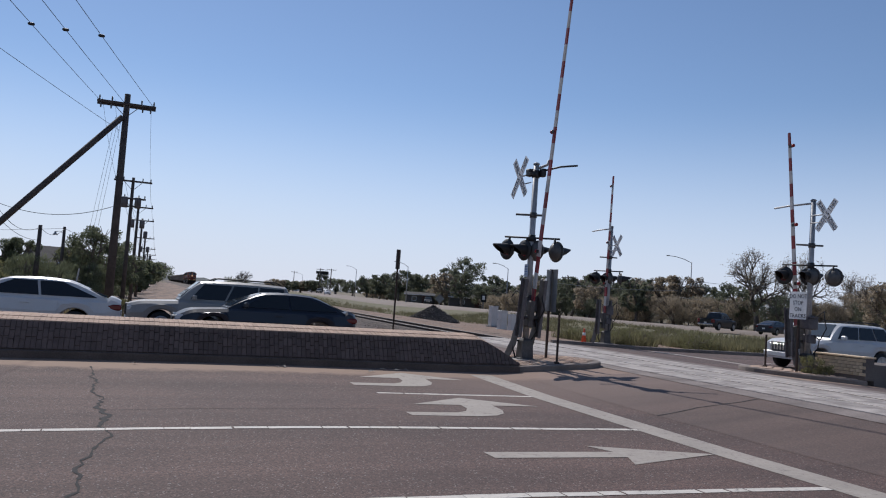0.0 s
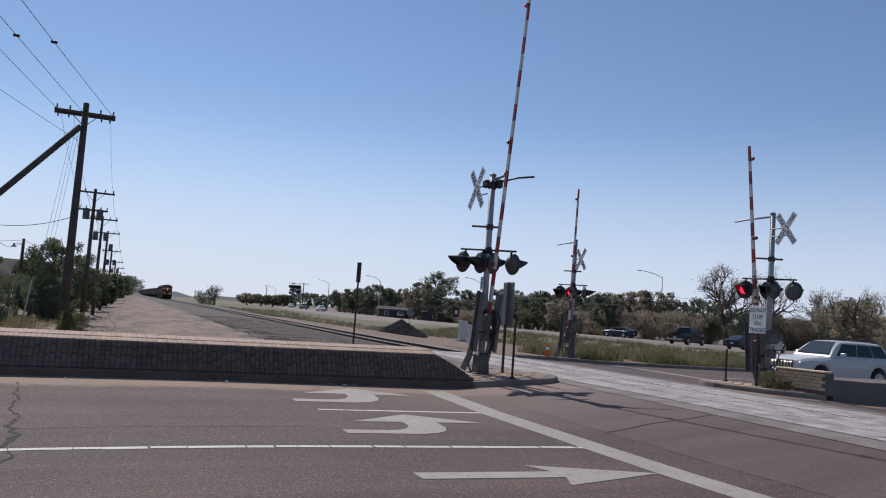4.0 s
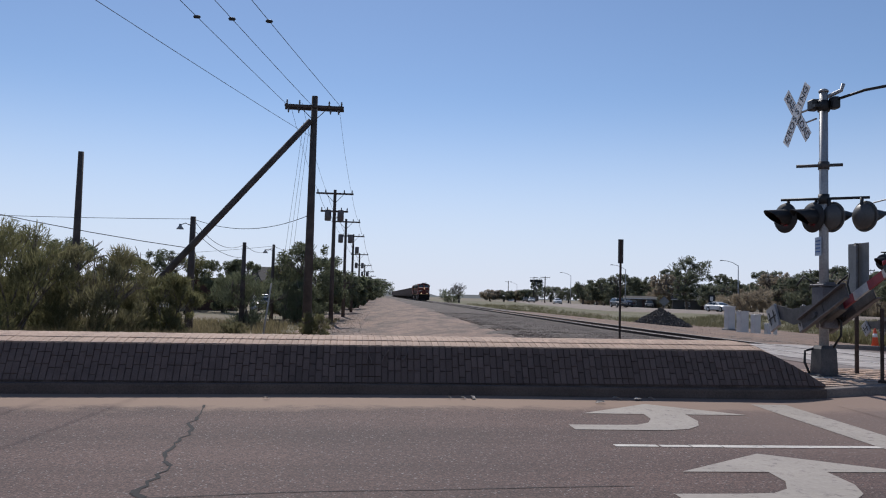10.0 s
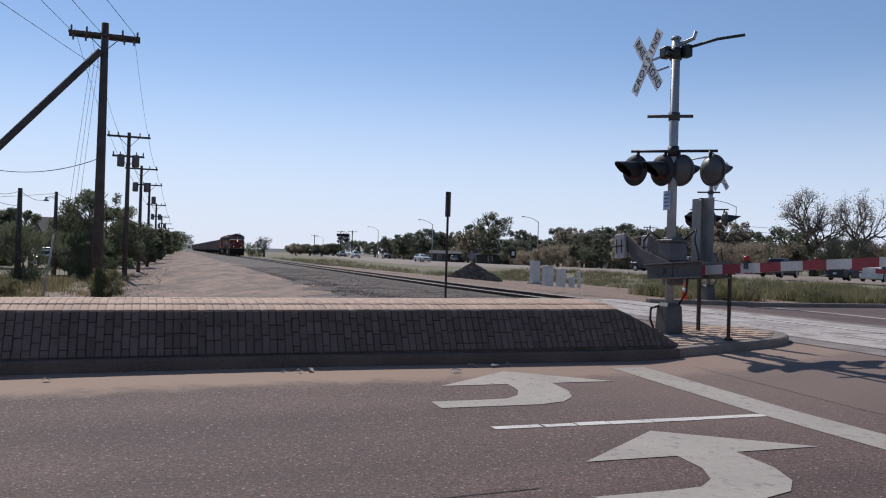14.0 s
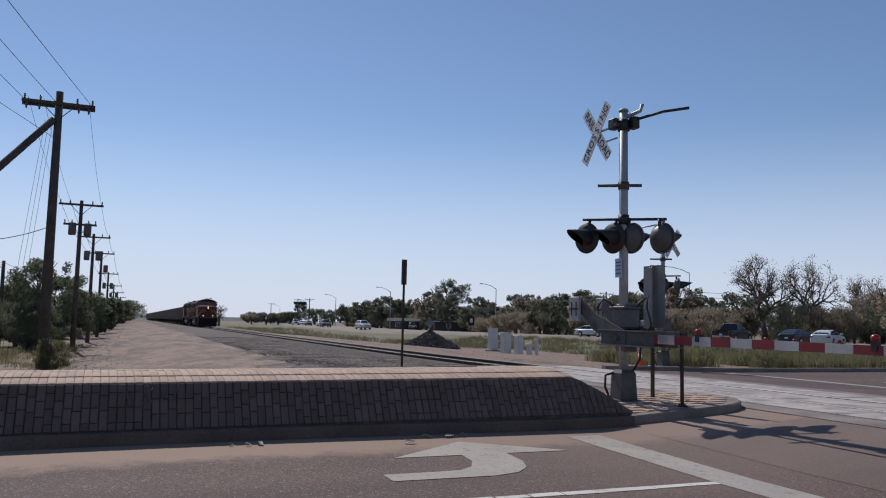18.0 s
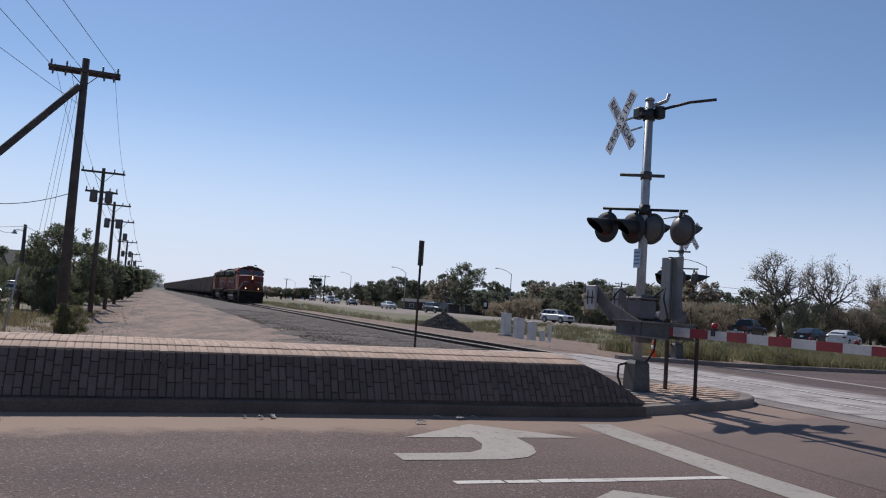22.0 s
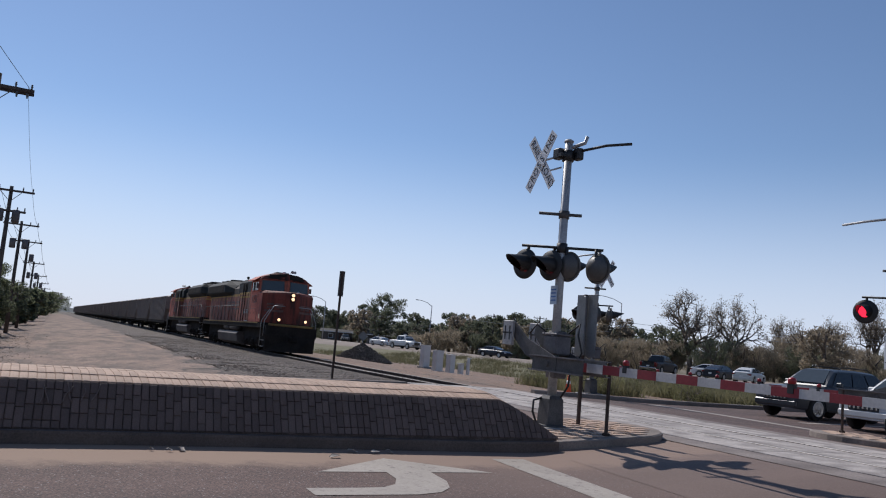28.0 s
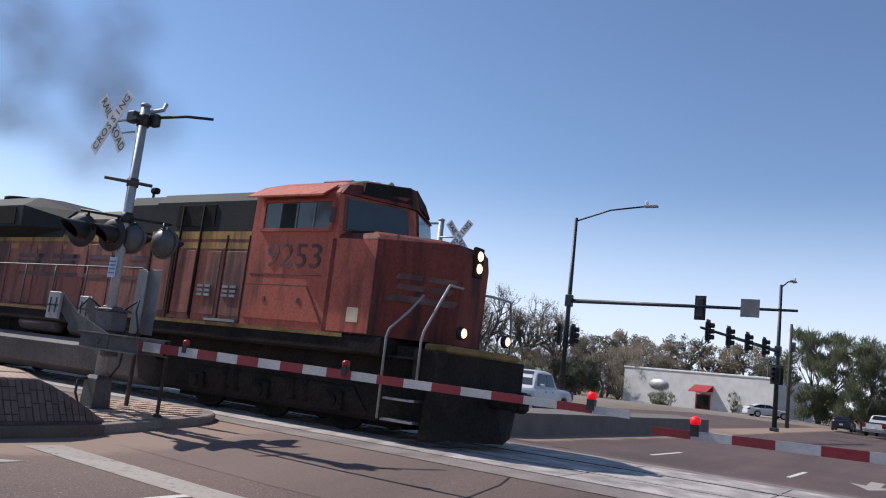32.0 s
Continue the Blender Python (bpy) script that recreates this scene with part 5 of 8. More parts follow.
hp.turn([(-0.5, 2.6), (-0.1, 2.1), (0.42, 1.3), (1.0, 0.42), (1.12, 0.05)], (23.6, 62.0, ground_z(23.6, 62.0)), (0, 0, 1), 14)
single("gravel_heap", hp, HEAP, "dark grey heap of gravel beside the tracks", "gravel heap", "", "stuff", False)


# ---- the train ----
def ring_x(y, pts):
    """A cross-section at y, mirrored: pts are (x, z) up the +x side."""
    return [(x, y, z) for x, z in pts] + [(-x, y, z) for x, z in reversed(pts)]


def wheelset(parent, y, r, gauge=0.755, name="wheelset"):
    w = part(name, Mesh().rod((-0.9, y, r), (0.9, y, r), 0.09, n=10), LOCO_UNDER, parent)
    for s in (-1, 1):
        part("wheel", Mesh().turn([(0, 0.05), (0.0, r), (0.10, r), (0.10, r * 0.86), (0.06, r * 0.8), (0.06, r * 0.3), (0.13, r * 0.25), (0.13, 0.05)], (s * (gauge - 0.05), y, r), (s, 0, 0), 24), LOCO_UNDER, w)


def truck(parent, y, axles, r):
    t = part("truck", Mesh().box(0, y, r + 0.05, 1.5, axles[-1] - axles[0] + 1.0, 0.3, None, 0.04), LOCO_UNDER, parent, "dark steel bogie")
    for s in (-1, 1):
        f = Mesh()
        a, b = axles[0] - 0.75, axles[-1] + 0.75
        f.slab([(s * 1.02, a, r - 0.12), (s * 1.02, a + 0.35, r + 0.28), (s * 1.02, b - 0.35, r + 0.28), (s * 1.02, b, r - 0.12), (s * 1.02, b - 0.5, r - 0.02), (s * 1.02, a + 0.5, r - 0.02)], (s * 0.12, 0, 0))
        part("side_frame", f, LOCO_UNDER, t)
        for ax in axles:
            part("axle_box", Mesh().box(s * 1.16, ax, r, 0.16, 0.42, 0.36, None, 0.04).turn([(0, 0.13), (0.05, 0.12), (0.06, 0.02)], (s * 1.24, ax, r), (s, 0, 0), 12), LOCO_UNDER, t)
        for ax, bx in zip(axles, axles[1:]):
            m = (ax + bx) / 2
            part("spring", Mesh().rod((s * 1.12, m - 0.16, r - 0.1), (s * 1.12, m - 0.16, r + 0.3), 0.09).rod((s * 1.12, m + 0.16, r - 0.1), (s * 1.12, m + 0.16, r + 0.3), 0.09), LOCO_UNDER, t)
    for ax in axles:
        wheelset(t, ax, r)
    return t


def locomotive(label):
    L = thing("locomotive", label, "locomotive", "train locomotives")
    # frame, platform, pilot
    part("frame", Mesh().box(0, 11.7, 1.55, 3.02, 19.6, 0.34, None, 0.04), LOCO_UNDER, L, "dark underframe with walkway")
    part("frame_stripe", Mesh().box(-1.52, 12.1, 1.68, 0.02, 18.6, 0.07).box(1.52, 12.1, 1.68, 0.02, 18.6, 0.07), DULL_YELLOW, L, "dull yellow sill stripe")
    part("underbody", Mesh().box(0, 4.9, 0.86, 2.2, 6.4, 1.2, None, 0.08).box(0, 4.9, 0.3, 1.3, 6.0, 0.3), LOCO_UNDER, L, "dark machinery under the frame")
    part("underbody", Mesh().box(0, 17.6, 0.86, 2.2, 6.6, 1.2, None, 0.08).box(0, 17.6, 0.3, 1.3, 6.0, 0.3), LOCO_UNDER, L, "dark machinery under the frame")
    pil = Mesh()
    pil.loft([[(-1.5, 0.72, 0.98), (1.5, 0.72, 0.98), (1.5, 0.72, 1.55), (-1.5, 0.72, 1.55)], [(-1.5, 1.2, 0.98), (1.5, 1.2, 0.98), (1.5, 1.2, 1.55), (-1.5, 1.2, 1.55)]])
    part("pilot", pil, LOCO_UNDER, L, "black front pilot plate")
    plow = Mesh()
    plow.loft([[(-1.45, 0.85, 0.12), (0, 0.2, 0.12), (1.45, 0.85, 0.12), (1.45, 1.0, 0.12), (-1.45, 1.0, 0.12)], [(-1.45, 0.72, 0.98), (0, 0.5, 0.98), (1.45, 0.72, 0.98), (1.45, 0.9, 0.98), (-1.45, 0.9, 0.98)]])
    part("snow_plow", plow, LOCO_UNDER, L, "black v-shaped plow")
    part("anticlimber", Mesh().box(0, 0.95, 1.62, 2.5, 0.5, 0.13, None, 0.03), DULL_YELLOW, L, "dull yellow front sill")
    part("coupler", Mesh().box(0, 0.4, 0.86, 0.34, 0.9, 0.3, None, 0.05).box(0.08, 0.0, 0.86, 0.3, 0.3, 0.36, None, 0.06), LOCO_UNDER, L)
    for s in (-1, 1):
        for z in (0.35, 0.7, 1.05, 1.4):
            part("step", Mesh().box(s * 1.36, 1.42, z, 0.3, 0.66, 0.035), STEEL if z < 1 else LOCO_UNDER, L, "steel ladder step")
        part("step_side", Mesh().box(s * 1.2, 1.42, 0.95, 0.03, 0.7, 1.3), LOCO_UNDER, L)
        part("front_handrail", Mesh().tube([(s * 1.52, 1.81, 0.35), (s * 1.52, 1.81, 1.72), (s * 1.5, 1.78, 1.86), (s * 1.36, 1.5, 2.2), (s * 1.2, 1.36, 2.5)], 0.024), STEEL, L, "bent pale handrail")
        part("front_handrail", Mesh().tube([(s * 1.52, 1.08, 0.95), (s * 1.52, 1.08, 1.7), (s * 1.5, 1.06, 1.86), (s * 1.25, 0.96, 2.4), (s * 1.08, 0.92, 2.7), (s * 0.5, 1.02, 2.72), (s * 0.4, 1.12, 2.72)], 0.024), STEEL, L, "bent pale handrail")
        dl = part("ditch_light", Mesh().turn([(0, 0.12), (0.08, 0.12), (0.09, 0.08)], (s * 0.78, 0.82, 1.92), (0, -1, 0), 14), BLACK, L)
        part("lens", Mesh().turn([(0, 0.085), (0.02, 0.07), (0.03, 0.01)], (s * 0.78, 0.73, 1.92), (0, -1, 0), 14), AMBER_ON, dl, "glowing ditch light")
    # nose: a wedge in plan, with a sloped top
    nose = Mesh()

    def plan(z, front, half, corner=2.3, back=3.2, w=1.5):
        return [(-w, back, z), (-w, corner, z), (-half, front, z), (half, front, z), (w, corner, z), (w, back, z)]

    nose.loft([plan(1.72, 1.12, 0.42, 2.2, 3.3, 1.52), plan(3.16, 1.08, 0.42, 2.18, 3.3, 1.52), plan(3.42, 1.12, 0.42, 2.2, 3.3, 1.52), plan(3.52, 1.22, 0.43, 2.3, 3.3, 1.46), plan(3.6, 1.6, 0.45, 2.5, 3.3, 1.3)])
    nose_ob = part("nose", nose, LOCO_ORANGE_SHADED, L, "orange wedge-shaped nose")
    part("headlight_housing", Mesh().box(0, 1.08, 3.27, 0.3, 0.08, 0.56, None, 0.04), LOCO_UNDER, nose_ob)
    for z in (3.16, 3.39):
        part("headlight", Mesh().turn([(0, 0.095), (0.02, 0.08), (0.03, 0.02)], (0, 1.035, z), (0, -1, 0), 16), LENS_ON, nose_ob, "glowing headlight")
    # emblem as plain dark bars on both slanted faces of the nose
    for s in (-1, 1):
        part("nose_seam", Mesh().box(s * 1.525, 2.24, 2.6, 0.012, 0.02, 1.7).box(s * 1.3, 1.98, 3.5, 0.03, 0.03, 0.1), LOCO_MARK, nose_ob, "dark panel seam")
        # thin added skin keeps the nose side in the unshaded cab orange
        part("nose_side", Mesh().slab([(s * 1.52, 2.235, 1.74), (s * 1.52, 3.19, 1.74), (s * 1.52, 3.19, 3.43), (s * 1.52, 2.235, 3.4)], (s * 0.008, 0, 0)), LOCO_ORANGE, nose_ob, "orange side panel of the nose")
        part("sand_hatch", Mesh().slab([(s * 1.1, 2.5, 3.56), (s * 1.4, 2.5, 3.5), (s * 1.4, 3.0, 3.5), (s * 1.1, 3.0, 3.56)], (0, 0, 0.08)), LOCO_UNDER, nose_ob, "dark hatch on the nose top")
        d = Vector((s * 1.1, 1.08, 0)).normalized()
        nn = Vector((s * 1.08, -1.1, 0)).normalized() * 0.006
        for a, e, z, h in ((0.15, 0.66, 2.76, 0.10), (0.2, 0.6, 2.58, 0.10), (0.76, 1.22, 2.76, 0.10), (0.7, 1.2, 2.58, 0.10), (0.1, 1.36, 2.36, 0.12)):
            o = Vector((s * 0.42, 1.09, 0)) + nn
            q = [o + d * a + Vector((0, 0, z)), o + d * e + Vector((0, 0, z)), o + d * (e - 0.05) + Vector((0, 0, z + h)), o + d * (a - 0.05) + Vector((0, 0, z + h))]
            part("emblem_bar", Mesh().slab(q, nn), LOCO_MARK, nose_ob, "dark bar of the nose emblem")
    # cab: wedge front with slanted windshields
    cab = Mesh()
    cab.loft([plan(1.72, 2.75, 0.1, 3.2, 5.45, 1.518), plan(3.46, 2.56, 0.1, 3.18, 5.45, 1.518), plan(4.3, 2.7, 0.1, 3.3, 5.45, 1.5), plan(4.52, 2.85, 0.1, 3.42, 5.45, 1.25), plan(4.72, 3.05, 0.1, 3.6, 5.45, 0.72)])
    cab_ob = part("cab", cab, LOCO_ORANGE, L, "orange driver's cab")
    for s in (-1, 1):
        def face(u, z):
            k = (z - 3.5) / 0.7
            c, e = Vector((s * 0.1, 2.566 + 0.117 * k, z)), Vector((s * (1.518 - 0.015 * k), 3.186 + 0.1 * k, z))
            return c + (e - c) * u + Vector((-s * -0.006, -0.016, 0.004))
        part("windshield_surround", Mesh().slab([face(0.03, 3.58), face(0.95, 3.58), face(0.92, 4.24), face(0.04, 4.26)], (0, -0.006, 0.002)), LOCO_MARK, cab_ob, "dark gasket round the cab windows")
        part("windshield", Mesh().slab([face(0.06, 3.62), face(0.92, 3.62), face(0.89, 4.19), face(0.07, 4.22)], (0, -0.022, 0.006)), CAB_GLASS, cab_ob, "dark cab windshield")
        part("side_window", Mesh().box(s * 1.51, 4.27, 3.86, 0.04, 1.7, 0.52, None, 0.006), CAB_GLASS, cab_ob, "cab side window")
        part("window_bar", Mesh().box(s * 1.535, 4.27, 3.58, 0.04, 1.86, 0.06).box(s * 1.535, 3.38, 3.86, 0.04, 0.07, 0.6).box(s * 1.535, 5.16, 3.86, 0.04, 0.07, 0.6).box(s * 1.535, 4.27, 4.15, 0.04, 1.86, 0.06), LOCO_ORANGE, cab_ob, "orange window frame")
        part("sash", Mesh().box(s * 1.536, 3.82, 3.86, 0.02, 0.035, 0.5).box(s * 1.536, 4.27, 3.86, 0.02, 0.04, 0.5).box(s * 1.536, 4.7, 3.86, 0.02, 0.035, 0.5), ALU, cab_ob, "pale sliding-window sash")
        part("blind", Mesh().box(s * 1.532, 4.48, 3.86, 0.006, 0.36, 0.48), LOCO_BLACK, cab_ob, "dark open half of the window")
        aw = [(s * 1.34, 3.5, 4.46), (s * 1.34, 5.42, 4.46), (s * 1.78, 5.44, 4.18), (s * 1.78, 3.46, 4.18)]
        part("sun_awning", Mesh().slab(aw, (0, 0, 0.035)), LOCO_ORANGE, cab_ob, "orange awning over the side window")
        part("cab_hatch", Mesh().slab([(s * 1.519, 5.38, 1.86), (s * 1.519, 5.38, 2.5), (s * 1.519, 3.8, 2.5), (s * 1.519, 3.36, 1.86)], (s * 0.014, 0, 0)), LOCO_ORANGE, cab_ob)
        part("hatch_bolt", Mesh().box(s * 1.535, 4.85, 2.24, 0.02, 0.07, 0.09).box(s * 1.535, 3.95, 2.24, 0.02, 0.07, 0.09), LOCO_MARK, cab_ob)
        part("seam", Mesh().box(s * 1.521, 4.6, 2.515, 0.012, 1.64, 0.02).box(s * 1.521, 4.4, 2.72, 0.01, 1.9, 0.014).slab([(s * 1.52, 3.79, 2.51), (s * 1.52, 3.35, 1.86), (s * 1.52, 3.33, 1.86), (s * 1.52, 3.77, 2.51)], (s * 0.014, 0, 0)), LOCO_MARK, cab_ob, "dark panel seam")
        q = pose(s * 1.53, 4.21, 3.06, 90, 0, 90 if s > 0 else -90) @ Matrix.Diagonal((1.12, 1, 1, 1))
        writing("number_figure", "9253", 0.66, LOCO_MARK, cab_ob, q, 0.004)
        part("data_plate", Mesh().box(s * 1.526, 2.62, 2.05, 0.012, 0.26, 0.26), YBRICK, cab_ob, "small pale plate")
        part("mirror", Mesh().box(s * 1.62, 3.3, 3.85, 0.14, 0.03, 0.3, None, 0.01), LOCO_MARK, cab_ob)
        part("number_board", Mesh().slab([(s * 0.1, 2.72, 4.36), (s * 1.12, 3.14, 4.34), (s * 1.0, 3.2, 4.6), (s * 0.1, 2.8, 4.7)], (0, -0.09, 0.01)), LOCO_UNDER, cab_ob, "black number board")
    # the brow takes the same orange with front shade in its colour
    part("cab_brow", Mesh().loft([plan(4.29, 2.62, 0.1, 3.24, 3.5, 1.49), plan(4.5, 2.66, 0.1, 3.28, 3.6, 1.28), plan(4.7, 2.72, 0.1, 3.3, 3.7, 0.8)]), LOCO_ORANGE_SHADED, cab_ob, "brow over the cab windows in orange darkened for front shade")
    part("roof_unit", Mesh().box(0, 4.4, 4.78, 0.8, 0.8, 0.16, None, 0.03), LOCO_TANK, cab_ob, "roof air-conditioner")
    part("horn", Mesh().turn([(0, 0.03), (0.3, 0.04), (0.42, 0.10)], (0.5, 4.1, 4.9), (0, -1, 0.05), 10).turn([(0, 0.03), (0.24, 0.04), (0.34, 0.09)], (0.68, 4.1, 4.9), (0, -1, 0.05), 10), STEEL, cab_ob)
    part("bell", Mesh().turn([(0, 0.13), (0.03, 0.12), (0.16, 0.07), (0.2, 0.02)], (0.55, 2.1, 3.5), (0, 0, 1), 12), STEEL, cab_ob)
    part("antenna", Mesh().turn([(0, 0.12), (0.1, 0.1), (0.12, 0.02)], (0, 3.7, 4.78), (0, 0, 1), 12), WHITE, cab_ob)
    # hood behind the cab: orange below, yellow line, black above
    wide, narrow = 8.55, 1.12
    hood = part("hood", Mesh().loft([ring_x(5.45, [(1.5, 1.72), (1.5, 3.5)]), ring_x(wide, [(1.5, 1.72), (1.5, 3.5)])]).loft([ring_x(wide, [(narrow, 1.72), (narrow, 3.5)]), ring_x(21.4, [(narrow, 1.72), (narrow, 3.5)])]), LOCO_HOOD, L, "long grimy orange engine hood")
    for z0, z1 in ((3.2, 3.33), (3.4, 3.56)):
        part("hood_stripe", Mesh().loft([ring_x(5.46, [(1.51, z0), (1.51, z1)]), ring_x(wide + 0.01, [(1.51, z0), (1.51, z1)])]).loft([ring_x(wide, [(narrow + 0.01, z0), (narrow + 0.01, z1)]), ring_x(21.41, [(narrow + 0.01, z0), (narrow + 0.01, z1)])]), LOCO_YELLOW, L, "yellow stripe along the hood")
    upper = [(1.5, 3.56), (1.5, 4.2), (1.3, 4.42), (0.6, 4.5)]
    upper_end = [(1.36, 3.56), (1.36, 4.2), (1.2, 4.42), (0.6, 4.5)]
    part("blower_housing", Mesh().loft([ring_x(5.47, upper), ring_x(wide, upper)]).loft([ring_x(wide, upper_end), ring_x(9.8, upper_end)]), LOCO_BLACK, L, "black upper equipment housing")
    up2 = [(1.12, 3.56), (1.12, 3.95), (0.85, 4.2), (0.4, 4.24)]
    part("engine_hood_top", Mesh().loft([ring_x(9.8, up2), ring_x(14.2, up2)]), HOOD_TOP, L, "dusty brown rounded hood top")
    for u in (-0.9, 0.9):
        part("roof_light", Mesh().rod((u, 9.6, 4.4), (u, 9.6, 4.62), 0.03).box(u, 9.55, 4.66, 0.16, 0.2, 0.14, None, 0.03), LOCO_UNDER, L)
    part("exhaust_stack", Mesh().box(0, 10.4, 4.3, 0.5, 0.9, 0.26, None, 0.04), LOCO_UNDER, L)
    rad = [(1.14, 3.5), (1.55, 3.72), (1.56, 4.26), (1.2, 4.54), (0.5, 4.6)]
    rad0 = [(1.13, 3.5), (1.14, 3.72), (1.14, 3.98), (0.9, 4.22), (0.4, 4.26)]
    part("radiator_housing", Mesh().loft([ring_x(12.6, rad0), ring_x(13.9, rad), ring_x(20.9, rad), ring_x(21.5, rad0)]), LOCO_BLACK, L, "flared black radiator housing")
    for s in (-1, 1):
        part("radiator_grille", Mesh().box(s * 1.565, 17.4, 4.0, 0.02, 6.4, 0.44), LOCO_UNDER, L)
        for y in (9.1, 9.95, 10.9, 11.9, 13.0, 14.1, 15.4, 16.7, 18.0, 19.3, 20.5):
            part("hood_door", Mesh().box(s * 1.13, y, 2.55, 0.025, 0.92, 1.55, None, 0.01), LOCO_HOOD, L)
        for y in (5.8, 6.55, 7.32, 8.1):
            part("cabinet_door", Mesh().box(s * 1.505, y, 2.5, 0.025, 0.6, 1.3, None, 0.01), LOCO_HOOD, L)
        for y in (5.47, 6.12, 6.95, 7.72, 8.5):
            part("door_seam", Mesh().box(s * 1.512, y, 2.6, 0.02, 0.045, 1.75), LOCO_UNDER, L)
        part("blower_grille", Mesh().box(s * 1.505, 7.2, 3.9, 0.03, 1.2, 0.46, None, 0.01), LOCO_UNDER, L)
        part("sill_plate", Mesh().box(s * 1.53, 6.0, 1.76, 0.03, 0.9, 0.05), STEEL, L, "pale step plate on the sill")
        part("lift_bar", Mesh().rod((s * 1.53, 6.95, 1.8), (s * 1.53, 6.95, 4.1), 0.025, n=6).rod((s * 1.53, 7.6, 1.8), (s * 1.53, 7.6, 4.1), 0.025, n=6), LOCO_UNDER, L)
        for y in (5.85, 6.6):
            for k in range(3):
                part("louver", Mesh().box(s * 1.53, y - 0.11, 2.25 + 0.09 * k, 0.025, 0.17, 0.05).box(s * 1.53, y + 0.11, 2.25 + 0.09 * k, 0.025, 0.17, 0.05), STEEL, L, "small pale louver")
        # logo on the hood as plain dark bars
        for i in range(4):
            a = 9.2 + i * 1.55
            part("logo_bar", Mesh().box(s * 1.146, a, 3.02, 0.012, 1.15, 0.1).box(s * 1.146, a + 0.06, 2.86, 0.012, 1.05, 0.09).box(s * 1.146, a - 0.42, 2.94, 0.012, 0.2, 0.26), LOCO_MARK, L, "dark bar of the side logo")
        part("logo_line", Mesh().box(s * 1.146, 11.5, 2.56, 0.012, 5.6, 0.09), LOCO_MARK, L, "dark bar of the side logo")
        # handrail along the walkway
        hr = part("walkway_handrail", Mesh().tube([(s * 1.46, 8.65, 1.75), (s * 1.46, 8.65, 2.68), (s * 1.46, 8.75, 2.75), (s * 1.46, 21.5, 2.75), (s * 1.46, 22.0, 2.2), (s * 1.46, 22.1, 1.2)], 0.02), RAILING, L, "long grimy handrail")
        for y in (9.6, 10.8, 12.1, 13.4, 14.7, 16.0, 17.3, 18.6, 19.9, 21.2):
            part("stanchion", Mesh().rod((s * 1.46, y, 1.7), (s * 1.46, y, 2.75), 0.018, n=6), RAILING, hr)
        part("air_tank", Mesh().turn([(0, 0.05), (0.04, 0.16), (0.12, 0.2), (2.3, 0.2), (2.38, 0.16), (2.42, 0.05)], (s * 1.26, 8.9, 1.32), (0, 1, 0), 14).turn([(0, 0.05), (0.04, 0.16), (0.12, 0.2), (1.6, 0.2), (1.68, 0.16), (1.72, 0.05)], (s * 1.26, 11.7, 1.32), (0, 1, 0), 14), AIR_TANK, L, "brown-black air reservoir")
        for i in range(4):
            part("step", Mesh().box(s * 1.32, 21.9, 0.42 + i * 0.3, 0.42, 0.28, 0.03), STEEL, L)
    for y in (16.4, 18.1, 19.8):
        part("fan", Mesh().turn([(0, 0.72), (0.1, 0.72), (0.12, 0.6), (0.12, 0.05)], (0, y, 4.68), (0, 0, 1), 20), LOCO_UNDER, L)
    # added dark block that closes the daylight gaps round the fuel tank
    part("gap_block", Mesh().box(0, 11.4, 1.12, 2.1, 6.6, 0.6, None, 0.03), LOCO_UNDER, L)
    part("fuel_tank", Mesh().loft([ring_x(8.4, [(1.0, 0.22), (1.4, 0.4), (1.52, 0.9), (1.4, 1.06)]), ring_x(15.0, [(1.0, 0.22), (1.4, 0.4), (1.52, 0.9), (1.4, 1.06)])]), LOCO_TANK, L, "large grey fuel tank")
    truck(L, 5.0, [3.1, 4.95, 6.8], 0.52)
    truck(L, 17.6, [15.8, 17.65, 19.5], 0.52)
    part("rear_plate", Mesh().box(0, 21.7, 1.3, 3.0, 0.12, 0.9, None, 0.02), LOCO_UNDER, L)
    part("rear_coupler", Mesh().box(0, 22.1, 0.86, 0.34, 0.9, 0.3, None, 0.05), RUSTY, L)
    return L


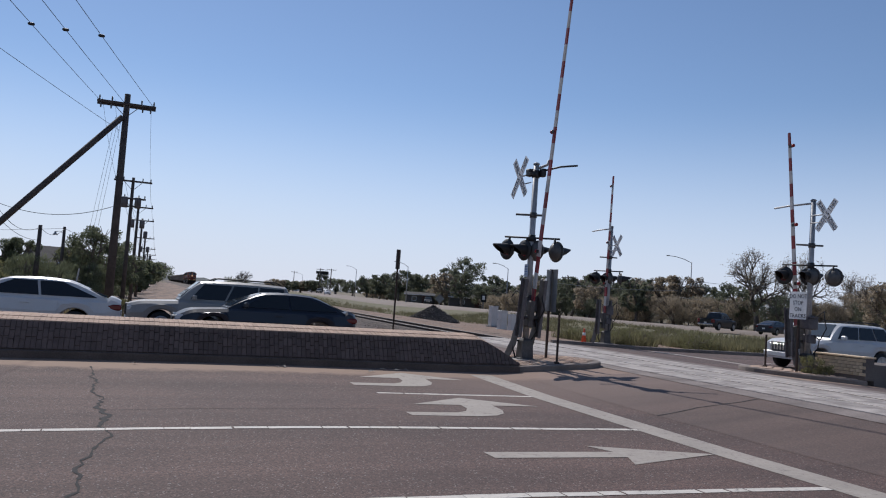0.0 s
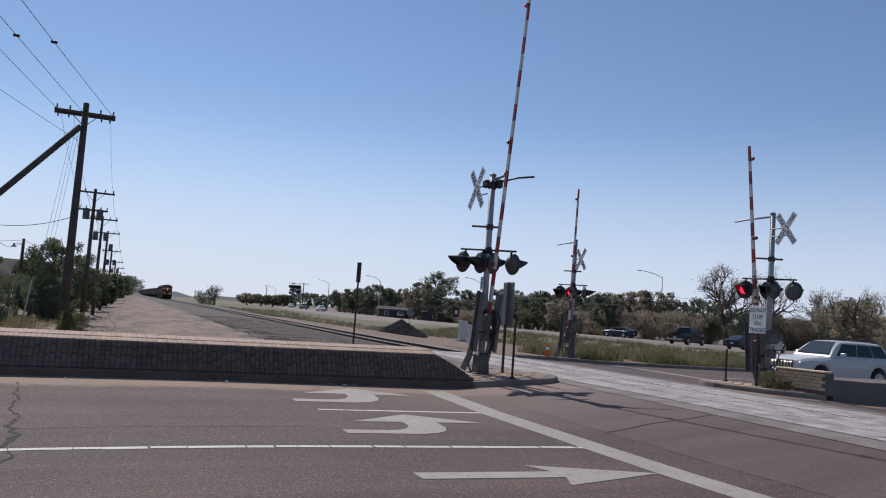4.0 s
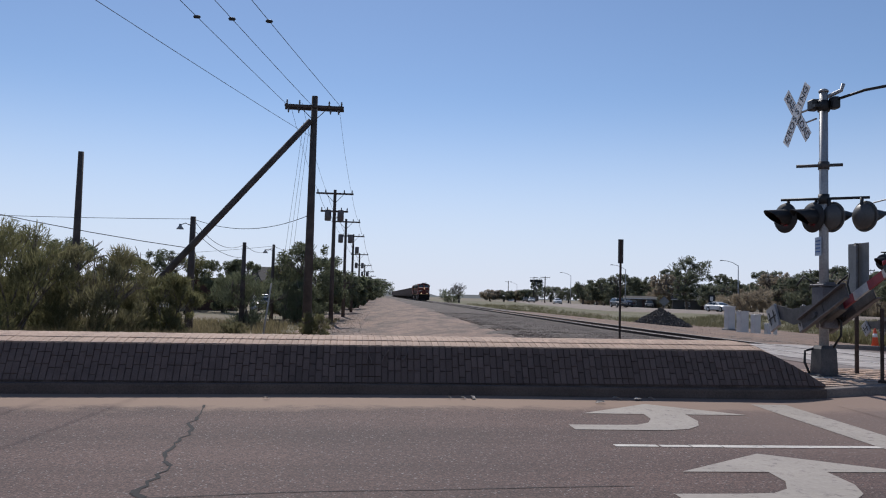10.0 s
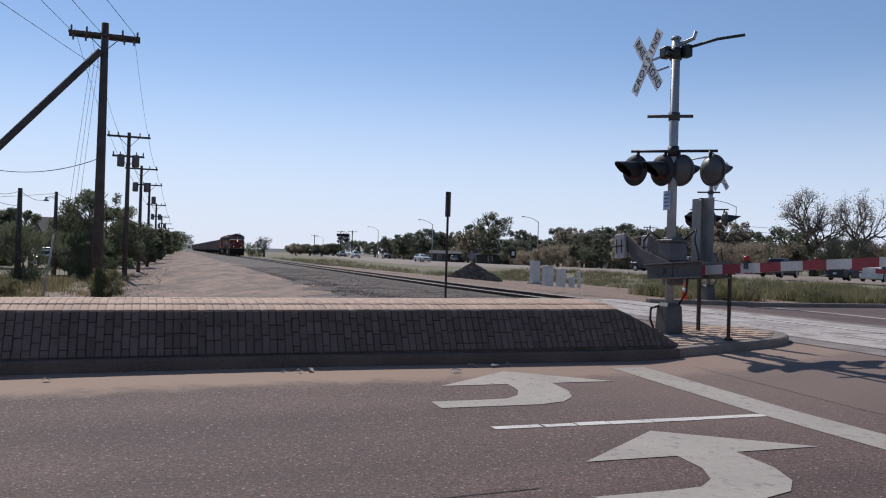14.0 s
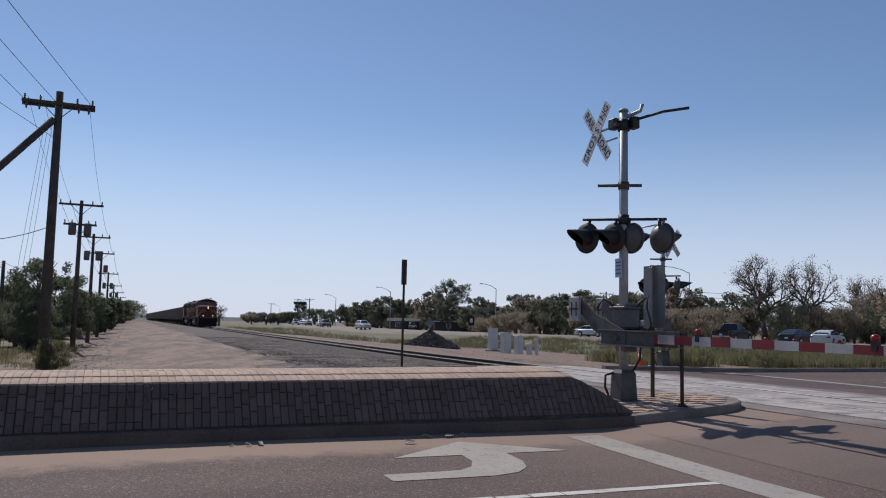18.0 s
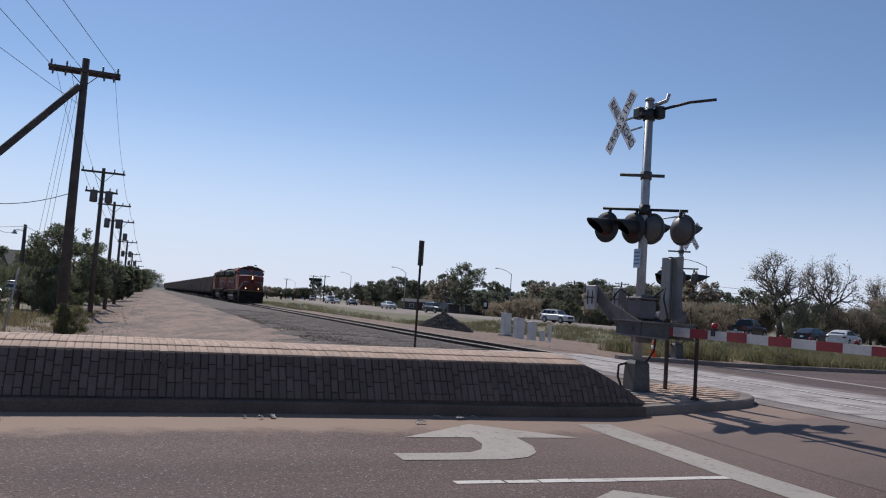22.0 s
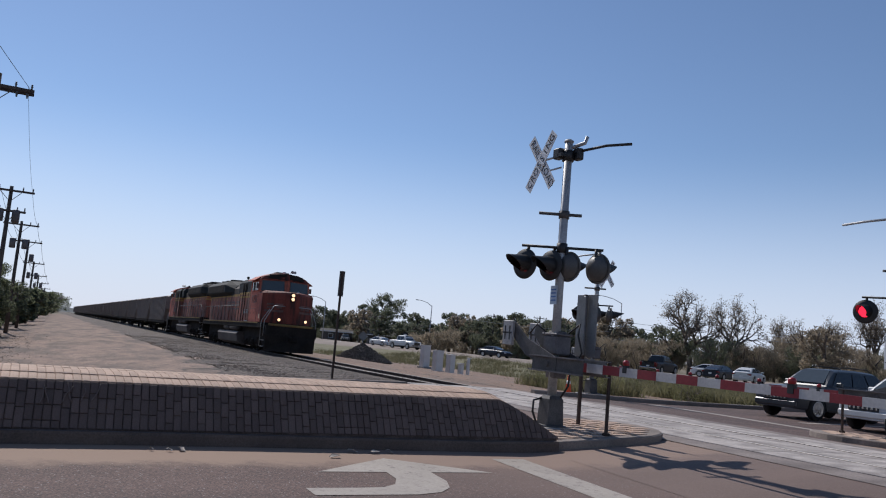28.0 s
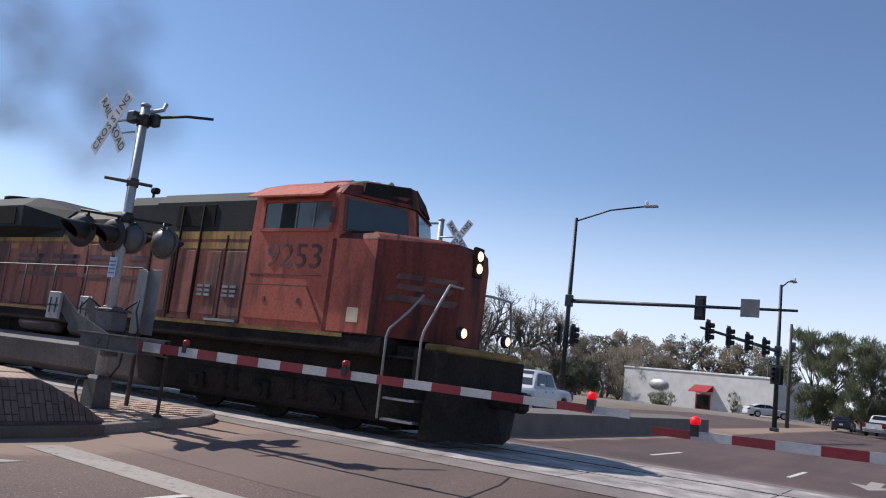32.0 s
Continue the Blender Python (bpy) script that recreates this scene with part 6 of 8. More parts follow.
def hopper():
    H = thing("coal_hopper", "dark steel open coal hopper car", "freight car", "coal train cars")
    L0, L1 = 0.7, 15.5
    side = [(1.45, 1.2), (1.58, 1.35), (1.58, 3.75), (1.62, 3.85)]
    body = Mesh().loft([ring_x(L0 + 0.9, side)] + [ring_x(L1 - 0.9, side)])
    body.loft([ring_x(L0, [(1.5, 2.5), (1.56, 2.6), (1.56, 3.8), (1.58, 3.85)]), ring_x(L0 + 0.9, side)])
    body.loft([ring_x(L1 - 0.9, side), ring_x(L1, [(1.5, 2.5), (1.56, 2.6), (1.56, 3.8), (1.58, 3.85)])])
    part("body", body, HOPPER, H, "dark steel tub")
    for s in (-1, 1):
        rib = Mesh()
        for i in range(13):
            rib.box(s * 1.6, 1.6 + i * 1.075, 2.55, 0.07, 0.1, 2.5, None, 0.012)
        part("ribs", rib, HOPPER, H, "upright side stiffeners")
        part("top_rail", Mesh().box(s * 1.6, 8.1, 3.83, 0.14, 14.6, 0.12, None, 0.02), HOPPER, H)
        part("sill", Mesh().box(s * 1.5, 8.1, 1.15, 0.12, 14.8, 0.22, None, 0.02), LOCO_UNDER, H)
    load = Mesh()
    load.loft([[(x, y, z + 0.16 * noise.noise(Vector((x, y, 2)))) for x, z in ((-1.5, 3.78), (-0.8, 4.05), (0, 4.18), (0.8, 4.05), (1.5, 3.78))] for y in steps(1.0, 15.2, 18)], cap=False, smooth=True, close=False)
    part("coal_load", load, COAL, H, "heaped black coal", False)
    part("center_sill", Mesh().box(0, 8.1, 0.95, 0.5, 16.0, 0.3), LOCO_UNDER, H)
    for y in (2.6, 13.6):
        t = part("truck", Mesh().box(0, y, 0.55, 1.9, 0.4, 0.4, None, 0.04).box(-1.0, y, 0.5, 0.16, 2.2, 0.28, None, 0.04).box(1.0, y, 0.5, 0.16, 2.2, 0.28, None, 0.04), LOCO_UNDER, H)
        for d in (-0.88, 0.88):
            wheelset(t, y + d, 0.45)
    part("coupler", Mesh().box(0, 0.2, 0.86, 0.3, 1.0, 0.28, None, 0.05).box(0, 16.0, 0.86, 0.3, 0.9, 0.28, None, 0.05), RUSTY, H)
    return H


TRAIN = []  # (thing, distance behind the train's front, turned round)
lead = locomotive("orange and black diesel locomotive with lit headlights leading the train")
TRAIN.append((lead, 0.0, False))
second = copy_thing(lead, Matrix())
second["label"] = "faded orange diesel locomotive coupled back to front behind the leader"
TRAIN.append((second, 45.1, True))
car0 = hopper()
TRAIN.append((car0, 45.6, False))
for i in range(1, 24):
    TRAIN.append((copy_thing(car0, Matrix()), 45.6 + 16.35 * i, False))


def train_pose(front_y, d, turned):
    y = front_y + d
    return pose(track_x(y), y, rail_z(y), 0, 0, -1.83 + (180 if turned else 0))


# ---- power poles, wires ----
def insulator(parent, x, y, z, down=False):
    k = -1 if down else 1
    part("insulator", Mesh().turn([(0, 0.02), (0.04, 0.05), (0.08, 0.03), (0.12, 0.055), (0.17, 0.03), (0.2, 0.045), (0.24, 0.015)], (x, y, z), (0, 0, k), 8), PORCELAIN, parent)


def power_pole(label, x, y, top, arms, r=0.15, cans=0, lean=0, group="power poles along the railway"):
    g = ground_z(x, y) - 0.1
    h = top - g
    P = thing("power_pole", label, "utility pole", group, pose(x, y, g, 0, lean, 0))
    part("pole", Mesh().rod((0, 0, 0), (0, 0, h), r * 1.25, r * 0.8, 12), POLE, P, "dark weathered timber pole")
    for z, half in arms:
        a = part("crossarm", Mesh().box(0, -0.16, h + z, half * 2, 0.1, 0.13, pose(0, 0, 0, 0, 0, 0), 0.01).rod((-half * 0.5, -0.14, h + z), (0, -0.05, h + z - 0.7), 0.02, n=5).rod((half * 0.5, -0.14, h + z), (0, -0.05, h + z - 0.7), 0.02, n=5), POLE, P, "timber crossarm with braces")
        for u in (-0.92, -0.5, 0.5, 0.92):
            insulator(a, u * half, -0.16, h + z + 0.06)
    for i in range(cans):
        s = -1 if i % 2 else 1
        part("transformer", Mesh().turn([(0, 0.18), (0.03, 0.24), (0.75, 0.24), (0.8, 0.2), (0.84, 0.05)], (s * 0.46, -0.1, h - 2.3 - 0.3 * (i // 2)), (0, 0, 1), 12), MOTOR_GREY, P, "dark grey transformer can")
    return P


MAIN = (-0.65, 45.8, 11.2)
main = power_pole("tall dark timber power pole with crossarm and leaning brace", MAIN[0], MAIN[1], MAIN[2], [(-0.55, 1.45)], 0.19)
hm_ = MAIN[2] - ground_z(MAIN[0], MAIN[1]) + 0.1
part("second_arm", Mesh().box(0, 0.16, hm_ - 0.62, 2.9, 0.1, 0.13, None, 0.01), POLE, main, "second timber crossarm")
for u in (-1.25, -0.75, 0.8, 1.2):
    insulator(main, u, -0.2, hm_ - 0.68, True)
part("brace_pole", Mesh().rod((-0.15, -0.1, hm_ - 1.25), (-9.3, -0.3, 0.0), 0.15, 0.17, 12), POLE, main, "long timber brace leaning on the pole")
LINE = [(58, 9.1, [(-0.3, 1.35), (-1.6, 1.0)], 2), (76, 8.7, [(-0.3, 1.35)], 2), (95, 8.7, [(-0.25, 1.3)], 1), (121, 7.9, [(-0.25, 1.3)], 2), (155, 7.6, [(-0.25, 1.3)], 2), (190, 7.5, [(-0.25, 1.3)], 1), (235, 7.6, [(-0.25, 1.3)], 0), (290, 7.8, [(-0.25, 1.3)], 0)]
line_tops = [Vector((MAIN[0], MAIN[1] - 0.16, MAIN[2] - 0.4))]
for d, top, arms, cans in LINE:
    px, py = 1.36 - 3.56 + 0.0384 * d, 7.25 + d
    power_pole("dark timber power pole with crossarm beside the dirt road", px, py, top, arms, 0.14, cans)
    line_tops.append(Vector((px, py - 0.16, top - 0.2)))


def wire(mesh, a, b, sag, r=0.012, n=14):
    a, b = Vector(a), Vector(b)
    mesh.tube([a + (b - a) * t - Vector((0, 0, sag * 4 * t * (1 - t))) for t in steps(0, 1, n)], r, 4)
    return mesh


def cable(a, b, sag, r=0.012, label="thin dark overhead wire", dampers=(), material=None):
    c = single("overhead_wire", wire(Mesh(), a, b, sag, r), material or WIRE, label, "wire", "overhead wires", "", False)
    for t in dampers:
        p = Vector(a) + (Vector(b) - Vector(a)) * t - Vector((0, 0, sag * 4 * t * (1 - t)))
        part("damper", Mesh().turn([(-0.12, 0.02), (-0.08, 0.06), (0.08, 0.06), (0.12, 0.02)], p, (1, 0, 0), 8), WIRE, c)
    return c


for i, (a, b) in enumerate(zip(line_tops, line_tops[1:])):
    if i < 6:
        for u in (-1.2, -0.6, 1.2):
            cable(a + Vector((u, 0, 0)), b + Vector((u, 0, 0)), 0.35, 0.009 + 0.003 * i)
# three wires and one lower wire pass over the road towards a pole behind the camera
for u, ex in ((1.33, -11.2), (-0.1, -11.6), (-1.33, -12.4)):
    cable((MAIN[0] + u, MAIN[1], MAIN[2] - 0.5), (ex, -22.0, 10.8), 0.3, 0.011, "thin dark overhead wire with damper", (0.19,))
cable((MAIN[0] - 0.2, MAIN[1], MAIN[2] - 2.0), (-18.1, -22.0, 9.6), 0.4, 0.01)
for u, z in ((-0.5, 9.9), (-0.35, 9.9), (-0.2, 9.9)):
    cable((MAIN[0] + u, MAIN[1], z), (MAIN[0] + u * 1.6 - 1.2, MAIN[1] + 4.6, ground_z(-2, 50) - 0.05), 0.0, 0.01, "taut guy wire of the power pole")

# poles on the left, one with street lamps, one a bare cut trunk
SIDE = [(-13.8, 52.5, 9.0, 0.19, "bare cut-off dark timber pole behind bushes"), (-6.6, 47.6, 5.15, 0.17, "dark timber pole with street lamp by the bushes"), (-5.0, 55.2, 4.4, 0.14, "dark timber pole near the side road"), (-4.5, 68.0, 5.1, 0.13, "dark timber pole with street lamp near the side road")]
side_tops = []
for px, py, top, r, lab in SIDE:
    P = power_pole(lab, px, py, top, [], r, 0, 0, "side poles")
    h = top - ground_z(px, py) + 0.1
    if "lamp" in lab:
        part("lamp_arm", Mesh().tube([(0, 0, h - 0.5), (-0.35, -0.1, h - 0.35), (-0.6, -0.1, h - 0.45)], 0.025), STEEL, P)
        part("lamp_shade", Mesh().turn([(0, 0.06), (0.12, 0.08), (0.25, 0.19), (0.27, 0.19)], (-0.6, -0.1, h - 0.4), (0, 0, -1), 12), STEEL, P)
    side_tops.append(Vector((px, py, top - 0.12)))
cable((-34, 24, 10.6), side_tops[1] + Vector((0, 0, -1.5)), 1.2, 0.022)
cable((-40, 40, 5.2), side_tops[1], 0.5, 0.016)
cable(side_tops[1], (MAIN[0], MAIN[1], 5.3), 0.6, 0.018)
cable(side_tops[1], side_tops[2], 0.7, 0.014)
cable(side_tops[1] - Vector((0, 0, 0.5)), side_tops[2] - Vector((0, 0, 0.8)), 0.4, 0.014)
cable(side_tops[2], side_tops[3], 0.5, 0.014)
cable(side_tops[3], (0.6, 83.0, 5.0), 0.5, 0.014)
cable((-30, 60, 3.4), side_tops[3], 0.6, 0.014)
# a pale leaning stake by the shrub
lean = thing("leaning_stake", "thin pale wooden stake leaning by a shrub", "stake", "", pose(-2.2, 40.5, ground_z(-2.2, 40.5), -8, 6, 0))
part("stake", Mesh().rod((0, 0, 0), (0, 0, 2.6), 0.045, 0.03, 7), CONCRETE, lean)


# ---- plants ----
def crown_mesh(rnd, blobs, count, size, flat=0.6, wispy=False):
    """Leaf sprays: many small leaves in clumps round the given (centre, radius) blobs; wispy: long thin sprays that rise outwards."""
    mesh = Mesh()
    tot = sum(r ** 2 for _, r in blobs)
    for c, r in blobs:
        for _ in range(int(count * r * r / tot)):
            d = Vector((rnd.gauss(0, 1), rnd.gauss(0, 1), rnd.gauss(0, 1))).normalized()
            k = rnd.random() ** 0.45
            p = Vector(c) + Vector((d.x, d.y, d.z * flat)) * r * k
            s = size * rnd.uniform(0.5, 1.25)
            u = Vector((rnd.gauss(0, 1), rnd.gauss(0, 1), rnd.gauss(0, 0.7))).normalized()
            w = u.cross(Vector((rnd.gauss(0, 1), rnd.gauss(0, 1), rnd.gauss(0, 1)))).normalized()
            if wispy:
                u = Vector((d.x * 0.55 + rnd.gauss(0, 0.35), d.y * 0.55 + rnd.gauss(0, 0.35), 0.8 + rnd.gauss(0, 0.35))).normalized()
                w = u.cross(Vector((rnd.gauss(0, 1), rnd.gauss(0, 1), 0.1))).normalized() * 0.3
                u = u * 1.9
            mesh.add([p - u * s, p + w * s * 0.55, p + u * s, p - w * s * 0.55], [(0, 1, 2, 3)])
    return mesh


def limbs(rnd, mesh, p, d, length, r, depth, tips, spread=0.6, droop=0.0):
    q = p + d * length
    mid = p + d * length * 0.5 + Vector((rnd.uniform(-1, 1), rnd.uniform(-1, 1), 0)) * length * 0.06
    mesh.tube([p, mid, q], [r, r * 0.82, r * 0.66], 5 if depth < 2 else 4)
    if depth == 0:
        tips.append(q)
        return
    for i in range(rnd.choice((2, 2, 3, 3)) if depth < 5 else 3):
        v = Vector((rnd.gauss(0, 1), rnd.gauss(0, 1), rnd.gauss(0, 0.5)))
        nd = (d + v.normalized() * spread + Vector((0, 0, 0.12 - droop))).normalized()
        limbs(rnd, mesh, q, nd, length * rnd.uniform(0.62, 0.9), r * 0.62, depth - 1, tips, spread, droop)


def tree(label, x, y, height, width, leaf, seed, leaves=2600, bare=0.0, size=0.32, depth=4, name="tree", group="trees", low=None):
    """A trunk with limbs; leaf clumps sit at the limb ends. bare: the share of limb ends without leaves."""
    rnd = random.Random(seed)
    T = thing(name, label, "tree" if name == "tree" else "shrub", group, pose(x, y, ground_z(x, y) - 0.1))
    wood, tips = Mesh(), []
    stems = 1 if name == "tree" else 5
    for i in range(stems):
        d = Vector((rnd.uniform(-0.15, 0.15), rnd.uniform(-0.15, 0.15), 1)).normalized() if stems == 1 else Vector((rnd.uniform(-0.8, 0.8), rnd.uniform(-0.8, 0.8), 1)).normalized()
        limbs(rnd, wood, Vector((rnd.uniform(-0.3, 0.3) * (stems > 1), 0, 0)), d, height * ((0.27 if depth < 6 else 0.17) if stems == 1 else 0.3), height * (0.035 if stems == 1 else 0.014), depth if stems == 1 else max(2, depth - 1), tips, 0.62 if depth < 6 else 0.85)
    top = max(t.z for t in tips)
    wide = max(max(abs(t.x), abs(t.y)) for t in tips)
    fx, fz = width * 0.45 / wide, height * 0.93 / top
    wood.v = [(a * fx, b * fx, c * fz) for a, b, c in wood.v]
    tips = [Vector((t.x * fx, t.y * fx, t.z * fz)) for t in tips]
    part("trunk", wood, BARK, T, "branching trunk" if name == "tree" else "thin stems", False)
    if leaves:
        if bare:
            blobs = [(t + Vector((rnd.gauss(0, 0.03), rnd.gauss(0, 0.03), 0)) * height, width * rnd.uniform(0.03, 0.06)) for t in tips if rnd.random() >= bare]
        else:
            blobs = []
            low = low or (0.26 if name == "tree" else 0.1)
            for i in range(80):
                a, k = rnd.uniform(0, 6.283), rnd.random() ** 0.5
                zc = low + (0.88 - low) * rnd.random()
                wide_at = math.sin(math.pi * min(1, max(0.0, (zc - low * 0.4) / (1.06 - low * 0.4)))) ** 0.6
                blobs.append((Vector((math.cos(a) * k * wide_at * width * 0.42, math.sin(a) * k * wide_at * width * 0.42, zc * height)), width * rnd.uniform(0.035, 0.11)))
        part("crown", crown_mesh(rnd, blobs, leaves, size, 0.8, name == "shrub"), leaf, T, "", False)
    return T


def polar(az, d, x0=1.4, y0=7.25):
    return x0 + d * math.sin(radians(az)), y0 + d * math.cos(radians(az))


def twigs(label, x, y, height, width, seed, leaf=None, leaves=0, group="bare trees"):
    return tree(label, x, y, height, width, leaf or LEAF_DRY, seed, leaves, 0.15, 0.11, 7, "tree", group)


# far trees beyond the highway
for az, d, h, w, leaf, seed in ((23.6, 190, 13.0, 11.5, LEAF_FAR_HAZED, 1), (25.6, 198, 9.0, 8.5, LEAF_FAR_HAZED, 2), (22.3, 205, 10.5, 8.0, LEAF_FAR_HAZED, 3), (18.6, 200, 8.8, 9.5, LEAF_FAR_HAZED, 4), (17.2, 210, 7.5, 8.0, LEAF_FAR_HAZED, 5), (20.2, 205, 8.2, 9.0, LEAF_FAR_HAZED, 6), (21.2, 230, 7.0, 9.0, LEAF_DRY_HAZED, 7),
                               (14.0, 330, 7.0, 12.0, LEAF_FAR_HAZED, 8), (15.2, 320, 6.6, 11.0, LEAF_FAR_HAZED, 9), (13.0, 340, 11.0, 6.0, LEAF_FAR_HAZED, 10), (27.5, 180, 5.5, 8.0, LEAF_DRY_HAZED, 11), (30.0, 160, 7.2, 9.5, LEAF_FAR_HAZED, 12), (31.8, 165, 8.6, 8.0, LEAF_DRY_HAZED, 13), (33.3, 150, 8.0, 8.0, LEAF_FAR_HAZED, 14),
                               (34.9, 158, 8.4, 9.0, LEAF_FAR_HAZED, 15), (36.4, 150, 8.4, 9.0, LEAF_DRY_HAZED, 16), (37.8, 140, 8.8, 8.0, LEAF_DRY_HAZED, 17), (39.2, 135, 9.0, 8.0, LEAF_DRY_HAZED, 18), (28.4, 185, 9.5, 9.0, LEAF_FAR_HAZED, 181), (29.2, 178, 7.5, 10.0, LEAF_DRY_HAZED, 182), (30.8, 182, 9.0, 10.0, LEAF_FAR_HAZED, 183), (32.6, 176, 10.0, 9.0, LEAF_FAR_HAZED, 184), (34.1, 170, 7.0, 10.0, LEAF_DRY_HAZED, 185), (35.6, 172, 9.5, 9.0, LEAF_FAR_HAZED, 186), (26.7, 200, 6.5, 10.0, LEAF_FAR_HAZED, 187), (16.2, 260, 7.5, 9.0, LEAF_FAR_HAZED, 188), (40.6, 150, 8.0, 9.0, LEAF_FAR_HAZED, 189), (9.8, 300, 4.6, 9.0, LEAF_DRY_HAZED, 190), (10.7, 305, 4.4, 10.0, LEAF_FAR_HAZED, 191), (11.5, 310, 4.6, 10.0, LEAF_DRY_HAZED, 192), (12.3, 305, 5.2, 9.0, LEAF_FAR_HAZED, 193)):
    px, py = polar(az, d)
    tree("leafy grey-green tree beyond the highway" if leaf is LEAF_FAR_HAZED else "thin olive tree beyond the highway", px, py, h, w, leaf, seed, 7500, 0.0, 0.2, 4)
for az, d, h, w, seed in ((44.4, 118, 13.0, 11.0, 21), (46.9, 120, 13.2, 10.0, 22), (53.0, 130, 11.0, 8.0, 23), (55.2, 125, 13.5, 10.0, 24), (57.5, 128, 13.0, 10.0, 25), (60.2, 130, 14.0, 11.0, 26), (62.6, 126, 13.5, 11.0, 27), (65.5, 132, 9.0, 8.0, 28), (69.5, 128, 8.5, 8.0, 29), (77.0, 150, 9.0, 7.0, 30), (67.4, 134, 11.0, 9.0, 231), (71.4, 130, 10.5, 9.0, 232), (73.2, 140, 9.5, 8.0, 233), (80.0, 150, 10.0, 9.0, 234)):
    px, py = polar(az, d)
    twigs("half-bare autumn tree with fine twigs beyond the road", px, py, h, w, seed, LEAF_DRY_HAZED, 2400)
for az, d, h, w, leaf, seed in ((41.0, 122, 4.5, 9, LEAF_DRY_HAZED, 31), (42.6, 120, 4.2, 9, LEAF_DRY_HAZED, 32), (45.8, 116, 4.6, 9, LEAF_FAR_HAZED, 33), (48.5, 118, 4.2, 9, LEAF_DRY_HAZED, 34), (50.5, 122, 6.0, 8, LEAF_DRY_HAZED, 35), (51.8, 118, 4.6, 9, LEAF_FAR_HAZED, 36), (54.0, 116, 4.8, 9, LEAF_DRY_HAZED, 37), (56.4, 116, 4.6, 9, LEAF_FAR_HAZED, 38), (58.8, 118, 5.0, 9, LEAF_DRY_HAZED, 39), (61.4, 116, 5.2, 9, LEAF_FAR_HAZED, 40), (64.0, 120, 5.4, 9, LEAF_DRY_HAZED, 41), (67.0, 124, 6.2, 9, LEAF_DRY_HAZED, 42), (70.6, 122, 7.0, 9, LEAF_DRY_HAZED, 43), (73.5, 140, 7.0, 9, LEAF_DRY_HAZED, 44), (83.0, 100, 9.5, 10, LEAF_FAR_HAZED, 45), (85.5, 95, 8.5, 10, LEAF_FAR_HAZED, 46), (87.5, 105, 8.0, 10, LEAF_FAR_HAZED, 47), (91.0, 80, 8.0, 9, LEAF_DRY_HAZED, 48), (94.0, 95, 9.0, 10, LEAF_FAR_HAZED, 49),
                               (35.0, 128, 4.0, 9, LEAF_DRY_HAZED, 50), (37.0, 126, 4.4, 9, LEAF_DRY_HAZED, 51), (38.8, 124, 4.4, 9, LEAF_DRY_HAZED, 52), (29.0, 150, 4.2, 10, LEAF_DRY_HAZED, 53), (32.5, 140, 4.0, 10, LEAF_FAR_HAZED, 54)):
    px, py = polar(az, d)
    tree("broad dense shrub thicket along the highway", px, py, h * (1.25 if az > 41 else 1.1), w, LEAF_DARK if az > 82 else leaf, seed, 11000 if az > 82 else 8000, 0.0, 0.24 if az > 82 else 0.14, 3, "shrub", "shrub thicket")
rt = random.Random(909)
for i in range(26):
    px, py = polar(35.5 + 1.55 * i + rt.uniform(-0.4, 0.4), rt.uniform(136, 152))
    tree("olive-brown brush in the tree belt beyond the road", px, py, rt.uniform(5.0, 8.0), rt.uniform(8, 11), rt.choice((LEAF_DRY_HAZED, LEAF_DRY_HAZED, LEAF_FAR_HAZED)), 700 + i, 8000, 0.0, 0.15, 3, "shrub", "shrub thicket")
for i, (az, d, h, w) in enumerate(((58.6, 122, 15.5, 11), (61.3, 124, 16.5, 11), (63.9, 126, 16, 12), (66.3, 122, 14.5, 11), (50.0, 135, 11.0, 8))):
    px, py = polar(az, d)
    twigs("tall half-bare cottonwood in the tree belt", px, py, h, w, 760 + i, LEAF_DRY_HAZED, 3000)
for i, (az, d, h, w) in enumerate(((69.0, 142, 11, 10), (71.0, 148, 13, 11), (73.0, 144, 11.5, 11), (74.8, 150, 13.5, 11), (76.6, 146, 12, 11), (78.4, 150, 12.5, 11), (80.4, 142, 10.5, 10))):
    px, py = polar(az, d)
    tree("pale olive tree behind the shop", px, py, h, w, LEAF_DRY_HAZED if i % 3 else LEAF_FAR_HAZED, 790 + i, 8000, 0.0, 0.17, 4)
# tree belt close behind the highway
rv = random.Random(515)
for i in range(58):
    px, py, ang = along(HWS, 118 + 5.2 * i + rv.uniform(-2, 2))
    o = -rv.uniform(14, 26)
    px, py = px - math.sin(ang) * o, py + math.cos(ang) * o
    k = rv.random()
    tree("grey-green brush and trees along the far side of the highway", px, py, rv.uniform(2.5, 4.2) if k < 0.6 else rv.uniform(5, 8.5), rv.uniform(6, 9), rv.choice((LEAF_FAR_HAZED, LEAF_FAR_HAZED, LEAF_DRY_HAZED)), 1200 + i, 3600, 0.0, 0.22, 3, "shrub" if k < 0.6 else "tree", "tree belt")
# the lone bush past the train, trees by the pole line, hedge to the vanishing point
px, py = polar(7.6, 190)
twigs("lone grey half-bare tree beside the tracks", px, py, 5.4, 7.0, 61, LEAF_DRY, 300)
px, py = polar(7.0, 192)
tree("low dark bush beside the tracks", px, py, 3.4, 7.5, LEAF_DARK, 62, 900, 0.0, 0.3, 3, "shrub")
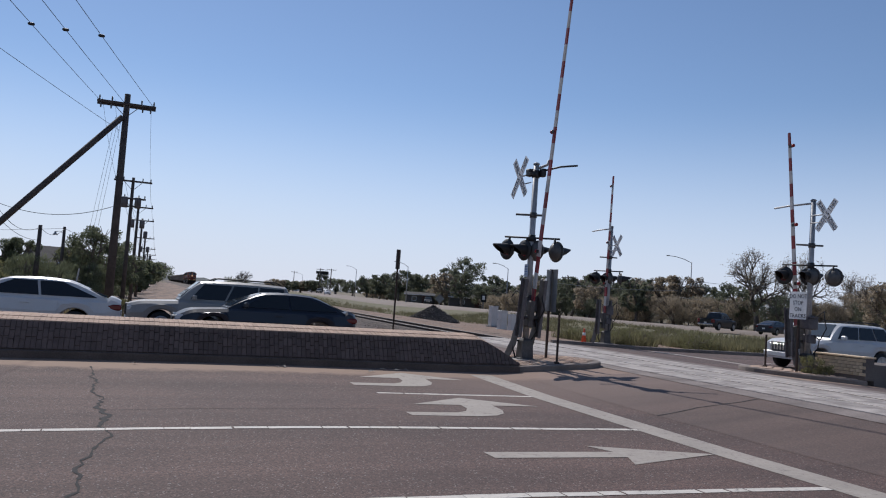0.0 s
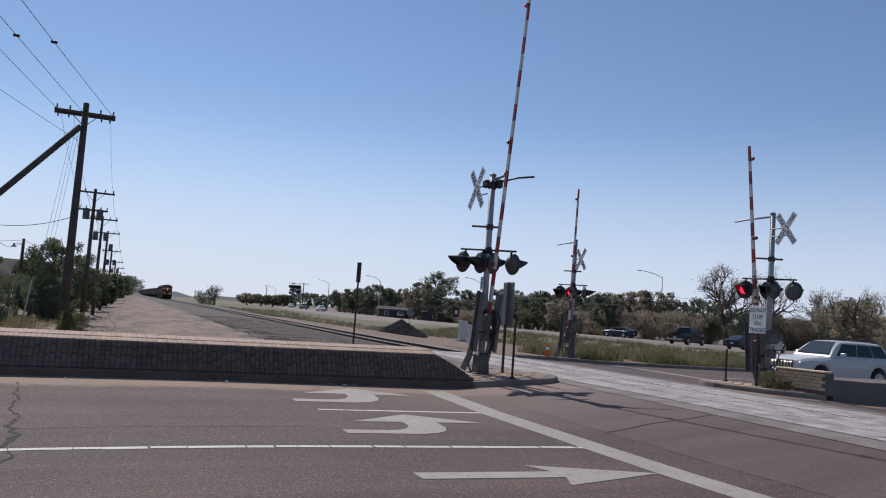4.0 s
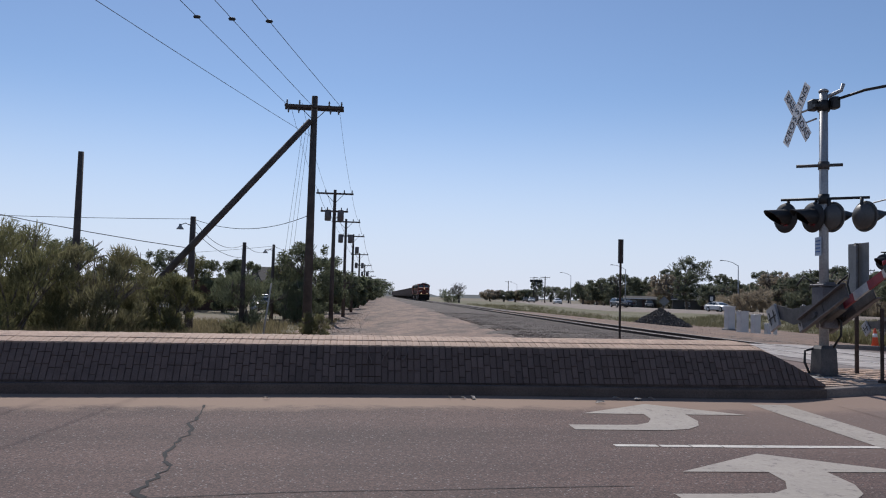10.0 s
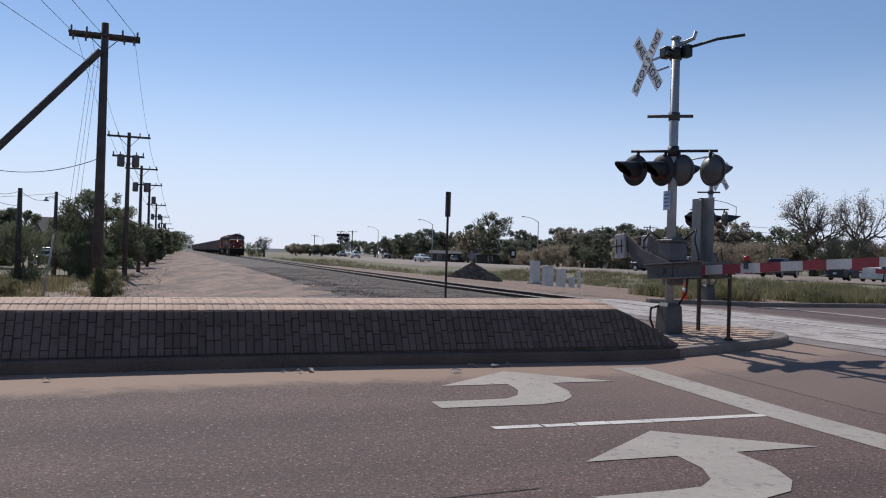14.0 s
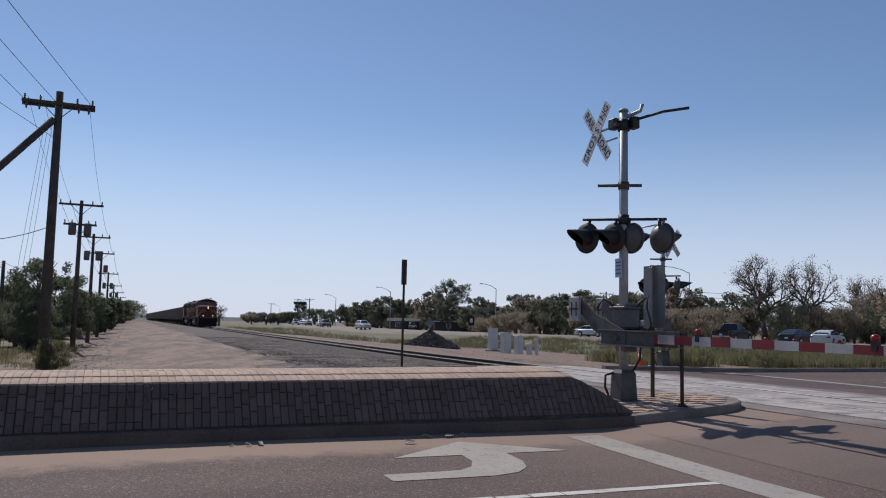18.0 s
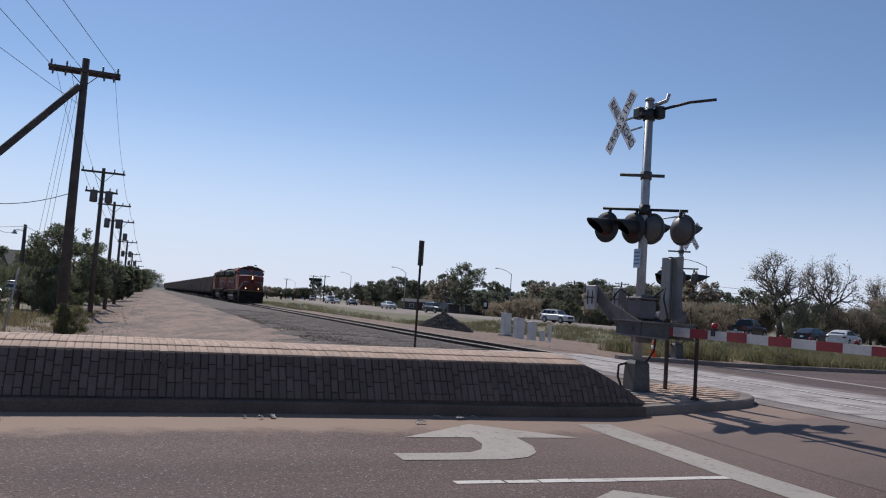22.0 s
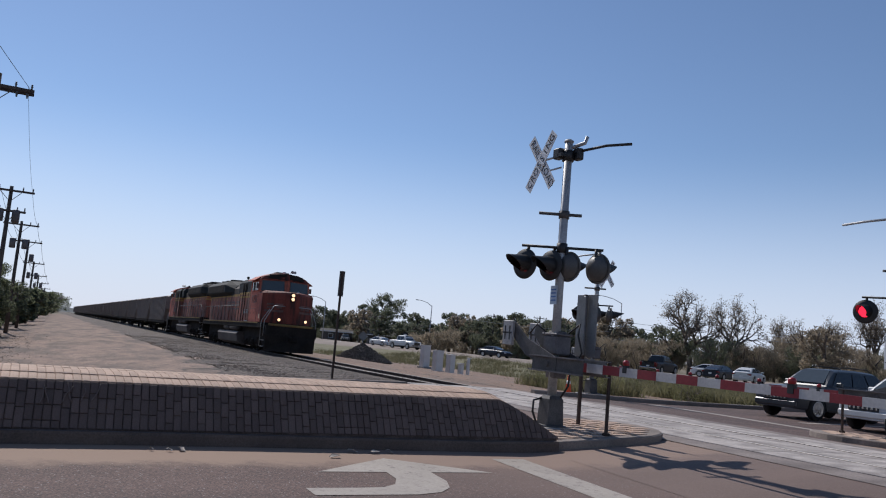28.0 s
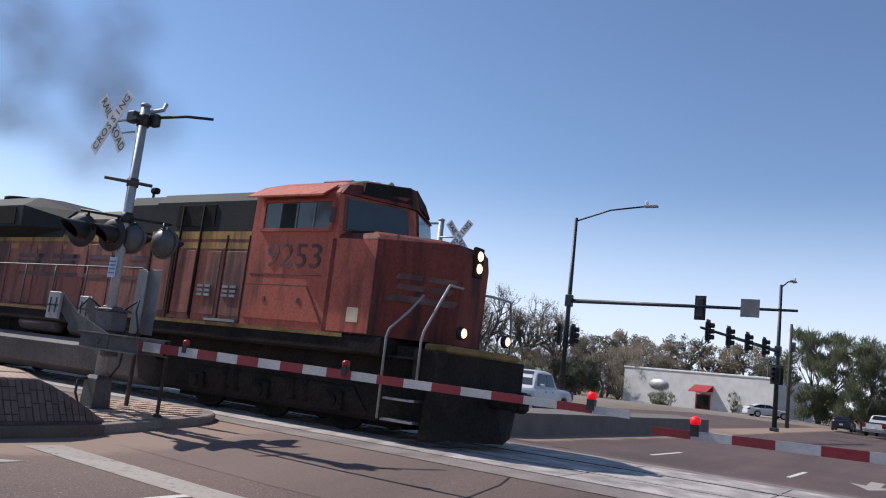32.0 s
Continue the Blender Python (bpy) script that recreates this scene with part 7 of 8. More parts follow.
for az, d, h, w, leaf, seed in ((-3.2, 62, 6.6, 6.5, LEAF_DARK, 71), (-2.0, 68, 5.8, 5.5, LEAF_DARK, 72), (-4.6, 66, 5.0, 5.0, LEAF_OLIVE, 73), (-8.8, 84, 5.8, 5.6, LEAF_DARK, 74), (-7.6, 82, 6.0, 4.2, LEAF_DARK, 75), (-11.0, 88, 6.8, 6.5, LEAF_OLIVE, 76), (-13.2, 80, 6.6, 6.0, LEAF_DARK, 77), (-15.5, 75, 5.5, 6.0, LEAF_OLIVE, 78), (-19.0, 66, 6.4, 6.5, LEAF_DARK, 171), (-22.0, 62, 6.2, 7.0, LEAF_OLIVE, 172), (-25.5, 60, 6.8, 7.0, LEAF_DARK, 173), (-29.5, 58, 6.4, 7.0, LEAF_OLIVE, 174), (-0.9, 90, 5.2, 6, LEAF_DARK, 79), (-0.1, 112, 5.2, 6, LEAF_DARK, 80), (0.45, 140, 5.5, 7, LEAF_DARK, 81), (0.9, 175, 6.0, 8, LEAF_DARK, 82), (1.2, 215, 6.4, 9, LEAF_DARK, 83), (1.45, 260, 7, 11, LEAF_DARK, 84), (1.7, 320, 8, 14, LEAF_DARK, 85), (2.0, 400, 9, 18, LEAF_DARK, 86)):
    px, py = polar(az, d)
    tree("dark leafy tree beside the pole line", px, py, h, w, leaf, seed, 15000 if d < 100 else 2800, 0.0, 0.085 if d < 100 else 0.32, 4, low=0.1)
for px, py, h, w, leaf, seed in ((-12.8, 33.5, 4.3, 5.2, LEAF_DRY, 91), (-10.0, 34.5, 4.6, 5.4, LEAF_OLIVE, 92), (-7.6, 35.5, 3.9, 4.6, LEAF_DRY, 93), (-5.9, 38.5, 3.0, 3.8, LEAF_OLIVE, 94), (-15.8, 36.0, 4.4, 5.2, LEAF_DRY, 95), (-0.1, 42.6, 1.5, 1.7, LEAF_OLIVE, 96), (-3.6, 42.0, 1.0, 1.5, LEAF_DRY, 97), (-11.5, 40.0, 3.0, 4.0, LEAF_OLIVE, 99)):
    tree("olive roadside bush with brushy twigs", px, py, h, w, leaf, seed, 13000 if h > 2 else 7000, 0.0, 0.085 if h > 2 else 0.045, 4, "shrub", "roadside bushes")


rk = random.Random(313)
for i in range(20):
    y = 56 + 7.5 * i + rk.uniform(-2, 2)
    tree("dark low brush at the foot of the pole line", -2.6 + 0.034 * (y - 45) - rk.uniform(0.3, 2.6), y, rk.uniform(2.8, 4.6), rk.uniform(3.6, 5.2), rk.choice((LEAF_DARK, LEAF_DARK, LEAF_OLIVE)), 820 + i, 6500 if y < 110 else 2600, 0.0, 0.1 if y < 110 else 0.2, 3, "shrub", "brush along the poles")


def blades(name, label, spots, leaf, seed, count, height, gaps=-0.22):
    """Clumps of bent grass blades over rectangles (x0, x1, y0, y1)."""
    rnd = random.Random(seed)
    mesh = Mesh()
    area = sum((b - a) * (d - c) for a, b, c, d in spots)
    for a, b, c, d in spots:
        for _ in range(int(count * (b - a) * (d - c) / area)):
            cx, cy = rnd.uniform(a, b), rnd.uniform(c, d)
            if noise.noise(Vector((cx * 0.45, cy * 0.45, seed))) < gaps:
                continue
            g = ground_z(cx, cy)
            for _ in range(5):
                px, py = cx + rnd.gauss(0, 0.12), cy + rnd.gauss(0, 0.12)
                h = height * rnd.uniform(0.35, 1.15)
                ang = rnd.uniform(0, 6.283)
                u = Vector((math.cos(ang), math.sin(ang), 0)) * rnd.uniform(0.008, 0.022)
                l = Vector((rnd.gauss(0, 0.25), rnd.gauss(0, 0.25), 1)) * h
                p = Vector((px, py, g - 0.03))
                mesh.add([p - u, p + u, p + u * 0.7 + l * 0.55, p + l + Vector((l.x, l.y, 0)) * 0.4, p - u * 0.7 + l * 0.55], [(0, 1, 2, 4), (4, 2, 3)])
    return single(name, mesh, leaf, label, "grass", "", "stuff", False)


blades("dry_grass", "tall dry grass behind the far kerb", [(-22, -3.2, 30.2, 38)], GRASS, 201, 8500, 0.75)
blades("dry_grass", "thin grass beyond the bushes", [(-20, -2.6, 38, 62)], GRASS, 206, 6000, 0.45)
blades("weeds", "green weeds behind the far kerb past the tracks", [(21.2, 44, 31.4, 38)], GRASS_GREEN, 202, 9000, 0.55, 0.0)
blades("dry_grass", "dry weed tufts at the foot of the poles", [(-3.2, 0.4, 31, 76)], GRASS, 207, 1500, 0.3, 0.05)
rw = random.Random(77)
for i in range(26):
    px, py = rw.uniform(21.6, 44), rw.uniform(31.8, 37.5)
    k = rw.uniform(0.7, 1.25)
    tree("low grey-olive weed bush behind the far kerb", px, py, 0.85 * k, 1.7 * k, rw.choice((LEAF_OLIVE, LEAF_DRY, LEAF_OLIVE)), 500 + i, 900, 0.0, 0.055, 3, "shrub", "roadside weeds")
blades("verge_grass", "dry grass on the verge by the tracks", [(29, 47, 38, 50), (35.5, 50, 50, 64), (39, 52, 64, 80), (35, 50, 80, 104)], VERGE_GRASS, 203, 11000, 0.5, -0.05)
blades("verge_grass", "dry grass strip along the highway", [(24, 38, 90, 170)], VERGE_GRASS, 204, 4200, 0.5, 0.0)
for dx, dy, k in ((0.0, 0.0, 1.0), (0.35, -0.2, 0.7), (-0.25, -0.25, 0.55)):
    tree("grey-green weeds round the sign post on the median nose", 18.75 + dx, 18.25 + dy, 0.8 * k, 0.95 * k, LEAF_OLIVE, int(600 + k * 10), 1600, 0.0, 0.035, 3, "shrub", "roadside weeds")


# ---- buildings, street lamps, signals, far signs, hills ----
def house(label, x, y, w, d, h, roof_h, turn, wall, windows=3, flat=False):
    H = thing("house", label, "building", "buildings", pose(x, y, ground_z(x, y) - 0.1, 0, 0, turn))
    part("wall", Mesh().box(0, 0, h / 2, w, d, h), wall, H)
    if flat:
        part("roof", Mesh().box(0, 0, h + 0.1, w + 0.2, d + 0.2, 0.25, None, 0.03), ROOF, H)
    else:
        r = Mesh().loft([[(-w / 2 - 0.4, -d / 2 - 0.4, h), (-w / 2 - 0.4, d / 2 + 0.4, h), (-w / 2 - 0.4, 0, h + roof_h)], [(w / 2 + 0.4, -d / 2 - 0.4, h), (w / 2 + 0.4, d / 2 + 0.4, h), (w / 2 + 0.4, 0, h + roof_h)]])
        part("roof", r, ROOF, H)
        part("fascia", Mesh().box(0, -d / 2 - 0.41, h - 0.04, w + 0.8, 0.03, 0.2), WHITE, H)
    for i in range(windows):
        px = -w / 2 + w * (i + 0.7) / (windows + 0.4)
        wd = part("window", Mesh().box(px, -d / 2 - 0.01, h * 0.55, 1.1, 0.06, 1.0), WHITE, H)
        part("pane", Mesh().box(px, -d / 2 - 0.03, h * 0.55, 0.95, 0.05, 0.85), GLASS, wd)
    part("door", Mesh().box(w * 0.12, -d / 2 - 0.015, 1.05, 0.95, 0.06, 2.1), BRICK_DARK, H)
    return H


for lab, az, d, w, dp, h, rh_, turn, wall, flat in (
        ("low dark-roofed house under trees beyond the highway", 23.9, 180, 10, 8, 2.2, 1.5, -20, CLAD, False),
        ("low shed with carport beyond the highway", 20.2, 190, 7, 6, 2.2, 0.6, -20, CLAD, False),
        ("pale gabled house far along the highway", 11.6, 420, 9, 8, 3.0, 2.0, -10, STUCCO, False),
        ("grey gabled house far along the highway", 12.3, 450, 10, 9, 3.2, 2.2, 10, CLAD, False),
        ("pale low building behind trees beyond the highway", 32.4, 190, 10, 8, 2.8, 1.0, -30, STUCCO, True),
        ("dark-roofed house behind trees on the near side", -4.9, 118, 7, 8, 3.6, 2.2, 20, CLAD, False),
        ("dark brown brick building behind bushes", -10.2, 96, 8, 8, 3.4, 0.5, 8, BRICK_DARK, True)):
    px, py = polar(az, d)
    house(lab, px, py, w, dp, h, rh_, turn, wall, 0 if wall is BRICK_DARK else 2, flat)

# white building with red awning near the junction
bx, by = polar(76.75, 118)
WB = thing("shop_building", "long white stucco shop with round emblem and red awning", "building", "buildings", pose(bx, by, ground_z(bx, by) - 0.1, 0, 0, -108))
part("wall", Mesh().box(0, 0, 2.4, 22.5, 10, 5.0, None, 0.03), STUCCO, WB)
part("parapet", Mesh().box(0, 0, 4.95, 22.7, 10.2, 0.22, None, 0.03), WHITE, WB)
part("emblem", Mesh().turn([(0, 1.2), (0.05, 1.2), (0.06, 0.02)], (-5.4, -5.02, 2.9), (0, -1, 0), 24, Matrix.Translation((-5.4, 0, 2.9)) @ Matrix.Diagonal((1.3, 1, 0.6, 1)) @ Matrix.Translation((5.4, 0, -2.9))), GALV, WB, "oval grey emblem")
part("awning", Mesh().slab([(0.2, -5.0, 3.3), (2.9, -5.0, 3.3), (2.9, -6.6, 2.4), (0.2, -6.6, 2.4)], (0, 0, 0.08)).box(1.55, -5.06, 2.9, 2.7, 0.1, 0.7), RED, WB, "red awning over the door")
part("door", Mesh().box(1.5, -5.02, 1.1, 2.2, 0.06, 2.2), RED, WB)
part("door_glass", Mesh().box(1.5, -5.06, 1.2, 1.8, 0.04, 1.7), GLASS, WB)
tree("clipped dark shrub by the shop wall", *polar(73.4, 111), 2.0, 4.5, LEAF_DARK, 301, 900, 0, 0.2, 3, "shrub")
tree("clipped dark shrub by the shop wall", *polar(78.2, 111), 3.4, 2.6, LEAF_DARK, 302, 1200, 0, 0.22, 3, "shrub")


def street_lamp(label, x, y, h, arm, turn, mat=None, group="street lamps"):
    S = thing("street_lamp", label, "street lamp", group, pose(x, y, ground_z(x, y), 0, 0, turn))
    part("pole", Mesh().rod((0, 0, 0), (0, 0, h - 0.8), 0.12, 0.07, 10), mat or GALV, S)
    part("arm", Mesh().tube([(0, 0, h - 0.9), (-arm * 0.35, 0, h - 0.35), (-arm * 0.75, 0, h - 0.05), (-arm, 0, h)], 0.05), mat or GALV, S)
    part("lamp", Mesh().box(-arm - 0.25, 0, h, 0.6, 0.25, 0.14, None, 0.04), STEEL, S)
    return S


for az, d, h, arm, turn in ((39.7, 134, 11.2, 4.0, -10), (26.6, 150, 9.0, 2.6, -10), (19.2, 165, 8.6, 2.6, 0), (15.4, 230, 9.0, 2.6, 0), (13.4, 290, 9, 2.6, 0), (11.6, 400, 9, 2.6, 0)):
    street_lamp("tall galvanised highway lamp with curved arm", *polar(az, d), h, arm, turn)
for az, d, top in ((31.0, 150, 7.6), (34.2, 152, 8.0), (13.6, 250, 8.4), (12.8, 300, 9.5), (49.6, 128, 6.0), (80.0, 130, 8), (11.0, 360, 9)):
    px, py = polar(az, d)
    power_pole("distant timber utility pole with crossarm", px, py, top + ground_z(px, py), [(-0.4, 1.5)], 0.16, 0, 0, "distant poles")
for a, b, z in ((28, 39, 6.0), (39, 53, 4.6), (39, 53, 6.6), (39, 53, 7.3), (53, 66, 4.8), (53, 66, 7.4), (53, 66, 6.8)):
    pa, pb = polar(a, 122), polar(b, 122)
    cable((*pa, z), (*pb, z - 0.4), 0.5, 0.03, "distant pale overhead line", (), GALV)
# long hoarding and tall signs far along the highway
for az, d, w, h, z, lab in ((12.95, 330, 5.0, 1.1, 8.6, "far dark roadside billboard on a post"), (24.9, 160, 1.1, 1.6, 2.2, "small dark sign with white patch")):
    px, py = polar(az, d)
    S = thing("roadside_sign", lab, "sign", "", pose(px, py, ground_z(px, py), 0, 0, -az))
    part("post", Mesh().rod((0, 0, 0), (0, 0, z), 0.14), STEEL, S)
    part("board", Mesh().box(0, -0.1, z, w, 0.2, h, None, 0.03), LOCO_BLACK, S)
    if w < 2:
        part("patch", Mesh().box(0, -0.22, z + 0.1, w * 0.5, 0.03, h * 0.5), WHITE, S)
sp = thing("warning_sign", "grey back of a diamond warning sign by the highway", "sign", "", pose(*polar(22.0, 96), ground_z(*polar(22.0, 96)), 0, 0, -22))
part("post", Mesh().rod((0, 0, 0), (0, 0, 2.8), 0.035), STEEL, sp)
part("plate", Mesh().box(0, -0.05, 0, 0.85, 0.012, 0.85, pose(0, 0, 2.4, 0, 45, 0), 0.004), ALU, sp)


def signal_head(parent, x, y, z, turn):
    q = pose(x, y, z, 0, 0, turn)
    h = part("signal_head", Mesh().box(0, 0, 0, 0.34, 0.24, 1.05, q, 0.03), BLACK, parent, "black traffic signal head")
    part("backplate", Mesh().box(0, 0.0, 0, 0.6, 0.02, 1.32, q, 0.006), BLACK, h)
    for k in (-0.33, 0, 0.33):
        part("visor", Mesh().turn([(0, 0.14), (0.22, 0.14), (0.22, 0.125), (0.0, 0.125)], q @ Vector((0, -0.12, k)), q.to_3x3() @ Vector((0, -1, 0)), 12), BLACK, h)


def signal_pole(label, x, y, h, arm_z, arm_len, turn, heads, lamp_arm, sign=None):
    S = thing("signal_pole", label, "traffic signal", "traffic signals", pose(x, y, ground_z(x, y), 0, 0, turn))
    part("pole", Mesh().rod((0, 0, 0), (0, 0, h), 0.17, 0.10, 12), SIGNAL_GREEN, S)
    part("base", Mesh().box(0, 0, 0.1, 0.5, 0.5, 0.3, None, 0.04), SIGNAL_GREEN, S)
    part("mast_arm", Mesh().rod((0, 0, arm_z), (arm_len, 0, arm_z + 0.1), 0.13, 0.07, 10).box(0, 0, arm_z, 0.4, 0.4, 0.7, None, 0.04), SIGNAL_GREEN, S, "long dark mast arm")
    part("lamp_arm", Mesh().tube([(0, 0, h - 0.2), (lamp_arm * 0.5, 0, h + 0.45), (lamp_arm, 0, h + 0.65)], 0.05), SIGNAL_GREEN, S)
    part("lamp", Mesh().box(lamp_arm + 0.3, 0, h + 0.65, 0.8, 0.3, 0.14, None, 0.04), STEEL, S, "flat street-lamp head")
    part("sensor", Mesh().box(lamp_arm + 0.05, 0, h + 0.85, 0.14, 0.14, 0.24, None, 0.03), WHITE, S)
    for u in heads:
        signal_head(S, u, 0.05, arm_z + 0.0, 180)
    for s in (-1, 1):
        signal_head(S, s * 0.42, 0, h * 0.38, 90 * s)
    if sign:
        part("arm_sign", Mesh().box(sign, -0.12, arm_z + 0.1, 0.95, 0.03, 0.95, None, 0.004), ALU, S, "grey back of a square sign")
    return S


island("pavement_corner", 44.0, 52.0, 25.2, 29.4, True, "kerbed corner island with signal pole")
signal_pole("dark signal pole with mast arm and street lamp", 45.85, 26.45, 11.3, 6.3, 12.5, -90, (7.6,), 4.2, 10.2)
signal_pole("dark signal pole with mast arm and four signal heads", 61.0, 17.3, 10.0, 5.4, 13.5, 172, (3.0, 6.2, 9.4, 12.6), -3.0)
px, py = polar(81.2, 74)
power_pole("slim timber utility pole near the junction", px, py, 8.6, [], 0.13, 1, 0, "distant poles")

# far ridge
ridge = Mesh()
rows = []
for d, k in ((900, 0), (1400, 1), (2400, 1.05), (4200, 0.2)):
    rows.append([(1.4 + d * math.sin(radians(a)), 7 + d * math.cos(radians(a)), 2.0 + k * (5 + 5 * noise.noise(Vector((a * 0.16, 0, 4))) + 4 * noise.noise(Vector((a * 0.7, 0, 9))) + (6 if -6 < a < 6 else 0))) for a in range(-100, 121, 1)])
ridge.loft(rows, cap=False, smooth=True, close=False)
single("backdrop_hills", ridge, HILL, "low tree-dotted hills on the horizon", "hills", "", "structure", False)


# ---- vehicles ----
def vehicle(kind, name, label, paint, category, group="vehicles"):
    """Local space: front bumper at x = 0, rear towards +x, wheels on z = 0."""
    K = {"sedan": dict(L=4.8, W=1.84, hood=0.93, belt=0.98, tail=1.06, roof=1.45, g=(1.3, 2.3, 3.5, 4.5), ax=(0.95, 3.75), r=0.33, bot=0.22),
         "suv": dict(L=4.95, W=1.98, hood=1.12, belt=1.17, tail=1.2, roof=1.80, g=(1.42, 2.1, 4.62, 4.92), ax=(0.98, 3.9), r=0.39, bot=0.3),
         "jeep": dict(L=4.75, W=1.94, hood=1.10, belt=1.14, tail=1.16, roof=1.74, g=(1.4, 2.1, 4.2, 4.68), ax=(0.9, 3.78), r=0.38, bot=0.3),
         "pickup": dict(L=5.8, W=2.02, hood=1.18, belt=1.22, tail=1.22, roof=1.93, g=(1.55, 2.25, 3.7, 3.95), ax=(1.02, 4.6), r=0.41, bot=0.36)}[kind]
    V = thing(name, label, category, group)
    L, W, r = K["L"], K["W"] / 2, K["r"]
    g0, g1, g2, g3 = K["g"]

    def top(x):
        if x < g0:
            return K["hood"] - (0.22 if kind == "sedan" else 0.10) * (1 - min(1, x / 0.55)) ** 2 - 0.08 * (1 - x / g0)
        if x > g3:
            return K["tail"] - 0.1 * ((x - g3) / (L - g3 + 0.001)) ** 2
        return K["belt"]

    def low(x):
        z = K["bot"] + 0.06 * (abs(x - L / 2) / (L / 2)) ** 4
        for a in K["ax"]:
            d = abs(x - a)
            R = r + 0.07
            if d < R:
                z = max(z, r + math.sqrt(R * R - d * d) * 0.98)
        return z

    def half(x):
        u = min(x, L - x)
        return W * (0.80 + 0.20 * min(1, u / 0.5) ** 0.5)

    body = Mesh()
    rings = []
    for x in steps(0, L, 56):
        w, t, b = half(x), top(x), low(x)
        t = max(t, b + 0.08)
        mid = b + (t - b) * 0.55
        rings.append([(x, -w + 0.1, b), (x, w - 0.1, b), (x, w - 0.02, b + 0.03), (x, w, mid), (x, w - 0.05, t - 0.08), (x, w - 0.16, t), (x, -w + 0.16, t), (x, -w + 0.05, t - 0.08), (x, -w, mid), (x, -w + 0.02, b + 0.03)])
    body.loft(rings, smooth=False)
    part("body", body, paint, V)
    belt, roof = K["belt"] - 0.03, K["roof"]
    wb, wr = W - 0.12, W - 0.32
    cab = Mesh()
    sec = lambda x, zt, k: [(x, -wb, belt), (x, -(wb + (wr - wb) * k), belt + (zt - belt) * 0.9), (x, -(wb + (wr - wb) * k) + 0.16, zt), (x, (wb + (wr - wb) * k) - 0.16, zt), (x, (wb + (wr - wb) * k), belt + (zt - belt) * 0.9), (x, wb, belt)]
    rise = lambda u: 1 - (1 - u) ** 1.35
    profile = [(g0 + (g1 - g0) * u, rise(u)) for u in (0.02, 0.25, 0.5, 0.75, 0.92, 1.0)]
    profile += [(g1 + (g2 - g1) * u, 1.0 + 0.07 * math.sin(math.pi * u)) for u in (0.2, 0.4, 0.6, 0.8)]
    profile += [(g3 - (g3 - g2) * u, rise(u)) for u in (1.0, 0.92, 0.75, 0.5, 0.25, 0.02)]
    cab.loft([sec(x, belt + 0.01 + (roof - 0.05 - belt) * k, min(1.0, k)) for x, k in profile])
    part("cabin", cab, paint, V)

    def side_pt(x, v, s):
        return (x, s * (wb + (wr - wb) * v + 0.008), belt + (roof - belt) * v * 0.93)

    cuts = {"sedan": (0.0, 0.5, 1.0), "suv": (0.0, 0.36, 0.68, 1.0), "jeep": (0.0, 0.38, 0.7, 1.0), "pickup": (0.0, 0.55, 1.0)}[kind]
    for s in (-1, 1):
        for a, b in zip(cuts, cuts[1:]):
            lo0, lo1 = g0 + 0.32, g3 - 0.22
            hi0, hi1 = g1 + 0.02, g2 - 0.04
            q = [side_pt(lo0 + (lo1 - lo0) * a + 0.03, 0.12, s), side_pt(lo0 + (lo1 - lo0) * b - 0.03, 0.12, s), side_pt(hi0 + (hi1 - hi0) * b - 0.03, 0.86, s), side_pt(hi0 + (hi1 - hi0) * a + 0.03, 0.86, s)]
            part("side_window", Mesh().slab(q, (0, s * 0.012, 0.004)), GLASS, V, "dark tinted side window")
    fr = [(g0 + 0.1, -wb + 0.14, belt + 0.09), (g0 + 0.1, wb - 0.14, belt + 0.09), (g1 - 0.04, wr - 0.14, roof - 0.1), (g1 - 0.04, -wr + 0.14, roof - 0.1)]
    part("windshield", Mesh().slab(fr, (-0.045, 0, 0.045)), WGLASS, V)
    rw = [(g3 - 0.06, -wb + 0.16, belt + 0.08), (g3 - 0.06, wb - 0.16, belt + 0.08), (g2 + 0.03, wr - 0.16, roof - 0.1), (g2 + 0.03, -wr + 0.16, roof - 0.1)]
    part("rear_window", Mesh().slab(rw, (0.03, 0, 0.03)), GLASS, V)
    for a in K["ax"]:
        for s in (-1, 1):
            wheel = part("wheel", Mesh().turn([(0, r * 0.6), (0.0, r * 0.93), (0.03, r), (0.19, r), (0.22, r * 0.93), (0.22, r * 0.6)], (a, s * (W - 0.22), r), (0, s, 0), 22), TYRE, V, "black rubber tyre")
            rim = Mesh().turn([(0.18, r * 0.6), (0.232, r * 0.68), (0.236, r * 0.6), (0.224, r * 0.55), (0.223, 0.06), (0.24, 0.05), (0.242, 0.01)], (a, s * (W - 0.22), r), (0, s, 0), 22)
            for i in range(5):
                h = 6.28319 * i / 5
                rim.box(0, 0, r * 0.36, 0.07, 0.014, r * 0.42, pose(a, s * (W + 0.012), r) @ Matrix.Rotation(h, 4, "Y"))
            part("rim", rim, RIM, wheel, "alloy rim")
    for s in (-1, 1):
        part("headlight", Mesh().box(0.12, s * (half(0.1) - 0.2), K["hood"] - 0.28, 0.2, 0.34, 0.15, None, 0.03), HEADLAMP, V)
        part("taillight", Mesh().box(L - 0.16, s * (half(L - 0.16) - 0.15), K["tail"] - 0.26, 0.34, 0.32, 0.15 if kind == "sedan" else 0.4, None, 0.05), TAIL, V)
        part("mirror", Mesh().box(g0 + 0.45, s * (W + 0.06), K["belt"] + 0.08, 0.12, 0.22, 0.15, None, 0.03), paint, V)
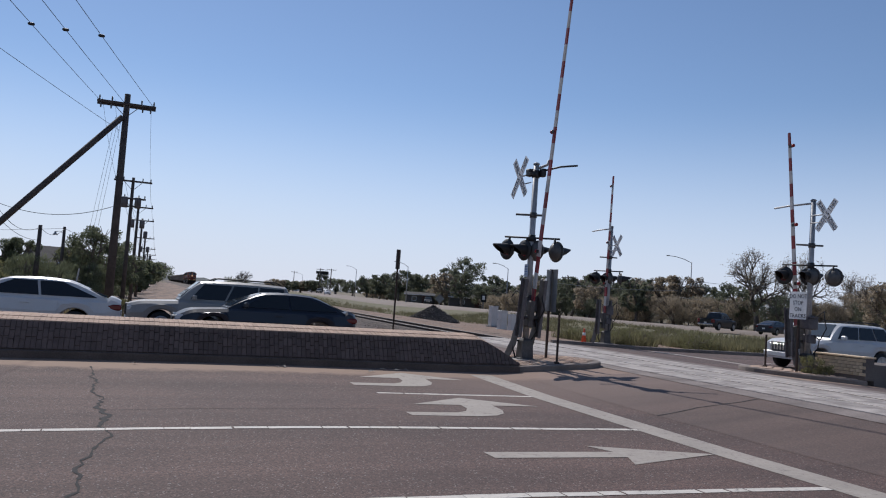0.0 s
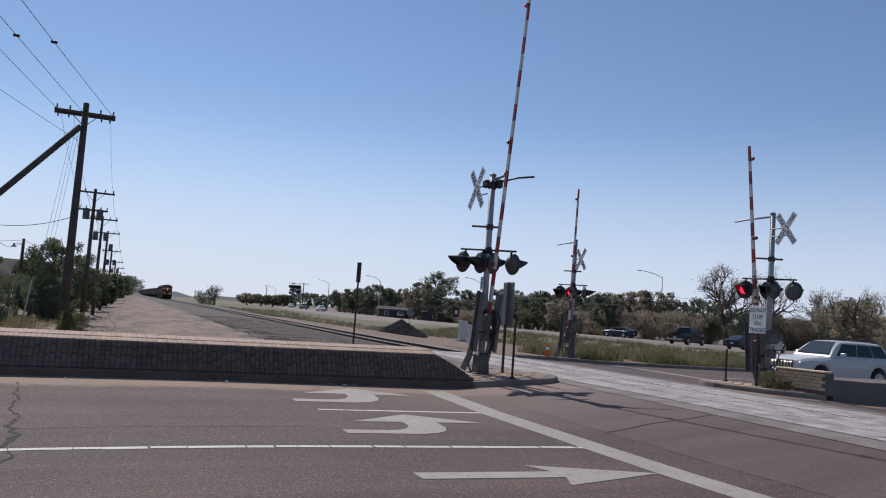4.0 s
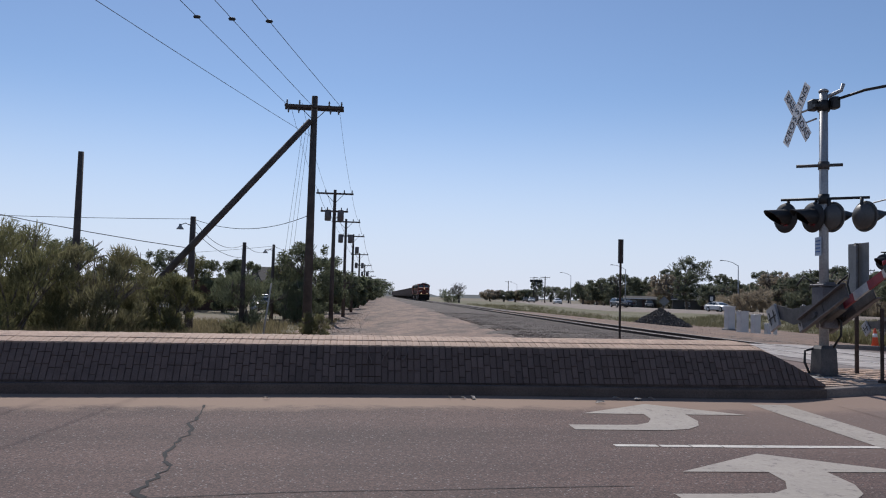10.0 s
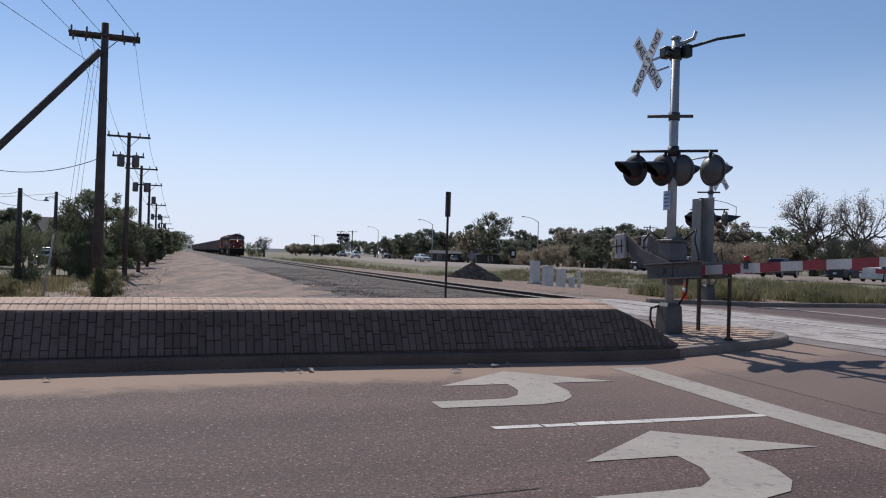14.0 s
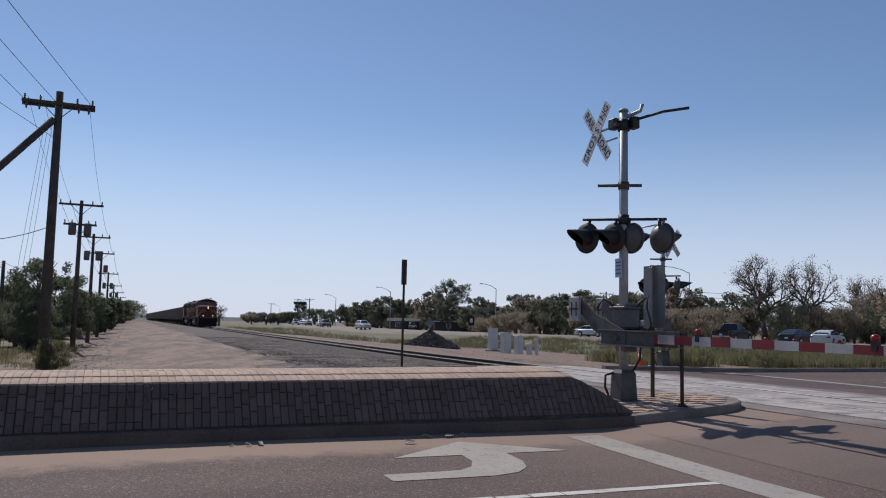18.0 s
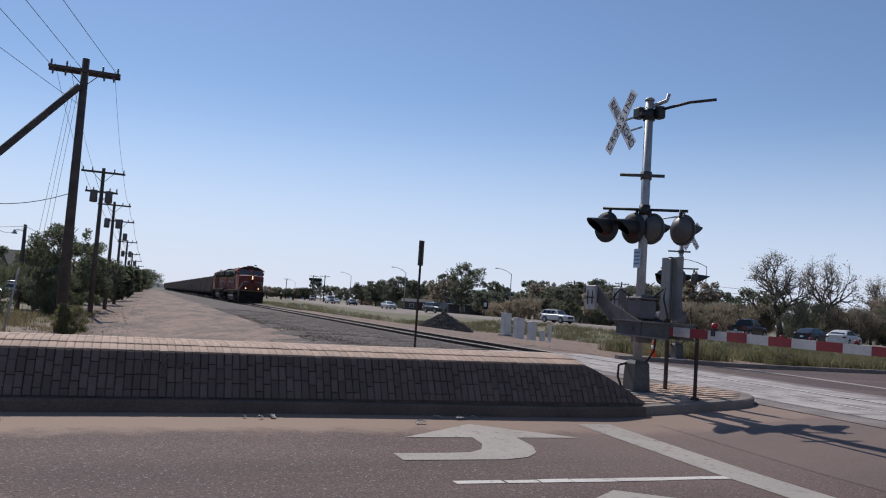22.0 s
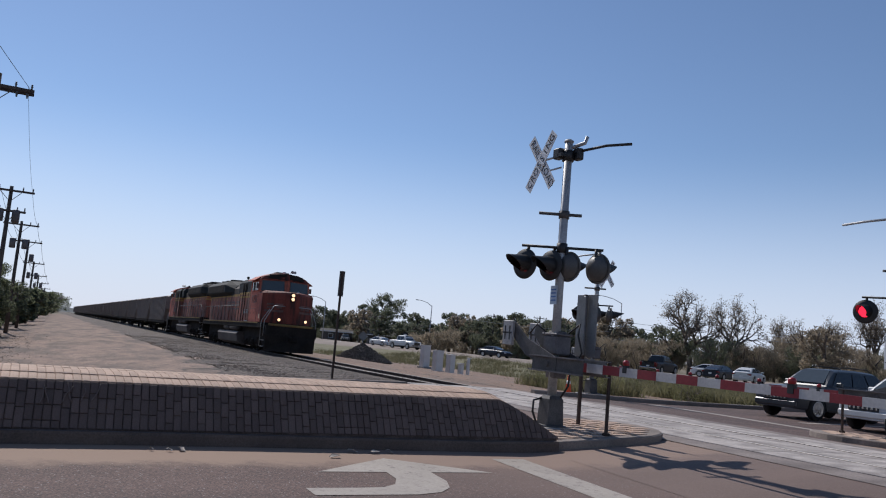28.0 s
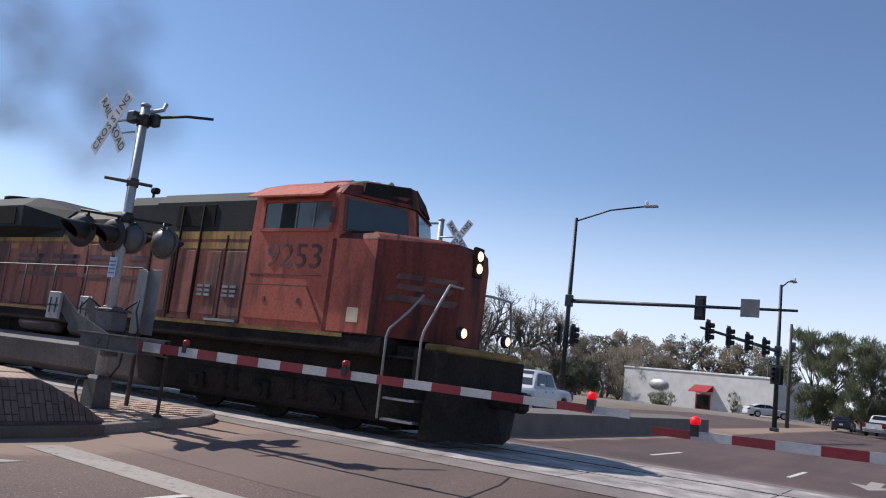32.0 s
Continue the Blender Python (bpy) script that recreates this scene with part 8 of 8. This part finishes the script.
        for k in (0.42, 0.72):
            part("door_handle", Mesh().box(g0 + (g3 - g0) * k, s * (W - 0.005), K["belt"] - 0.16, 0.2, 0.03, 0.035, None, 0.01), CHROME if kind in ("suv", "pickup") else paint, V)
        part("sill", Mesh().box((K["ax"][0] + K["ax"][1]) / 2, s * (W - 0.03), K["bot"] + 0.04, K["ax"][1] - K["ax"][0] - 1.0, 0.06, 0.1, None, 0.02), BLACK, V)
    part("grille", Mesh().box(0.01, 0, K["hood"] - 0.33, 0.1, W * 1.0, 0.34 if kind != "sedan" else 0.14, None, 0.02), BLACK, V)
    if kind == "pickup":
        part("grille_bar", Mesh().box(-0.045, 0, K["hood"] - 0.33, 0.03, W * 1.0, 0.05).box(-0.046, 0, K["hood"] - 0.33, 0.03, 0.07, 0.34), CHROME, V)
        part("bonnet_ridge", Mesh().box(0.8, 0, K["hood"] - 0.03, 1.3, W * 0.9, 0.08, None, 0.03), paint, V)
    part("front_bumper", Mesh().box(0.03, 0, K["bot"] + 0.2, 0.14, W * 1.7, 0.2, None, 0.05), CHROME if kind == "pickup" else paint, V)
    part("rear_bumper", Mesh().box(L - 0.02, 0, K["bot"] + 0.22, 0.14, W * 1.7, 0.2, None, 0.05), CHROME if kind == "pickup" else paint, V)
    part("plate", Mesh().box(L + 0.02, 0, K["bot"] + 0.42, 0.02, 0.3, 0.15), WHITE, V)
    if kind in ("suv", "jeep"):
        for s in (-1, 1):
            part("roof_rail", Mesh().tube([(g1 + 0.3, s * (wr - 0.1), roof + 0.0), (g1 + 0.45, s * (wr - 0.1), roof + 0.07), (g2 - 0.3, s * (wr - 0.1), roof + 0.07), (g2 - 0.15, s * (wr - 0.1), roof)], 0.02), BLACK, V)
    if kind == "jeep":
        for i in range(7):
            part("grille_slot", Mesh().box(-0.03, -0.42 + 0.14 * i, K["hood"] - 0.34, 0.03, 0.07, 0.22, None, 0.01), CHROME, V)
    if kind == "pickup":
        part("bed", Mesh().box((g3 + L) / 2 + 0.03, 0, K["tail"] + 0.005, L - g3 - 0.25, W * 1.6, 0.06), BLACK, V, "open dark cargo bed")
    return V


SILVER, NAVY, PEARL, DKGREY = car_paint("silver_paint", (0.30, 0.29, 0.27)), car_paint("navy_paint", (0.012, 0.016, 0.028)), car_paint("white_paint", (0.58, 0.58, 0.575), 0.0), car_paint("slate_paint", (0.03, 0.036, 0.045))
BLACKP = car_paint("black_car_paint", (0.012, 0.012, 0.013))
tahoe = vehicle("suv", "suv", "silver full-size suv with dark windows in the far lane", SILVER, "car")
dark_sedan = vehicle("sedan", "sedan", "dark navy sedan driving along the median", NAVY, "car")
white_sedan = vehicle("sedan", "sedan", "white sedan with red tail lamps driving along the median", PEARL, "car")
jeep = vehicle("jeep", "suv", "white suv with slotted grille waiting at the crossing", PEARL, "car")
grey_suv = vehicle("jeep", "suv", "dark slate suv waiting at the closed gate", DKGREY, "car")
white_truck = vehicle("pickup", "pickup_truck", "white pickup truck waiting in the queue", PEARL, "pickup truck")
black_truck = vehicle("pickup", "pickup_truck", "black pickup truck standing on the highway shoulder", BLACKP, "pickup truck")


def park(v, x, y, turn, dz=0.0):
    v.matrix_basis = pose(x, y, ground_z(x, y) + dz, 0, 0, turn)


def on_highway(s, lane, back):
    """A pose on the highway, s metres along its path; back: driving towards its start."""
    x, y, a = along(HWS, s)
    x, y = x - math.sin(a) * lane, y + math.cos(a) * lane
    return pose(x, y, ground_z(x, y) + 0.3 - 0.08 * abs(lane) / 8, 0, 0, math.degrees(a) + (0 if back else 180))


park(black_truck, *polar(40.8, 97, 0, 0), 205, 0.24)
for az, d, src, turn in ((47.0, 86, dark_sedan, 200), (48.6, 84, white_sedan, 205), (65.8, 60, dark_sedan, 190), (84.6, 92, dark_sedan, 180), (87.0, 88, white_truck, 170)):
    px, py = polar(az, d)
    copy_thing(src, pose(px, py, ground_z(px, py) + (0.22 if az < 60 else 0.1), 0, 0, turn))["label"] = "car standing in line near the highway junction"
# cars in the yard on the left and by the far sheds
for px, py, src, turn in ((-7.0, 86, white_truck, 100), (-14, 76, grey_suv, 90)):
    copy_thing(src, pose(px, py, ground_z(px, py), 0, 0, turn))["label"] = "vehicle parked by the houses near the poles"
for az, d, src, turn in ((19.6, 188, white_truck, 75), (20.8, 184, grey_suv, 70)):
    px, py = polar(az, d)
    copy_thing(src, pose(px, py, ground_z(px, py), 0, 0, turn))["label"] = "vehicle parked beyond the highway"
CARS = []  # (thing, start along the highway, metres a second, lane)
for src, s, v, lane in ((white_sedan, 330, -13, 4), (grey_suv, 372, -14, 4), (white_sedan, 430, -14, 4), (jeep, 470, -13, 7.5), (dark_sedan, 130, 12, -4), (grey_suv, 520, -14, 7.5), (white_sedan, 545, -14, 4), (dark_sedan, 575, -14, 4), (white_truck, 590, -14, 7.5), (white_sedan, 600, -14, 4), (tahoe, 680, -14, 4), (dark_sedan, 760, -14, 7.5)):
    c = copy_thing(src, Matrix())
    c["label"] = "car driving along the highway"
    c["group"] = "highway traffic"
    CARS.append((c, s, v, lane * 0.75))

# litter on the sand by the median, litter on the road
rl = random.Random(17)
for i, (px, py) in enumerate(((0.35, 17.35), (3.0, 17.5), (3.2, 17.45), (5.6, 17.6), (5.9, 17.55), (6.15, 17.62), (3.35, 17.5), (5.2, 17.2))):
    q = pose(px, py, ground_z(px, py) + 0.015, rl.uniform(-8, 8), rl.uniform(-8, 8), rl.uniform(0, 180))
    s = rl.uniform(0.03, 0.075)
    single("litter", Mesh().slab([(-s, -s * 0.4, 0), (s * 0.9, -s * 0.5, 0.02), (s, s * 0.3, 0.01), (-s * 0.2, s * 0.5, 0.03), (-s * 0.9, s * 0.4, 0)], (0, 0, 0.006), q), LITTER, "crumpled pale scrap of litter on sand", "litter", "litter")


# ---- exhaust smoke, in soft puffs ----
def smoke_material():
    """Thin grey smoke: densest in the middle of a puff, torn by noise."""
    m = bpy.data.materials.new("exhaust_smoke")
    m.use_nodes = True
    t = m.node_tree
    t.nodes.clear()
    out = t.nodes.new("ShaderNodeOutputMaterial")
    mix = t.nodes.new("ShaderNodeMixShader")
    clear, dark = t.nodes.new("ShaderNodeBsdfTransparent"), t.nodes.new("ShaderNodeBsdfDiffuse")
    dark.inputs["Color"].default_value = (0.30, 0.275, 0.25, 1)
    tc = t.nodes.new("ShaderNodeTexCoord")
    ln = t.nodes.new("ShaderNodeVectorMath")
    ln.operation = "LENGTH"
    t.links.new(tc.outputs["Object"], ln.inputs[0])
    fall = t.nodes.new("ShaderNodeMapRange")
    fall.interpolation_type = "SMOOTHERSTEP"
    fall.inputs[1].default_value, fall.inputs[2].default_value, fall.inputs[3].default_value, fall.inputs[4].default_value = 0.1, 1.69, 1.0, 0.0
    t.links.new(ln.outputs["Value"], fall.inputs[0])
    n = t.nodes.new("ShaderNodeTexNoise")
    n.inputs["Scale"].default_value, n.inputs["Detail"].default_value = 0.9, 4
    t.links.new(tc.outputs["Object"], n.inputs["Vector"])
    r = t.nodes.new("ShaderNodeMapRange")
    r.inputs[1].default_value, r.inputs[2].default_value, r.inputs[3].default_value, r.inputs[4].default_value = 0.3, 0.7, 0.22, 0.44
    t.links.new(n.outputs[0], r.inputs[0])
    mul = t.nodes.new("ShaderNodeMath")
    mul.operation = "MULTIPLY"
    t.links.new(fall.outputs[0], mul.inputs[0])
    t.links.new(r.outputs[0], mul.inputs[1])
    t.links.new(mul.outputs[0], mix.inputs[0])
    t.links.new(clear.outputs[0], mix.inputs[1])
    t.links.new(dark.outputs[0], mix.inputs[2])
    t.links.new(mix.outputs[0], out.inputs["Surface"])
    return m


SMOKE = smoke_material()
puff_mesh = Mesh()
rim_pts = [(1.7 * math.cos(a), 0.06 * math.cos(3 * a), 1.7 * math.sin(a)) for a in steps(0, 2 * math.pi, 24)[:-1]]
puff_mesh.add([(0, 0, 0)] + rim_pts, [(0, i + 1, (i + 1) % 24 + 1) for i in range(24)], True, pose(0, 0, 0, 0, 0, -37))
puff_data = puff_mesh.data("smoke_puff")
PUFFS = []
for i in range(13):
    ob = part("smoke_puff", puff_data, SMOKE)
    tagged(ob, "soft puff of thin grey diesel exhaust smoke", "smoke", "exhaust smoke")
    ob.visible_shadow = False
    PUFFS.append(ob)


# ---- what moves ----
def front_y(t):
    return 13.7 + 9.6 * (32.0 - t)


def motions():
    for ob, d, turned in TRAIN:
        walk(ob, [(t, train_pose(front_y(t), d, turned)) for t in (0, 8, 16, 20, 24, 26, 28, 30, 32)])
    # gates: degrees above level
    A = [(0, 82), (4.5, 82), (5.3, 78.5), (6, 70), (7, 59), (8, 45), (9, 34), (10, 25), (11, 18), (12, 12), (13, 7), (14, 3), (15.5, -0.5), (32, -0.7)]
    B = [(0, 89), (4.5, 88), (6, 78), (7, 70), (8, 59), (9, 47), (10, 36), (11, 25), (12, 16), (13, 9), (14, 4), (15.5, 0), (32, 0)]
    walk(gate_a, [(t, pose(*PIVOT_A, 1.12, -a)) for t, a in A])
    walk(gate_d, [(t, pose(*PIVOT_D, 1.12, a)) for t, a in A])
    walk(gate_b, [(t, pose(*PIVOT_B, 0.92, -a)) for t, a in B])
    walk(gate_c, [(t, pose(*PIVOT_C, 0.92, min(a, 84))) for t, a in B])
    # the paired lamps flash in turn: a lens turns its bright side out for half of each second
    for lenses, lead_lamp in ((lens_b, 1), (lens_c, 0)):
        for i in (0, 1):
            lens, m = lenses[i]
            start = -0.05 if i == lead_lamp else 0.43
            rows = [(0, m), (1.5, m)]
            for k in range(2, 32):
                on, off = k + start, k + start + 0.48
                rows += [(on - 0.1, m), (on - 0.067, m @ pose(0, 0, 0, 0, 0, 60)), (on - 0.033, m @ pose(0, 0, 0, 0, 0, 120)), (on, m @ pose(0, 0, 0, 0, 0, 180))]
                rows += [(off - 0.1, m @ pose(0, 0, 0, 0, 0, 180)), (off - 0.067, m @ pose(0, 0, 0, 0, 0, 120)), (off - 0.033, m @ pose(0, 0, 0, 0, 0, 60)), (off, m)]
            walk(lens, rows + [(32.2, m)])

    def drive(v, y, rows):
        walk(v, [(t, pose(x, y, ground_z(x, y))) for t, x in rows])

    drive(tahoe, 26.4, [(0, 0.15), (0.6, 0.05), (1, -0.1), (1.5, -0.5), (2, -1.1), (2.5, -2.0), (3.5, -5.5), (4.5, -11), (8, -40), (32, -240)])
    drive(dark_sedan, 22.75, [(0, 1.3), (0.6, 1.2), (1, 1.0), (1.5, 0.6), (2, 0.1), (2.5, -0.7), (3.5, -4.2), (4.5, -10), (8, -39), (32, -240)])
    drive(white_sedan, 22.75, [(0, -4.8), (0.3, -5.2), (0.6, -5.8), (1, -6.8), (2, -10.5), (4, -22), (8, -58), (32, -280)])
    drive(jeep, 22.75, [(0, 22.0), (1, 22.4), (2, 22.6), (3, 23.2), (4.5, 24.1), (7, 24.7), (12, 24.6), (20, 23.4), (32, 23.4)])
    drive(grey_suv, 26.4, [(0, 200), (20, 56), (25, 29.8), (26, 27.0), (26.5, 25.8), (27, 24.4), (27.5, 24.1), (28, 24.02), (32, 24.0)])
    drive(white_truck, 22.75, [(0, 150), (16, 46), (20, 33.5), (22, 31.2), (24, 30.7), (32, 30.7)])
    # puffs ride upright inside the engine hood, leave by the stack one after another and drift behind
    rp = random.Random(41)
    for i, puff in enumerate(PUFFS):
        te = 27.9 + 3.7 * i / len(PUFFS)
        side, lift, lag, spin = rp.uniform(-1, 1), rp.uniform(-1, 1), rp.uniform(-1, 1), rp.uniform(-1, 1)

        def at(t):
            age = max(0.0, t - te)
            grow = 1 - math.exp(-age / 0.6)
            y = front_y(t) + 10.2 + 3.4 * age + 2.5 * lag * grow
            rise = 0 if age == 0 else 2.6 + 2.0 * grow + 0.8 * age + 1.8 * lift * grow
            free = min(1.0, age / 0.3)
            return pose(track_x(y) + 1.3 * side * grow, y, rail_z(y) + 2.4 + rise * free, 0, 14 * side * age, -53 * (1 - free) + 8 * spin * age)
        times = {0, 10, 20, 26, te, 32.3} | {te + k for k in (0.15, 0.3, 0.5, 0.8, 1.2, 1.8, 2.5, 3.2)}
        walk(puff, [(round(t, 2), at(round(t, 2))) for t in sorted(times) if t <= 32.3])
    for c, s, v, lane in CARS:
        walk(c, [(t, on_highway(max(2.0, s + v * t), lane, v < 0)) for t in range(0, 33, 2)])


motions()
